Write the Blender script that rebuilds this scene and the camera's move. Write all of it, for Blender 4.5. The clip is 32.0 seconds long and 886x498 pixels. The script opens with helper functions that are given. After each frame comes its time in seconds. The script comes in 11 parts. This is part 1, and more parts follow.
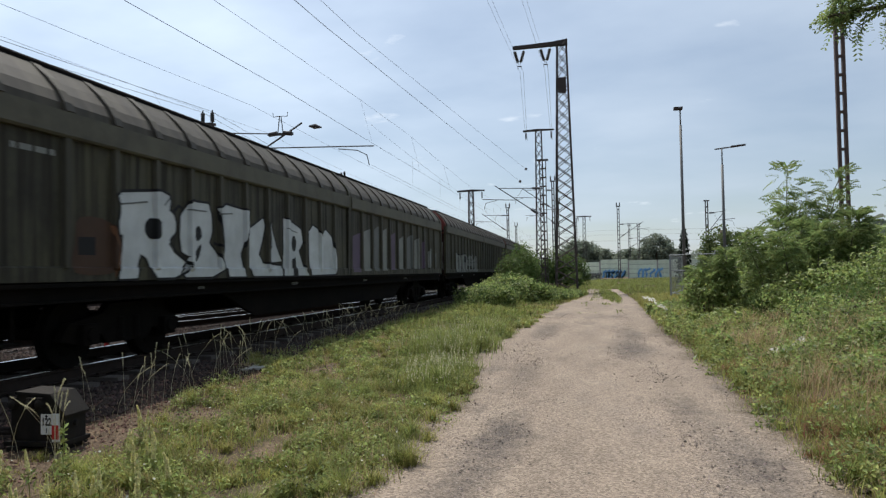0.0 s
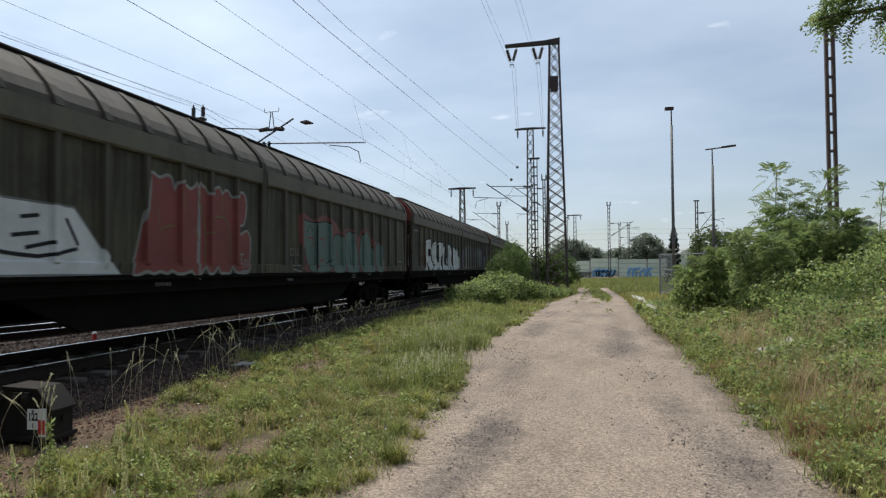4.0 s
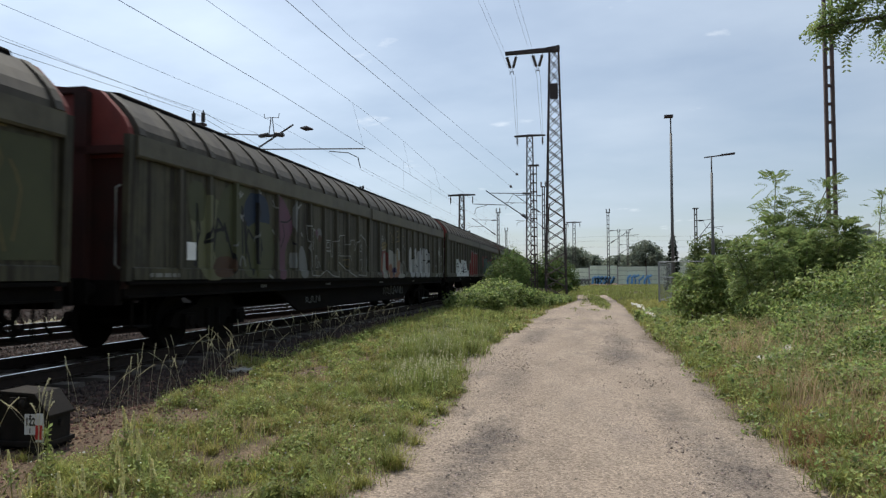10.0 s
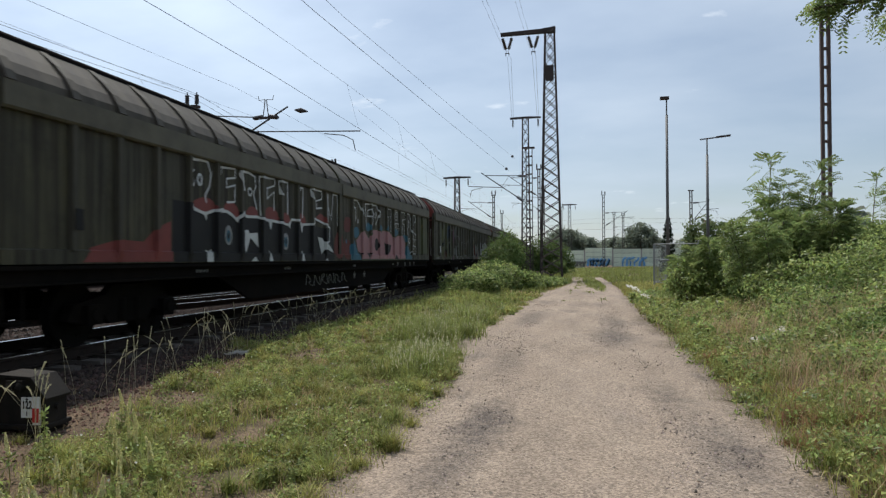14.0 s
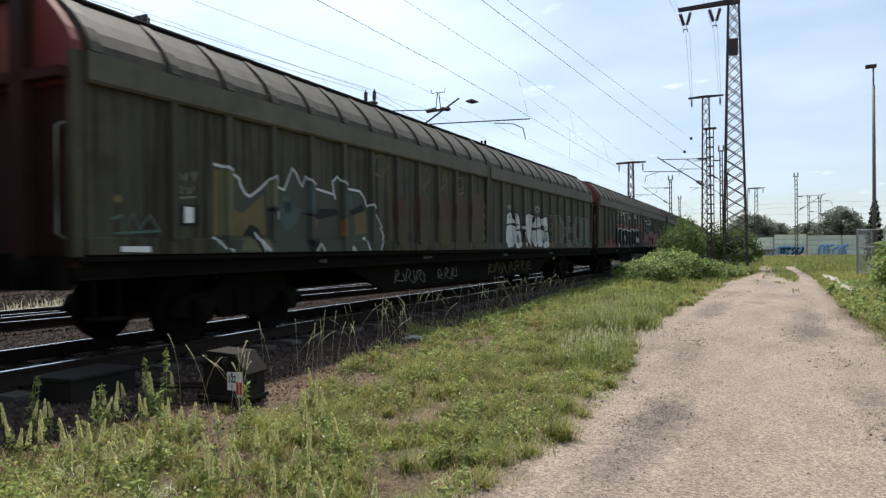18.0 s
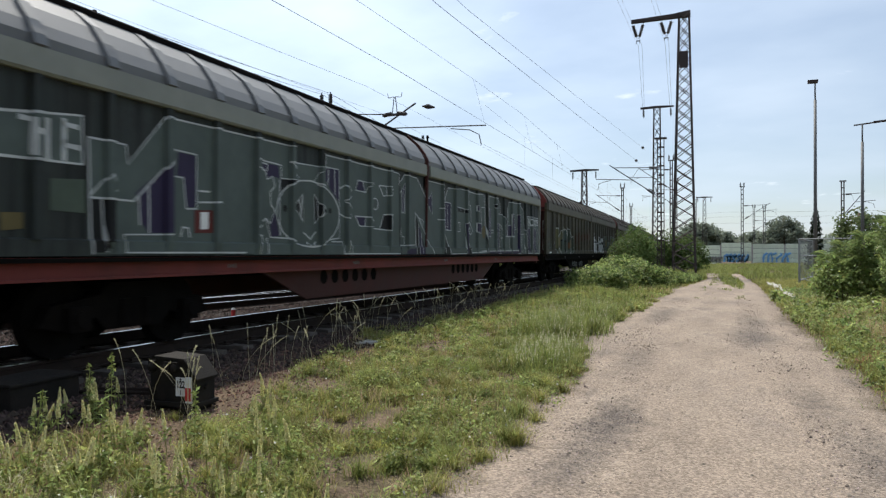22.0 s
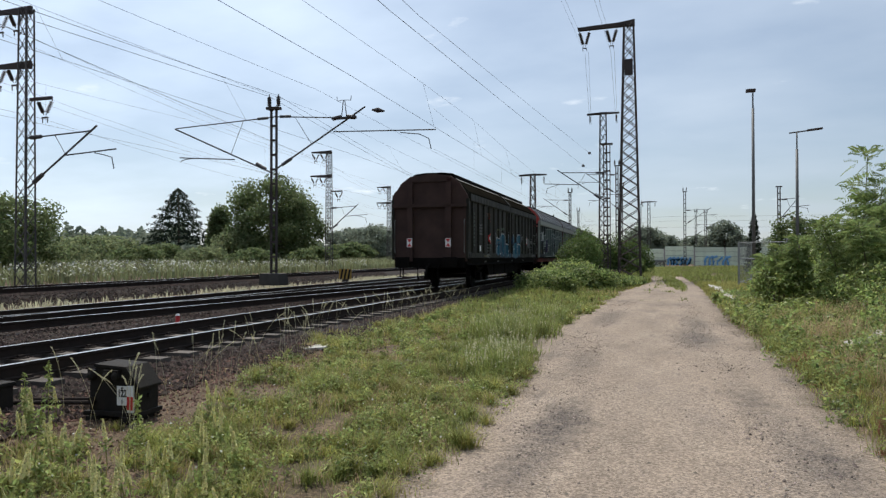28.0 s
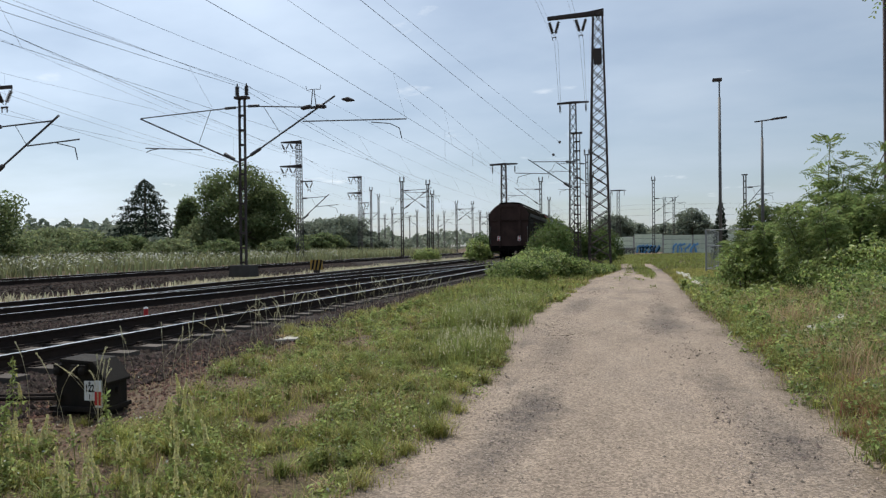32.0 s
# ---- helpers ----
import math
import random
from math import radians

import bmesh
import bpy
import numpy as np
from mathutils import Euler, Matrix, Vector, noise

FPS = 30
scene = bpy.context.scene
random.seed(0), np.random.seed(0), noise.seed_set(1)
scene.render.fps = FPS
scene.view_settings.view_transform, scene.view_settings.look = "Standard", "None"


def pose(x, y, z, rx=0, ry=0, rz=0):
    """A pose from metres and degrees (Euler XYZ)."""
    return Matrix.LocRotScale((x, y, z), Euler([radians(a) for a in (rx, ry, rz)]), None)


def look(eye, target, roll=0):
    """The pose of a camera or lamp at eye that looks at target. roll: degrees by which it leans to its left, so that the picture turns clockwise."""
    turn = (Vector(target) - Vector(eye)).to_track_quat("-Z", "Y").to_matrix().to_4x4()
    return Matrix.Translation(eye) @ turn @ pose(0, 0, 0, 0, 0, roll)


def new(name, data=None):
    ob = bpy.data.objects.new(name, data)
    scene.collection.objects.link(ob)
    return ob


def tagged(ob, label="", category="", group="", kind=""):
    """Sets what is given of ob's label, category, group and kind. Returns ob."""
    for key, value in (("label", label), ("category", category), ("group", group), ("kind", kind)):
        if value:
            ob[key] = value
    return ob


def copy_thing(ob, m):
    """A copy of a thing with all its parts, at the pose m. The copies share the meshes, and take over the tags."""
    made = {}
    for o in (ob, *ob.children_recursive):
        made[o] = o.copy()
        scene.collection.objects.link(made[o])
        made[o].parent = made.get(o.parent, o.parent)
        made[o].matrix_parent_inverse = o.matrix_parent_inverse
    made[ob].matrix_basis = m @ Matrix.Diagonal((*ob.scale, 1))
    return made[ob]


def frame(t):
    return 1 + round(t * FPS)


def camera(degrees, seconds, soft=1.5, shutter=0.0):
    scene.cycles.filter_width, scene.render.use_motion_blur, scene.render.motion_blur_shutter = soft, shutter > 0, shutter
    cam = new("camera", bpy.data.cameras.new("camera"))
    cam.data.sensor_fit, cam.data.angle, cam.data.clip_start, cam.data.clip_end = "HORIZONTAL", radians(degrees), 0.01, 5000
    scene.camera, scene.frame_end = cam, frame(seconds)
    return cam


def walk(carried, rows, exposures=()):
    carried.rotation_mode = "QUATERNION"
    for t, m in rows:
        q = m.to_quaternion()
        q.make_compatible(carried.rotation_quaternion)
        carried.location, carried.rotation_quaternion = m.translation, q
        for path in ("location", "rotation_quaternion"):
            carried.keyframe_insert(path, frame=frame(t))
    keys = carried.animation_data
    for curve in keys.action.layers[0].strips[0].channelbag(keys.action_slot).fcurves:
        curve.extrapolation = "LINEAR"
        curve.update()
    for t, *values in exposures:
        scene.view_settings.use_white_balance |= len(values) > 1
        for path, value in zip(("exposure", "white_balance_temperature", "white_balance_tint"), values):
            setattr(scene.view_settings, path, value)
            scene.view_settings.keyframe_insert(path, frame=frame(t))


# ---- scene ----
# Freight train passing on a track beside a gravel service path, seen by a hand-held camera.
from mathutils.geometry import tessellate_polygon

EYE = 1.6225          # eye above the path
RAIL_Z = 0.40         # rail head above the path
cam = camera(64.19, 32.0, soft=1.3, shutter=0.4)
PATH = (
    (0, pose(0, 0, EYE, 91.87, 0.97, 12.93)),
    (0.5, pose(0, 0, EYE, 91.67, 0.72, 13.13)),
    (1, pose(0, 0, EYE, 91.80, 0.92, 13.16)),
    (1.5, pose(0, 0, EYE, 92.03, 0.81, 12.64)),
    (2, pose(0, 0, EYE, 91.97, 0.76, 12.59)),
    (2.5, pose(0, 0, EYE, 92.11, 0.74, 12.24)),
    (3, pose(0, 0, EYE, 91.86, 0.72, 12.31)),
    (3.5, pose(0, 0, EYE, 91.77, 0.54, 12.35)),
    (5.5, pose(0, 0, EYE, 91.26, 0.68, 11.41)),
    (6, pose(0, 0, EYE, 91.43, 0.80, 11.33)),
    (6.5, pose(0, 0, EYE, 91.58, 0.84, 11.26)),
    (7, pose(0, 0, EYE, 92.06, 1.01, 10.95)),
    (7.5, pose(0, 0, EYE, 92.55, 1.18, 11.18)),
    (8, pose(0, 0, EYE, 92.55, 0.98, 11.67)),
    (8.5, pose(0, 0, EYE, 92.33, 0.67, 12.42)),
    (9, pose(0, 0, EYE, 92.22, 0.57, 12.38)),
    (9.5, pose(0, 0, EYE, 92.25, 0.41, 12.38)),
    (10, pose(0, 0, EYE, 92.18, 0.21, 12.09)),
    (10.5, pose(0, 0, EYE, 92.24, 0.30, 11.98)),
    (11, pose(0, 0, EYE, 92.05, 0.31, 12.08)),
    (11.5, pose(0, 0, EYE, 91.86, 0.21, 11.94)),
    (12, pose(0, 0, EYE, 91.62, 0.12, 11.89)),
    (12.5, pose(0, 0, EYE, 91.65, 0.06, 11.60)),
    (13, pose(0, 0, EYE, 91.24, 0.01, 11.70)),
    (13.5, pose(0, 0, EYE, 90.99, 0.11, 11.82)),
    (14, pose(0, 0, EYE, 90.77, 0.33, 11.73)),
    (14.5, pose(0, 0, EYE, 90.32, 0.32, 14.22)),
    (15, pose(0, 0, EYE, 90.33, 0.64, 21.19)),
    (15.1, pose(0, 0, EYE, 90.61, 0.94, 22.50)),
    (15.3, pose(0, 0, EYE, 90.44, 0.73, 25.83)),
    (15.5, pose(0, 0, EYE, 89.12, 0.21, 27.82)),
    (17.5, pose(0, 0, EYE, 89.36, 0.51, 26.59)),
    (17.8, pose(0, 0, EYE, 89.66, 0.47, 25.86)),
    (18, pose(0, 0, EYE, 89.92, 0.48, 25.49)),
    (18.5, pose(0, 0, EYE, 90.58, 0.12, 24.71)),
    (19, pose(0, 0, EYE, 90.94, -0.11, 23.87)),
    (19.5, pose(0, 0, EYE, 91.12, 0.34, 23.88)),
    (20, pose(0, 0, EYE, 90.79, 0.09, 23.29)),
    (20.5, pose(0, 0, EYE, 90.57, -0.01, 23.03)),
    (21, pose(0, 0, EYE, 90.39, -0.21, 22.60)),
    (21.5, pose(0, 0, EYE, 90.33, -0.28, 22.31)),
    (22, pose(0, 0, EYE, 90.30, -0.06, 21.86)),
    (22.5, pose(0, 0, EYE, 90.52, 0.06, 21.78)),
    (23, pose(0, 0, EYE, 90.66, 0.40, 21.89)),
    (23.5, pose(0, 0, EYE, 90.99, 0.33, 21.43)),
    (24, pose(0, 0, EYE, 91.47, 0.54, 21.34)),
    (24.5, pose(0, 0, EYE, 91.15, 0.32, 21.42)),
    (25, pose(0, 0, EYE, 90.92, 0.43, 21.23)),
    (25.5, pose(0, 0, EYE, 90.08, 0.29, 20.69)),
    (27.5, pose(0, 0, EYE, 90.62, 0.61, 18.85)),
    (28, pose(0, 0, EYE, 90.62, 0.09, 17.81)),
    (28.5, pose(0, 0, EYE, 90.42, -0.01, 17.26)),
    (29, pose(0, 0, EYE, 89.97, 0.30, 16.95)),
    (29.5, pose(0, 0, EYE, 90.16, 0.38, 16.55)),
    (30, pose(0, 0, EYE, 90.29, 0.61, 16.26)),
    (30.5, pose(0, 0, EYE, 90.16, 0.52, 16.06)),
    (31, pose(0, 0, EYE, 90.10, 0.59, 16.09)),
    (31.5, pose(0, 0, EYE, 89.99, 0.43, 15.78)),
    (32, pose(0, 0, EYE, 89.77, 0.60, 15.52)),
)
EXPOSURE = ((0, 0.10), (13.9, 0.08), (15.5, 0.36), (17.5, 0.46), (18.5, 0.42), (20, 0.37), (25.5, 0.27), (28, 0.08), (30, 0.03), (32, -0.03))
walk(cam, PATH, EXPOSURE)

# ---- light ----
SUN_AZ, SUN_EL = 38.0, 62.0      # degrees left of the path's direction, and above the horizon
world = bpy.data.worlds.new("sky")
scene.world = world
world.use_nodes = True
wn, wl = world.node_tree.nodes, world.node_tree.links
wn.clear()
w_out = wn.new("ShaderNodeOutputWorld")
w_bg = wn.new("ShaderNodeBackground")
w_sky = wn.new("ShaderNodeTexSky")
w_sky.sky_type, w_sky.sun_disc = "NISHITA", False
w_sky.sun_elevation, w_sky.sun_rotation = radians(SUN_EL), radians(-SUN_AZ)
w_sky.air_density, w_sky.dust_density, w_sky.ozone_density = 1.0, 0.6, 1.6
w_bg.inputs["Strength"].default_value = 0.084
# thin cloud veil, laid out on a plane overhead
w_tc = wn.new("ShaderNodeTexCoord")
w_sep = wn.new("ShaderNodeSeparateXYZ")
wl.new(w_tc.outputs["Generated"], w_sep.inputs[0])
w_zz = wn.new("ShaderNodeMath"); w_zz.operation = "ADD"; w_zz.inputs[1].default_value = 0.16
wl.new(w_sep.outputs["Z"], w_zz.inputs[0])
w_zc = wn.new("ShaderNodeMath"); w_zc.operation = "MAXIMUM"; w_zc.inputs[1].default_value = 0.05
wl.new(w_zz.outputs[0], w_zc.inputs[0])
w_dx = wn.new("ShaderNodeMath"); w_dx.operation = "DIVIDE"
w_dy = wn.new("ShaderNodeMath"); w_dy.operation = "DIVIDE"
wl.new(w_sep.outputs["X"], w_dx.inputs[0]); wl.new(w_zc.outputs[0], w_dx.inputs[1])
wl.new(w_sep.outputs["Y"], w_dy.inputs[0]); wl.new(w_zc.outputs[0], w_dy.inputs[1])
w_com = wn.new("ShaderNodeCombineXYZ")
wl.new(w_dx.outputs[0], w_com.inputs[0]); wl.new(w_dy.outputs[0], w_com.inputs[1])
w_map = wn.new("ShaderNodeMapping")
w_map.inputs["Scale"].default_value = (0.75, 0.95, 1)
w_map.inputs["Rotation"].default_value = (0, 0, radians(35))
w_map.inputs["Location"].default_value = (1.7, 0.4, 0)
wl.new(w_com.outputs[0], w_map.inputs[0])
w_n = wn.new("ShaderNodeTexNoise")
w_n.inputs["Scale"].default_value, w_n.inputs["Detail"].default_value, w_n.inputs["Roughness"].default_value = 1.1, 6, 0.50
wl.new(w_map.outputs[0], w_n.inputs["Vector"])
w_r = wn.new("ShaderNodeValToRGB")
w_r.color_ramp.elements[0].position, w_r.color_ramp.elements[1].position = 0.38, 0.70
w_r.color_ramp.elements[0].color = (0.36, 0.36, 0.36, 1)
w_r.color_ramp.elements[1].color = (0.76, 0.76, 0.76, 1)
wl.new(w_n.outputs["Fac"], w_r.inputs["Fac"])
w_mix = wn.new("ShaderNodeMix"); w_mix.data_type = "RGBA"
wl.new(w_r.outputs["Color"], w_mix.inputs["Factor"])
wl.new(w_sky.outputs["Color"], w_mix.inputs["A"])
# the veil scatters more light towards the sun
w_nor = wn.new("ShaderNodeVectorMath"); w_nor.operation = "NORMALIZE"
wl.new(w_tc.outputs["Generated"], w_nor.inputs[0])
w_dot = wn.new("ShaderNodeVectorMath"); w_dot.operation = "DOT_PRODUCT"
wl.new(w_nor.outputs[0], w_dot.inputs[0])
w_dot.inputs[1].default_value = (-math.sin(radians(SUN_AZ)) * math.cos(radians(SUN_EL)), math.cos(radians(SUN_AZ)) * math.cos(radians(SUN_EL)), math.sin(radians(SUN_EL)))
w_max = wn.new("ShaderNodeMath"); w_max.operation = "MAXIMUM"; w_max.inputs[1].default_value = 0.0
wl.new(w_dot.outputs["Value"], w_max.inputs[0])
w_pow = wn.new("ShaderNodeMath"); w_pow.operation = "POWER"; w_pow.inputs[1].default_value = 2.0
wl.new(w_max.outputs[0], w_pow.inputs[0])
w_gain = wn.new("ShaderNodeMath"); w_gain.operation = "MULTIPLY_ADD"; w_gain.inputs[1].default_value, w_gain.inputs[2].default_value = 0.92, 0.70
wl.new(w_pow.outputs[0], w_gain.inputs[0])
# brighter haze low down on the sun's side
w_dot2 = wn.new("ShaderNodeVectorMath"); w_dot2.operation = "DOT_PRODUCT"
wl.new(w_nor.outputs[0], w_dot2.inputs[0])
w_dot2.inputs[1].default_value = (-math.sin(radians(58)) * math.cos(radians(14)), math.cos(radians(58)) * math.cos(radians(14)), math.sin(radians(14)))
w_max2 = wn.new("ShaderNodeMath"); w_max2.operation = "MAXIMUM"; w_max2.inputs[1].default_value = 0.0
wl.new(w_dot2.outputs["Value"], w_max2.inputs[0])
w_pow2 = wn.new("ShaderNodeMath"); w_pow2.operation = "POWER"; w_pow2.inputs[1].default_value = 5.0
wl.new(w_max2.outputs[0], w_pow2.inputs[0])
w_sum = wn.new("ShaderNodeMath"); w_sum.operation = "MULTIPLY_ADD"; w_sum.inputs[1].default_value = 0.42
wl.new(w_pow2.outputs[0], w_sum.inputs[0]); wl.new(w_gain.outputs[0], w_sum.inputs[2])
w_veil = wn.new("ShaderNodeVectorMath"); w_veil.operation = "SCALE"
w_veil.inputs[0].default_value = (8.1, 9.4, 11.0)
wl.new(w_sum.outputs[0], w_veil.inputs["Scale"])
wl.new(w_veil.outputs[0], w_mix.inputs["B"])
# small torn clouds
w_n2 = wn.new("ShaderNodeTexNoise")
w_n2.inputs["Scale"].default_value, w_n2.inputs["Detail"].default_value, w_n2.inputs["Roughness"].default_value = 3.4, 7, 0.55
wl.new(w_map.outputs[0], w_n2.inputs["Vector"])
w_r2 = wn.new("ShaderNodeMapRange")
w_r2.inputs["From Min"].default_value, w_r2.inputs["From Max"].default_value, w_r2.inputs["To Max"].default_value = 0.64, 0.76, 0.55
wl.new(w_n2.outputs["Fac"], w_r2.inputs["Value"])
w_mix2 = wn.new("ShaderNodeMix"); w_mix2.data_type = "RGBA"
wl.new(w_r2.outputs[0], w_mix2.inputs["Factor"]); wl.new(w_mix.outputs["Result"], w_mix2.inputs["A"])
w_mix2.inputs["B"].default_value = (13.0, 13.6, 14.2, 1)
wl.new(w_mix2.outputs["Result"], w_bg.inputs["Color"])
wl.new(w_bg.outputs[0], w_out.inputs[0])

sun = new("sun", bpy.data.lights.new("sun", "SUN"))
sun.data.energy, sun.data.angle, sun.data.color = 4.2, radians(0.6), (1.0, 0.95, 0.86)
_a, _e = radians(SUN_AZ), radians(SUN_EL)
sun.matrix_world = look((0, 0, 60), (60 * math.sin(_a) * math.cos(_e), -60 * math.cos(_a) * math.cos(_e), 60 - 60 * math.sin(_e)))

# ---- geometry helpers ----
RNG = np.random.default_rng(7)


def np_mesh(name, V, F, mats=(), smooth=False):
    V, F = np.asarray(V, np.float32), np.asarray(F, np.int32)
    me = bpy.data.meshes.new(name)
    me.vertices.add(len(V))
    me.vertices.foreach_set("co", V.ravel())
    me.loops.add(F.size)
    me.loops.foreach_set("vertex_index", F.ravel())
    me.polygons.add(len(F))
    me.polygons.foreach_set("loop_start", np.arange(0, F.size, F.shape[1], dtype=np.int32))
    me.update(calc_edges=True)
    me.polygons.foreach_set("use_smooth", np.full(len(F), smooth))
    for m in mats:
        me.materials.append(m)
    return me


class Geo:
    """Collects simple solids into one mesh."""

    def __init__(self):
        self.v, self.f, self.m = [], [], []

    def add(self, V, F, mi=0):
        o = len(self.v)
        self.v += [tuple(p) for p in V]
        for f in F:
            self.f.append(tuple(i + o for i in f))
            self.m.append(mi)
        return self

    def box(self, c, s, rz=0.0, mi=0, rx=0.0, ry=0.0, taper=1.0):
        e = Euler((rx, ry, rz)).to_matrix()
        V = []
        for k in (-1, 1):
            w = taper if k > 0 else 1.0
            for i, j in ((-1, -1), (1, -1), (1, 1), (-1, 1)):
                V.append(Vector(c) + e @ Vector((i * s[0] / 2 * w, j * s[1] / 2 * w, k * s[2] / 2)))
        return self.add(V, ((3, 2, 1, 0), (4, 5, 6, 7), (0, 1, 5, 4), (1, 2, 6, 5), (2, 3, 7, 6), (3, 0, 4, 7)), mi)

    def cyl(self, p0, p1, r0, r1=None, n=8, mi=0, caps=True):
        p0, p1 = Vector(p0), Vector(p1)
        r1 = r0 if r1 is None else r1
        q = (p1 - p0).to_track_quat("Z", "Y")
        V = []
        for p, r in ((p0, r0), (p1, r1)):
            V += [p + q @ Vector((r * math.cos(2 * math.pi * k / n), r * math.sin(2 * math.pi * k / n), 0)) for k in range(n)]
        F = [(k, (k + 1) % n, n + (k + 1) % n, n + k) for k in range(n)]
        if caps:
            F += [tuple(range(n - 1, -1, -1)), tuple(range(n, 2 * n))]
        return self.add(V, F, mi)

    def tube(self, pts, r, n=6, mi=0):
        pts = [Vector(q) for q in pts]
        V = []
        for i, q in enumerate(pts):
            d = (pts[min(i + 1, len(pts) - 1)] - pts[max(i - 1, 0)])
            t = d.to_track_quat("Z", "Y")
            V += [q + t @ Vector((r * math.cos(2 * math.pi * k / n), r * math.sin(2 * math.pi * k / n), 0)) for k in range(n)]
        F = [(i * n + k, i * n + (k + 1) % n, (i + 1) * n + (k + 1) % n, (i + 1) * n + k) for i in range(len(pts) - 1) for k in range(n)]
        F += [tuple(range(n - 1, -1, -1)), tuple(range((len(pts) - 1) * n, len(pts) * n))]
        return self.add(V, F, mi)

    def prism(self, poly, a, b, axis="y", mi=0):
        """A polygon of (x, z) drawn out along y, or of (y, z) along x, or of (x, y) along z."""
        def put(u, w, t):
            return {"y": (u, t, w), "x": (t, u, w), "z": (u, w, t)}[axis]
        n = len(poly)
        V = [put(u, w, a) for u, w in poly] + [put(u, w, b) for u, w in poly]
        F = [(k, (k + 1) % n, n + (k + 1) % n, n + k) for k in range(n)] + [tuple(range(n - 1, -1, -1)), tuple(range(n, 2 * n))]
        return self.add(V, F, mi)

    def mesh(self, name, mats, smooth=False, bevel=0.0):
        me = bpy.data.meshes.new(name)
        me.from_pydata(self.v, [], self.f)
        me.polygons.foreach_set("material_index", self.m)
        me.polygons.foreach_set("use_smooth", [smooth] * len(self.f))
        for m in (mats if isinstance(mats, (list, tuple)) else [mats]):
            me.materials.append(m)
        bm = bmesh.new()
        bm.from_mesh(me)
        if bevel:
            bmesh.ops.remove_doubles(bm, verts=bm.verts, dist=0.0005)
            bmesh.ops.bevel(bm, geom=bm.edges[:], offset=bevel, segments=2, affect="EDGES", profile=0.6, clamp_overlap=True)
        bmesh.ops.recalc_face_normals(bm, faces=bm.faces)
        bm.to_mesh(me)
        bm.free()
        return me


def part(name, mesh, parent, label="", m=None):
    ob = new(name, mesh)
    ob.parent = parent
    if m is not None:
        ob.matrix_basis = m
    if label:
        ob["label"] = label
    return ob


def thing(name, label, category, m=None, group="", kind="", mesh=None):
    ob = tagged(new(name, mesh), label, category, group, kind)
    if m is not None:
        ob.matrix_basis = m
    return ob


def polar(az, d):
    return -d * math.sin(radians(az)), d * math.cos(radians(az))


def vnoise(x, y, seed=0):
    """Smooth value noise in 0..1 on arrays."""
    x, y = np.asarray(x, float), np.asarray(y, float)
    xi, yi = np.floor(x).astype(np.int64), np.floor(y).astype(np.int64)
    fx, fy = x - xi, y - yi
    fx, fy = fx * fx * (3 - 2 * fx), fy * fy * (3 - 2 * fy)

    def hsh(a, b):
        n = (a * 374761393 + b * 668265263 + seed * 1442695041) & 0x7FFFFFFF
        n = ((n ^ (n >> 13)) * 1274126177) & 0x7FFFFFFF
        return ((n ^ (n >> 16)) & 0xFFFF) / 65535.0
    return (hsh(xi, yi) * (1 - fx) + hsh(xi + 1, yi) * fx) * (1 - fy) + (hsh(xi, yi + 1) * (1 - fx) + hsh(xi + 1, yi + 1) * fx) * fy


def track_x(y, c0=7.8755, s=-0.00882, k=-0.00042):
    """Centre line of the train's track."""
    y = np.asarray(y, float)
    return -c0 + s * y + np.where(y > 0, k * y * y / 2, 0.0)


def path_l(y):
    return np.interp(y, (-30, 0, 8, 10, 13, 15, 18, 34, 40, 46, 60, 80, 108), (-1.6, -1.6, -1.8, -2.0, -2.6, -2.6, -2.4, -2.1, -1.5, -1.0, -1.4, -2.0, -3.0))


def path_r(y):
    return np.interp(y, (-30, 0, 8, 20, 38, 50, 80, 108), (1.6, 1.6, 1.5, 1.35, 1.4, 1.0, 0.4, -1.0))


def ground_z(x, y):
    """Height of the ground sheet."""
    x, y = np.asarray(x, float), np.asarray(y, float)
    d = x - track_x(y)
    bank = np.interp(x, (1.5, 2.2, 3.5, 6.0, 9.0, 14.0, 25.0), (0, 0.06, 0.26, 0.85, 1.2, 1.3, 0.9)) * np.interp(y, (-40, 0, 16, 30, 45, 70), (1, 1, 1.0, 0.55, 0.15, 0.1))
    left = np.interp(d, (-400, -30, -16.5, -15, -13.9, -12.6, -11.6, -8.0, 1.9, 3.2, 5.0), (0.6, 0.6, 0.5, 0.42, 0.36, 0.30, 0.14, 0.13, 0.13, 0.05, 0.0))
    rough = (vnoise(x * 1.3, y * 1.3, 1) - 0.5) * 0.07 + (vnoise(x * 0.25, y * 0.25, 2) - 0.5) * 0.1
    flat = np.clip(np.minimum(np.abs(x - path_l(y)), 99), 0, 1)
    inside = (x > path_l(y) - 0.2) & (x < path_r(y) + 0.2)
    far = np.clip((np.hypot(x, y) - 60) / 60, 0, 1)
    rough = np.where(inside, 0.0, rough * np.where(d < 3.0, 0.25, 1.0))
    return np.where(x > 0, bank, left) + rough * (1 - 0.5 * far)

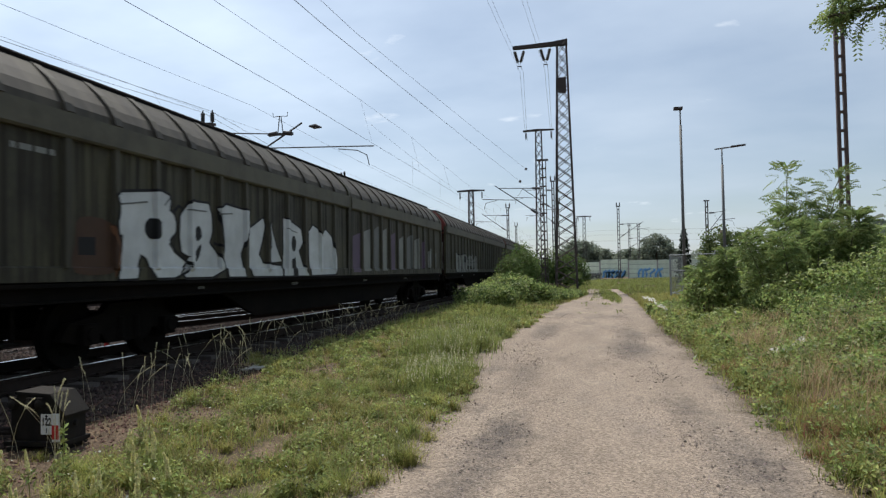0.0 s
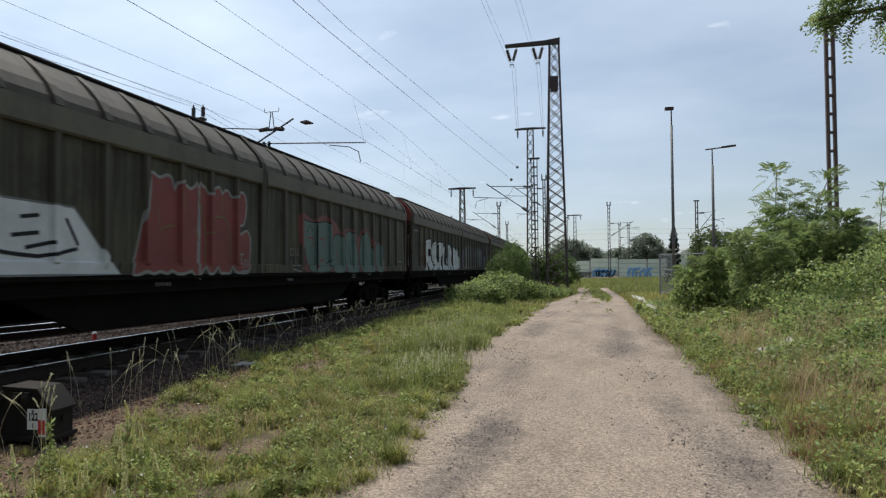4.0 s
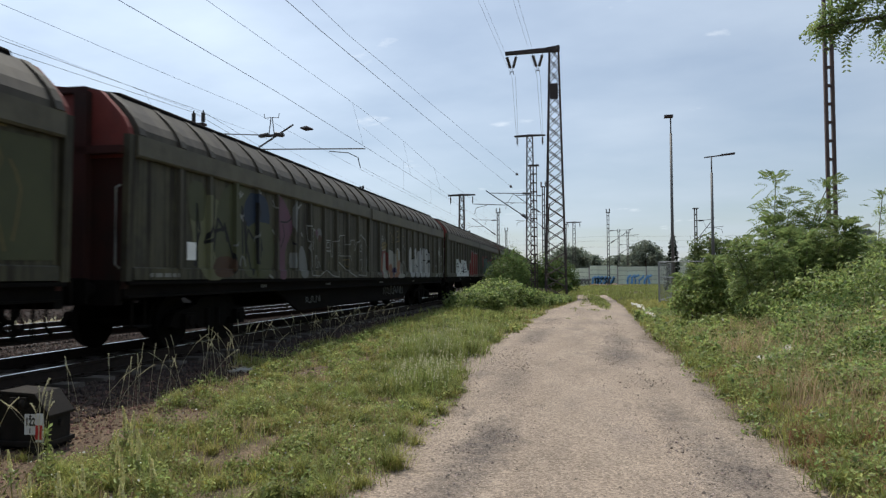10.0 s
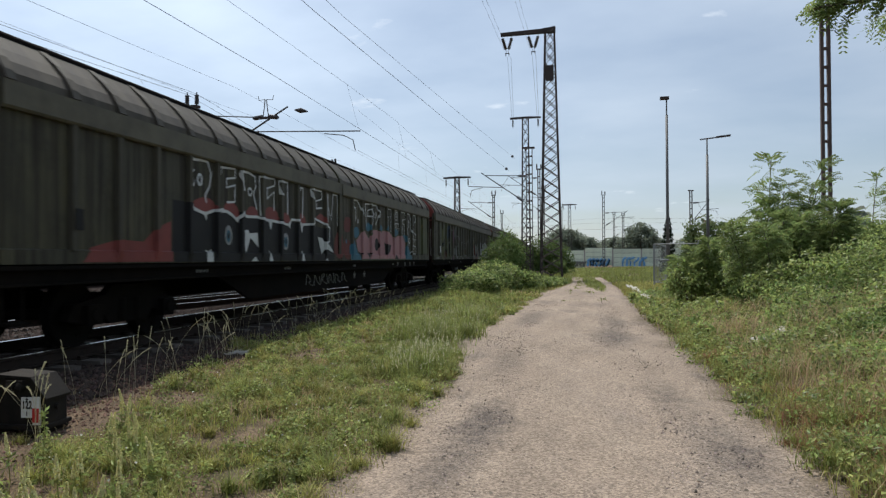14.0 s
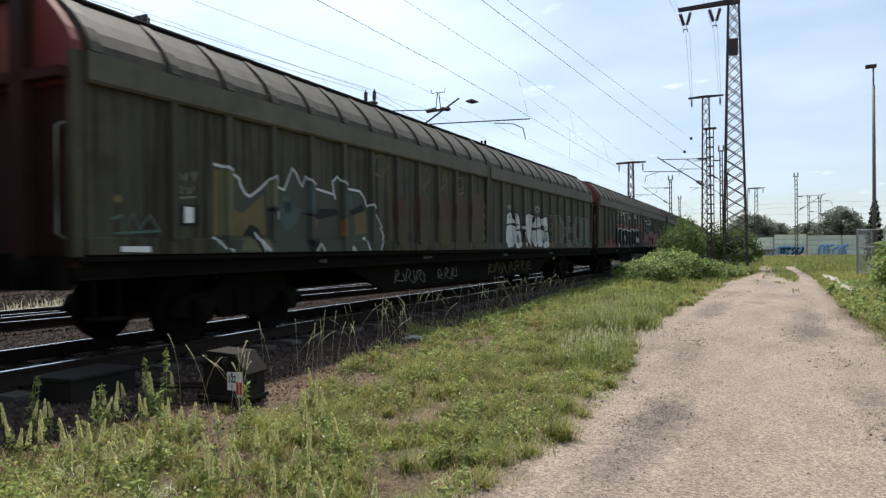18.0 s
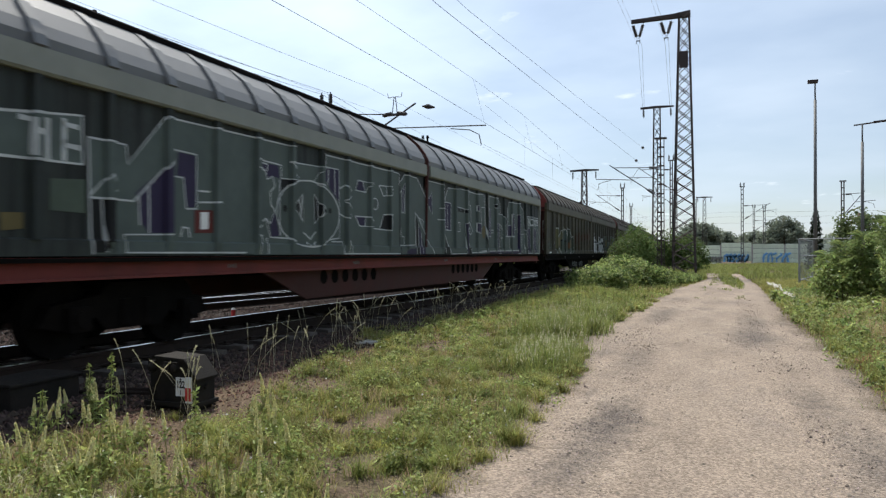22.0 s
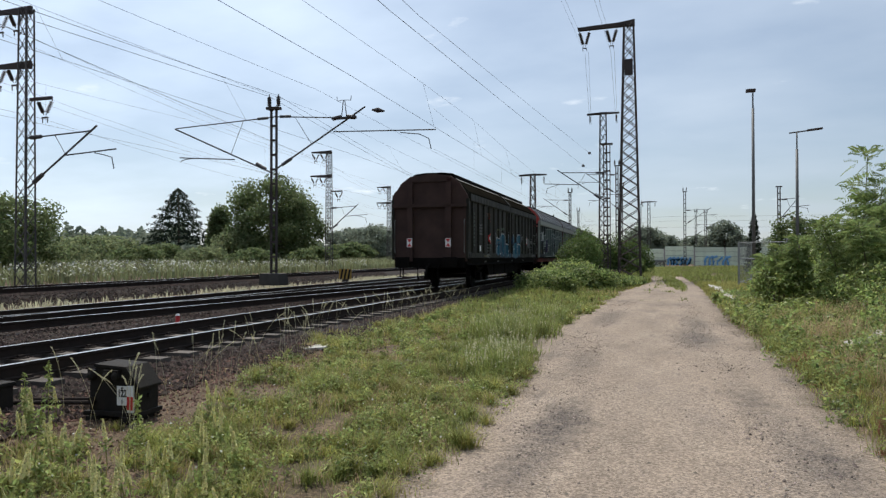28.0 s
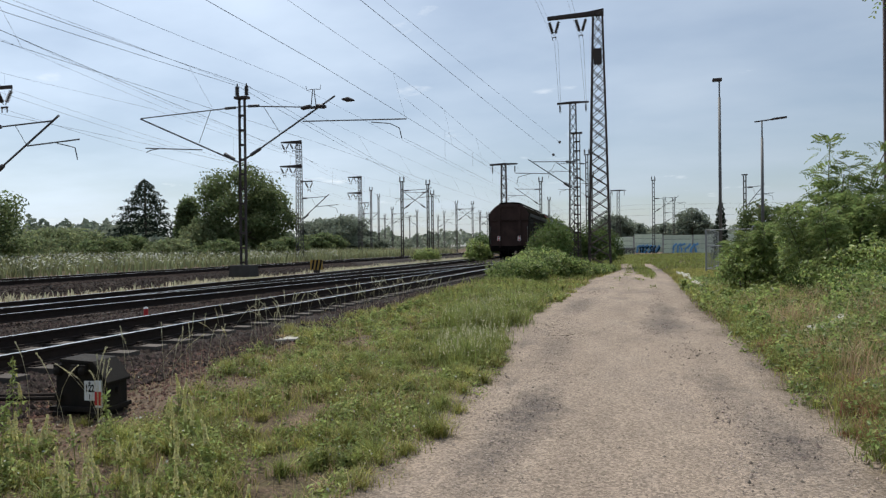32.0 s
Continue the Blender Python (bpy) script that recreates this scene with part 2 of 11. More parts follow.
# ---- materials ----
def material(name, base, rough=0.85, metal=0.0, vary=0.25, scale=6.0, bump=0.2, bump_scale=40.0, stain=None, stain_amount=0.4, stain_scale=1.2,
             stretch=(1, 1, 1), random=0.0, island=0.0, spec=0.5, coords="Object", translucent=0.0):
    """A surface with grain and stains at two scales."""
    m = bpy.data.materials.new(name)
    m.use_nodes = True
    n, l = m.node_tree.nodes, m.node_tree.links
    b = n["Principled BSDF"]
    b.inputs["Metallic"].default_value = metal
    b.inputs["Specular IOR Level"].default_value = spec
    tc = n.new("ShaderNodeTexCoord")
    mp = n.new("ShaderNodeMapping")
    mp.inputs["Scale"].default_value = stretch
    l.new(tc.outputs[coords], mp.inputs[0])
    n1 = n.new("ShaderNodeTexNoise")
    n1.inputs["Scale"].default_value, n1.inputs["Detail"].default_value = scale, 6
    l.new(mp.outputs[0], n1.inputs["Vector"])
    hs = n.new("ShaderNodeHueSaturation")
    hs.inputs["Color"].default_value = (*base, 1)
    mr = n.new("ShaderNodeMapRange")
    mr.inputs["From Min"].default_value, mr.inputs["From Max"].default_value = 0.25, 0.75
    mr.inputs["To Min"].default_value, mr.inputs["To Max"].default_value = 1 - vary, 1 + vary
    l.new(n1.outputs["Fac"], mr.inputs["Value"])
    val = mr.outputs[0]
    if random or island:
        src = n.new("ShaderNodeObjectInfo").outputs["Random"] if random else n.new("ShaderNodeNewGeometry").outputs["Random Per Island"]
        r2 = n.new("ShaderNodeMapRange")
        k = random or island
        r2.inputs["To Min"].default_value, r2.inputs["To Max"].default_value = 1 - k, 1 + k
        l.new(src, r2.inputs["Value"])
        mu = n.new("ShaderNodeMath"); mu.operation = "MULTIPLY"
        l.new(val, mu.inputs[0]); l.new(r2.outputs[0], mu.inputs[1])
        val = mu.outputs[0]
        if island:
            r3 = n.new("ShaderNodeMapRange")
            r3.inputs["To Min"].default_value, r3.inputs["To Max"].default_value = 0.5 - 0.035, 0.5 + 0.02
            mo = n.new("ShaderNodeMath"); mo.operation = "FRACT"
            mm = n.new("ShaderNodeMath"); mm.operation = "MULTIPLY"; mm.inputs[1].default_value = 7.31
            l.new(src, mm.inputs[0]); l.new(mm.outputs[0], mo.inputs[0]); l.new(mo.outputs[0], r3.inputs["Value"])
            l.new(r3.outputs[0], hs.inputs["Hue"])
    l.new(val, hs.inputs["Value"])
    col = hs.outputs[0]
    if stain:
        n2 = n.new("ShaderNodeTexNoise")
        n2.inputs["Scale"].default_value, n2.inputs["Detail"].default_value, n2.inputs["Roughness"].default_value = stain_scale, 8, 0.65
        l.new(mp.outputs[0], n2.inputs["Vector"])
        r = n.new("ShaderNodeMapRange")
        r.inputs["From Min"].default_value, r.inputs["From Max"].default_value = 0.45, 0.68
        r.inputs["To Max"].default_value = stain_amount
        l.new(n2.outputs["Fac"], r.inputs["Value"])
        mx = n.new("ShaderNodeMix"); mx.data_type = "RGBA"
        l.new(r.outputs[0], mx.inputs["Factor"]); l.new(col, mx.inputs["A"])
        mx.inputs["B"].default_value = (*stain, 1)
        col = mx.outputs["Result"]
    l.new(col, b.inputs["Base Color"])
    rr = n.new("ShaderNodeMapRange")
    rr.inputs["To Min"].default_value, rr.inputs["To Max"].default_value = max(0.02, rough - 0.1), min(1, rough + 0.1)
    l.new(n1.outputs["Fac"], rr.inputs["Value"]); l.new(rr.outputs[0], b.inputs["Roughness"])
    if bump:
        n3 = n.new("ShaderNodeTexNoise")
        n3.inputs["Scale"].default_value, n3.inputs["Detail"].default_value = bump_scale, 4
        l.new(mp.outputs[0], n3.inputs["Vector"])
        bp = n.new("ShaderNodeBump")
        bp.inputs["Strength"].default_value, bp.inputs["Distance"].default_value = bump, 0.02
        l.new(n3.outputs["Fac"], bp.inputs["Height"]); l.new(bp.outputs[0], b.inputs["Normal"])
    if translucent:
        tl = n.new("ShaderNodeBsdfTranslucent")
        l.new(col, tl.inputs["Color"])
        ms = n.new("ShaderNodeMixShader")
        ms.inputs[0].default_value = translucent
        l.new(b.outputs[0], ms.inputs[1]); l.new(tl.outputs[0], ms.inputs[2])
        l.new(ms.outputs[0], n["Material Output"].inputs["Surface"])
    return m


def wagon_paint(name, base, worn, grime):
    """Old sheet paint: worn paler fields, soot run down in streaks, and dirt in patches."""
    m = bpy.data.materials.new(name)
    m.use_nodes = True
    n, l = m.node_tree.nodes, m.node_tree.links
    b = n["Principled BSDF"]
    b.inputs["Specular IOR Level"].default_value = 0.25
    tc = n.new("ShaderNodeTexCoord")
    rnd = n.new("ShaderNodeObjectInfo")
    off = n.new("ShaderNodeVectorMath"); off.operation = "ADD"
    sc = n.new("ShaderNodeVectorMath"); sc.operation = "SCALE"
    sc.inputs[0].default_value = (17.0, 31.0, 7.0)
    l.new(rnd.outputs["Random"], sc.inputs["Scale"])
    l.new(tc.outputs["Object"], off.inputs[0]); l.new(sc.outputs[0], off.inputs[1])

    def noise(stretch, scale, lo, hi, top, rough=0.6):
        mp = n.new("ShaderNodeMapping")
        mp.inputs["Scale"].default_value = stretch
        l.new(off.outputs[0], mp.inputs[0])
        nz = n.new("ShaderNodeTexNoise")
        nz.inputs["Scale"].default_value, nz.inputs["Detail"].default_value, nz.inputs["Roughness"].default_value = scale, 7, rough
        l.new(mp.outputs[0], nz.inputs["Vector"])
        mr = n.new("ShaderNodeMapRange")
        mr.inputs["From Min"].default_value, mr.inputs["From Max"].default_value, mr.inputs["To Max"].default_value = lo, hi, top
        l.new(nz.outputs["Fac"], mr.inputs["Value"])
        return mr.outputs[0]

    def over(col, c, fac):
        mx = n.new("ShaderNodeMix"); mx.data_type = "RGBA"
        l.new(fac, mx.inputs["Factor"])
        if isinstance(col, tuple):
            mx.inputs["A"].default_value = (*col, 1)
        else:
            l.new(col, mx.inputs["A"])
        mx.inputs["B"].default_value = (*c, 1)
        return mx.outputs["Result"]
    streak = noise((1, 9.0, 0.35), 1.0, 0.44, 0.66, 0.9)
    col = over(base, worn, noise((1, 1.3, 0.8), 0.9, 0.42, 0.66, 0.9))
    col = over(col, grime, streak)
    col = over(col, grime, noise((1, 0.8, 1.1), 1.6, 0.50, 0.74, 0.75, 0.7))
    col = over(col, worn, noise((1, 1, 1), 24.0, 0.62, 0.72, 0.5))
    l.new(col, b.inputs["Base Color"])
    rr = n.new("ShaderNodeMapRange")
    rr.inputs["To Min"].default_value, rr.inputs["To Max"].default_value = 0.62, 0.88
    l.new(streak, rr.inputs["Value"]); l.new(rr.outputs[0], b.inputs["Roughness"])
    bp = n.new("ShaderNodeBump")
    bp.inputs["Strength"].default_value, bp.inputs["Distance"].default_value = 0.10, 0.02
    l.new(noise((1, 1, 1), 9.0, 0.3, 0.7, 1.0), bp.inputs["Height"]); l.new(bp.outputs[0], b.inputs["Normal"])
    return m


def ground_material(name, colours, scales, bump=0.6, bump_scale=30.0, spread=0.12, stretch=(1, 1, 1), dirt=None):
    """Earth mixed of three colours by broken noise, with grit."""
    m = bpy.data.materials.new(name)
    m.use_nodes = True
    n, l = m.node_tree.nodes, m.node_tree.links
    b = n["Principled BSDF"]
    b.inputs["Roughness"].default_value = 0.95
    b.inputs["Specular IOR Level"].default_value = 0.2
    tc = n.new("ShaderNodeTexCoord")
    col = None
    mp = n.new("ShaderNodeMapping")
    mp.inputs["Scale"].default_value = stretch
    l.new(tc.outputs["Object"], mp.inputs[0])
    for k, (c, s) in enumerate(zip(colours, scales)):
        nz = n.new("ShaderNodeTexNoise")
        nz.inputs["Scale"].default_value, nz.inputs["Detail"].default_value, nz.inputs["Roughness"].default_value = s, 8, 0.7
        l.new(mp.outputs[0], nz.inputs["Vector"])
        if col is None:
            hs = n.new("ShaderNodeHueSaturation")
            hs.inputs["Color"].default_value = (*c, 1)
            mr = n.new("ShaderNodeMapRange")
            mr.inputs["From Min"].default_value, mr.inputs["From Max"].default_value = 0.3, 0.7
            mr.inputs["To Min"].default_value, mr.inputs["To Max"].default_value = 0.75, 1.25
            l.new(nz.outputs["Fac"], mr.inputs["Value"]); l.new(mr.outputs[0], hs.inputs["Value"])
            col = hs.outputs[0]
        else:
            r = n.new("ShaderNodeMapRange")
            r.inputs["From Min"].default_value, r.inputs["From Max"].default_value = 0.5 + (0.06 if k == 3 else 0.0), 0.5 + spread
            l.new(nz.outputs["Fac"], r.inputs["Value"])
            mx = n.new("ShaderNodeMix"); mx.data_type = "RGBA"
            l.new(r.outputs[0], mx.inputs["Factor"]); l.new(col, mx.inputs["A"])
            mx.inputs["B"].default_value = (*c, 1)
            col = mx.outputs["Result"]
    for attr, c in (dirt or ()):
        at = n.new("ShaderNodeAttribute")
        at.attribute_name = attr
        nd = n.new("ShaderNodeTexNoise")
        nd.inputs["Scale"].default_value, nd.inputs["Detail"].default_value, nd.inputs["Roughness"].default_value = 5.0, 8, 0.75
        l.new(tc.outputs["Object"], nd.inputs["Vector"])
        ad = n.new("ShaderNodeMath"); ad.operation = "ADD"
        l.new(at.outputs["Fac"], ad.inputs[0]); l.new(nd.outputs["Fac"], ad.inputs[1])
        rd = n.new("ShaderNodeMapRange")
        rd.inputs["From Min"].default_value, rd.inputs["From Max"].default_value, rd.inputs["To Max"].default_value = 0.72, 1.25, 0.85
        l.new(ad.outputs[0], rd.inputs["Value"])
        md = n.new("ShaderNodeMix"); md.data_type = "RGBA"
        l.new(rd.outputs[0], md.inputs["Factor"]); l.new(col, md.inputs["A"])
        md.inputs["B"].default_value = (*c, 1)
        col = md.outputs["Result"]
    vo = n.new("ShaderNodeTexVoronoi")
    vo.inputs["Scale"].default_value = bump_scale * 1.6
    l.new(tc.outputs["Object"], vo.inputs["Vector"])
    hs2 = n.new("ShaderNodeHueSaturation")
    sp = n.new("ShaderNodeSeparateColor")
    l.new(vo.outputs["Color"], sp.inputs[0])
    mr2 = n.new("ShaderNodeMapRange")
    mr2.inputs["To Min"].default_value, mr2.inputs["To Max"].default_value = 0.58, 1.42
    l.new(sp.outputs[0], mr2.inputs["Value"]); l.new(mr2.outputs[0], hs2.inputs["Value"]); l.new(col, hs2.inputs["Color"])
    l.new(hs2.outputs[0], b.inputs["Base Color"])
    nb = n.new("ShaderNodeTexNoise")
    nb.inputs["Scale"].default_value, nb.inputs["Detail"].default_value = bump_scale, 8
    l.new(tc.outputs["Object"], nb.inputs["Vector"])
    bp = n.new("ShaderNodeBump")
    bp.inputs["Strength"].default_value, bp.inputs["Distance"].default_value = bump, 0.03
    l.new(nb.outputs["Fac"], bp.inputs["Height"]); l.new(bp.outputs[0], b.inputs["Normal"])
    return m


M_GROUND = ground_material("soil_and_sward", ((0.098, 0.069, 0.047), (0.082, 0.076, 0.036), (0.15, 0.108, 0.072)), (0.9, 0.5, 1.7), 1.0)
M_PATH = ground_material("path_gravel", ((0.268, 0.214, 0.168), (0.318, 0.260, 0.205), (0.20, 0.165, 0.14), (0.13, 0.109, 0.097)), (0.5, 1.3, 0.55, 0.9), 1.0, 40.0, 0.22, (1.0, 0.35, 1.0), (("dirt", (0.085, 0.073, 0.066)), ("fringe", (0.105, 0.082, 0.056))))
M_BALLAST = ground_material("ballast_bed", ((0.026, 0.020, 0.017), (0.040, 0.030, 0.026), (0.017, 0.014, 0.013)), (2.0, 3.0, 1.0), 1.0, 16.0)
M_CLOD = material("clod", (0.165, 0.135, 0.112), 0.95, vary=0.2, scale=8, island=0.4)
M_STONE = material("ballast_stone", (0.055, 0.040, 0.033), 0.95, vary=0.2, scale=8, island=0.6, spec=0.2)
M_SOIL = material("soil_crumb", (0.16, 0.102, 0.074), 0.95, vary=0.25, scale=3, island=0.5, spec=0.2)
M_PEBBLE = material("pebble", (0.27, 0.225, 0.19), 0.9, vary=0.15, island=0.6)
M_RAIL = material("rusty_rail_side", (0.026, 0.019, 0.016), 0.9, vary=0.3, scale=10, stain=(0.04, 0.024, 0.017), spec=0.2)
M_HEAD = material("polished_rail_head", (0.55, 0.55, 0.56), 0.28, metal=1.0, vary=0.1, scale=3, bump=0.02)
M_SLEEPER = material("oiled_sleeper", (0.085, 0.072, 0.062), 0.9, vary=0.3, scale=7, stretch=(0.3, 4, 4), random=0.3, stain=(0.05, 0.04, 0.035))
M_STEEL_BROWN = material("painted_mast_steel", (0.035, 0.027, 0.025), 0.75, vary=0.25, scale=3, stain=(0.07, 0.035, 0.026), stain_amount=0.4)
M_STEEL_RUST = material("rust_brown_pole_steel", (0.075, 0.050, 0.046), 0.8, vary=0.25, scale=3, stain=(0.10, 0.055, 0.04), stain_amount=0.5)
M_STEEL_GREY = material("galvanised_mast_steel", (0.075, 0.07, 0.068), 0.7, metal=0.2, vary=0.25, scale=3, stain=(0.10, 0.07, 0.055), stain_amount=0.5)
M_POLE = material("lamp_pole_paint", (0.12, 0.12, 0.12), 0.6, metal=0.2, vary=0.15, scale=2)
M_WIRE = material("weathered_wire", (0.085, 0.085, 0.09), 0.6, metal=0.4, vary=0.1, bump=0)
M_INSUL = material("brown_insulator", (0.035, 0.025, 0.022), 0.35, vary=0.1, bump=0)
M_FOOTING = material("dark_concrete", (0.045, 0.04, 0.035), 0.95, vary=0.25, scale=4, stain=(0.07, 0.065, 0.055))
M_CONCRETE = material("weathered_concrete", (0.40, 0.385, 0.35), 0.9, vary=0.2, scale=5, stain=(0.2, 0.19, 0.16))
M_WALLPANEL = material("noise_wall_panel", (0.70, 0.76, 0.63), 0.8, vary=0.12, scale=1.5, stain=(0.52, 0.58, 0.48), random=0.12)
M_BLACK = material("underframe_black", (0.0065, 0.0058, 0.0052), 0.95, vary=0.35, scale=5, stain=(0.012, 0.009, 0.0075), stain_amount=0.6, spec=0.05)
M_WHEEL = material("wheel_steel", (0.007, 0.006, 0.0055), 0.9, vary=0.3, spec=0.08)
M_OLIVE = wagon_paint("olive_wagon_paint", (0.047, 0.044, 0.029), (0.072, 0.066, 0.036), (0.016, 0.0135, 0.011))
M_OLIVE_RIB = material("olive_rib_paint", (0.062, 0.058, 0.041), 0.7, vary=0.3, scale=1.6, stretch=(3, 3, 0.4), stain=(0.028, 0.024, 0.019), stain_amount=0.7, stain_scale=2.0, bump=0.06, random=0.15, spec=0.3)
M_OLIVE_BAND = material("olive_band_paint", (0.094, 0.087, 0.062), 0.65, vary=0.2, scale=2, stretch=(3, 1, 1), stain=(0.036, 0.030, 0.023), stain_amount=0.6, bump=0.05, spec=0.3)
M_OLIVE_ROOF = material("olive_roof_paint", (0.068, 0.060, 0.047), 0.7, vary=0.3, scale=1.5, stretch=(1, 3, 1), stain=(0.034, 0.027, 0.022), stain_amount=0.7, bump=0.05, random=0.12, spec=0.35)
M_GREY = wagon_paint("dark_green_grey_paint", (0.026, 0.033, 0.031), (0.036, 0.042, 0.038), (0.017, 0.018, 0.017))
M_GREY_BAND = material("pale_green_grey_band", (0.205, 0.215, 0.185), 0.6, vary=0.15, scale=2, stain=(0.2, 0.2, 0.17), bump=0.05)
M_GREY_ROOF = material("grey_roof_sheet", (0.135, 0.14, 0.145), 0.55, vary=0.15, scale=1.5, stain=(0.14, 0.14, 0.14), bump=0.05, random=0.1)
M_DARK = wagon_paint("sooty_brown_paint", (0.0165, 0.0150, 0.0095), (0.024, 0.021, 0.012), (0.0075, 0.0070, 0.0060))
M_DARK_ROOF = material("sooty_roof_sheet", (0.013, 0.0115, 0.0085), 0.95, vary=0.3, scale=1.5, stain=(0.008, 0.007, 0.006), bump=0.05, spec=0.0)
M_SHEET = material("weathered_bright_sheet", (0.22, 0.21, 0.185), 0.6, vary=0.2, scale=1.5, stretch=(1, 3, 1), stain=(0.10, 0.09, 0.075), bump=0.05)
M_RED = material("faded_red_end", (0.16, 0.034, 0.027), 0.7, vary=0.3, scale=2, stain=(0.07, 0.03, 0.026), stain_amount=0.7, stain_scale=1.5, spec=0.3)
M_BRIGHTRED = material("fresh_red_end", (0.42, 0.05, 0.04), 0.6, vary=0.2, scale=2, stain=(0.2, 0.04, 0.03))
M_REDFRAME = material("red_brown_frame", (0.055, 0.016, 0.013), 0.75, vary=0.25, scale=2, stain=(0.05, 0.025, 0.02), spec=0.3)
M_REDSTEEL = material("red_sole_bar", (0.15, 0.030, 0.025), 0.7, vary=0.25, scale=2, stain=(0.06, 0.025, 0.02), spec=0.3)
M_DARKRED = material("dark_red_brown_end", (0.040, 0.014, 0.012), 0.8, vary=0.3, scale=2, stain=(0.02, 0.014, 0.012), stain_amount=0.8, spec=0.2)
M_BROWN_END = material("brown_end_wall", (0.055, 0.032, 0.027), 0.8, vary=0.3, scale=2, stain=(0.028, 0.02, 0.018), spec=0.2)


def paint(name, c, rough=0.6):
    return material("spray_" + name, c, rough, vary=0.14, scale=3, stain=tuple(v * 0.6 for v in c), stain_amount=0.45, bump=0.03, spec=0.18)


P_WHITE = paint("white", (0.50, 0.52, 0.52))
P_SILVER = paint("silver", (0.26, 0.27, 0.27))
P_RED = paint("red", (0.18, 0.050, 0.045))
P_ORANGE = paint("orange", (0.16, 0.075, 0.04))
P_PINK = paint("pink", (0.31, 0.165, 0.175))
P_BLUE_MID = paint("mid_blue", (0.042, 0.120, 0.170))
P_DEEPBLUE = paint("deep_blue", (0.022, 0.062, 0.098))
P_WALLBLUE = paint("wall_blue", (0.20, 0.43, 0.72))
P_TEAL = paint("teal", (0.088, 0.135, 0.118))
P_ROSE = paint("rose", (0.155, 0.058, 0.052))
P_PURPLE = paint("purple", (0.034, 0.026, 0.060))
P_YELLOW = paint("ochre", (0.130, 0.104, 0.045))
P_GREEN = paint("green", (0.075, 0.098, 0.075))
P_BLACK = paint("black", (0.012, 0.012, 0.013))
P_PALE = paint("pale_green_grey", (0.088, 0.110, 0.102))
P_LILAC = paint("lilac", (0.11, 0.08, 0.12))
P_DULLRED = paint("dull_red", (0.11, 0.028, 0.024))
P_MOSS = paint("moss", (0.06, 0.065, 0.034))
P_NAVY = paint("navy", (0.018, 0.028, 0.050))
P_MAUVE = paint("mauve", (0.10, 0.048, 0.072))
P_RUST = paint("rust", (0.060, 0.034, 0.022))
P_DULLSILVER = paint("dull_silver", (0.135, 0.14, 0.135))
P_TEALDARK = paint("dark_teal", (0.050, 0.062, 0.048))
P_TEALMID = paint("grey_teal", (0.058, 0.085, 0.078))
P_MOSSLIGHT = paint("pale_moss", (0.115, 0.118, 0.066))
P_OCHRE2 = paint("brown_ochre", (0.062, 0.048, 0.026))
P_PALE2 = paint("grey_green", (0.078, 0.098, 0.090))
P_DULLWHITE = paint("dull_white", (0.20, 0.205, 0.19))
P_SIGNWHITE = material("sign_white", (0.7, 0.7, 0.69), 0.5, vary=0.08, bump=0)
P_SIGNRED = material("sign_red", (0.5, 0.03, 0.03), 0.5, vary=0.1, bump=0)
P_SIGNYELLOW = material("hazard_yellow", (0.33, 0.20, 0.03), 0.6, vary=0.2)

M_GRASS = material("grass_blade", (0.262, 0.272, 0.078), 0.6, vary=0.45, scale=1.6, island=0.55, stain=(0.33, 0.27, 0.12), stain_amount=0.38, stain_scale=0.9, bump=0, coords="Object", translucent=0.42, spec=0.15)
M_FRESH = material("fresh_blade", (0.19, 0.228, 0.066), 0.55, vary=0.35, scale=1.3, island=0.5, bump=0, translucent=0.45, spec=0.15)
M_FIELD = material("meadow_blade", (0.22, 0.245, 0.125), 0.7, vary=0.3, scale=0.3, island=0.4, bump=0, translucent=0.25, spec=0.2)
M_GRASS_RUST = material("rust_brown_grass", (0.27, 0.155, 0.085), 0.8, vary=0.2, scale=1, island=0.3, bump=0, translucent=0.25, spec=0.2)
M_GRASS_DRY = material("dry_grass", (0.42, 0.33, 0.19), 0.8, vary=0.2, scale=1, island=0.3, bump=0, translucent=0.35, spec=0.2)
M_GRASS_PALE = material("pale_grass_head", (0.55, 0.53, 0.36), 0.8, vary=0.2, scale=1, island=0.25, bump=0, translucent=0.4, spec=0.2)
M_LEAF = material("bramble_leaf", (0.235, 0.305, 0.10), 0.45, vary=0.35, scale=0.8, island=0.6, bump=0, translucent=0.55, spec=0.35)
M_LEAF_LIGHT = material("robinia_leaf", (0.185, 0.250, 0.092), 0.45, vary=0.25, scale=0.6, island=0.35, bump=0, translucent=0.52, spec=0.15)
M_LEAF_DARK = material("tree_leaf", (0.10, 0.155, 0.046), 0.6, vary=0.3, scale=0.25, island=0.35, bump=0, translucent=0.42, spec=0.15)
M_TREE = material("lineside_tree_leaf", (0.135, 0.178, 0.078), 0.65, vary=0.3, scale=0.25, island=0.35, bump=0, translucent=0.5, spec=0.15)
# next two: paler, greyer leaf tones, with the distance haze put into the colour
M_LEAF_MEADOW = material("meadow_bush_leaf", (0.19, 0.23, 0.115), 0.7, vary=0.3, scale=0.3, island=0.35, bump=0, translucent=0.5, spec=0.2)
M_LEAF_HAZED = material("far_leaf_hazed", (0.19, 0.225, 0.17), 0.7, vary=0.3, scale=0.1, island=0.3, bump=0, translucent=0.5, spec=0.2)
M_NEEDLE = material("fir_needle", (0.022, 0.038, 0.020), 0.7, vary=0.3, scale=0.4, island=0.3, bump=0, spec=0.2)
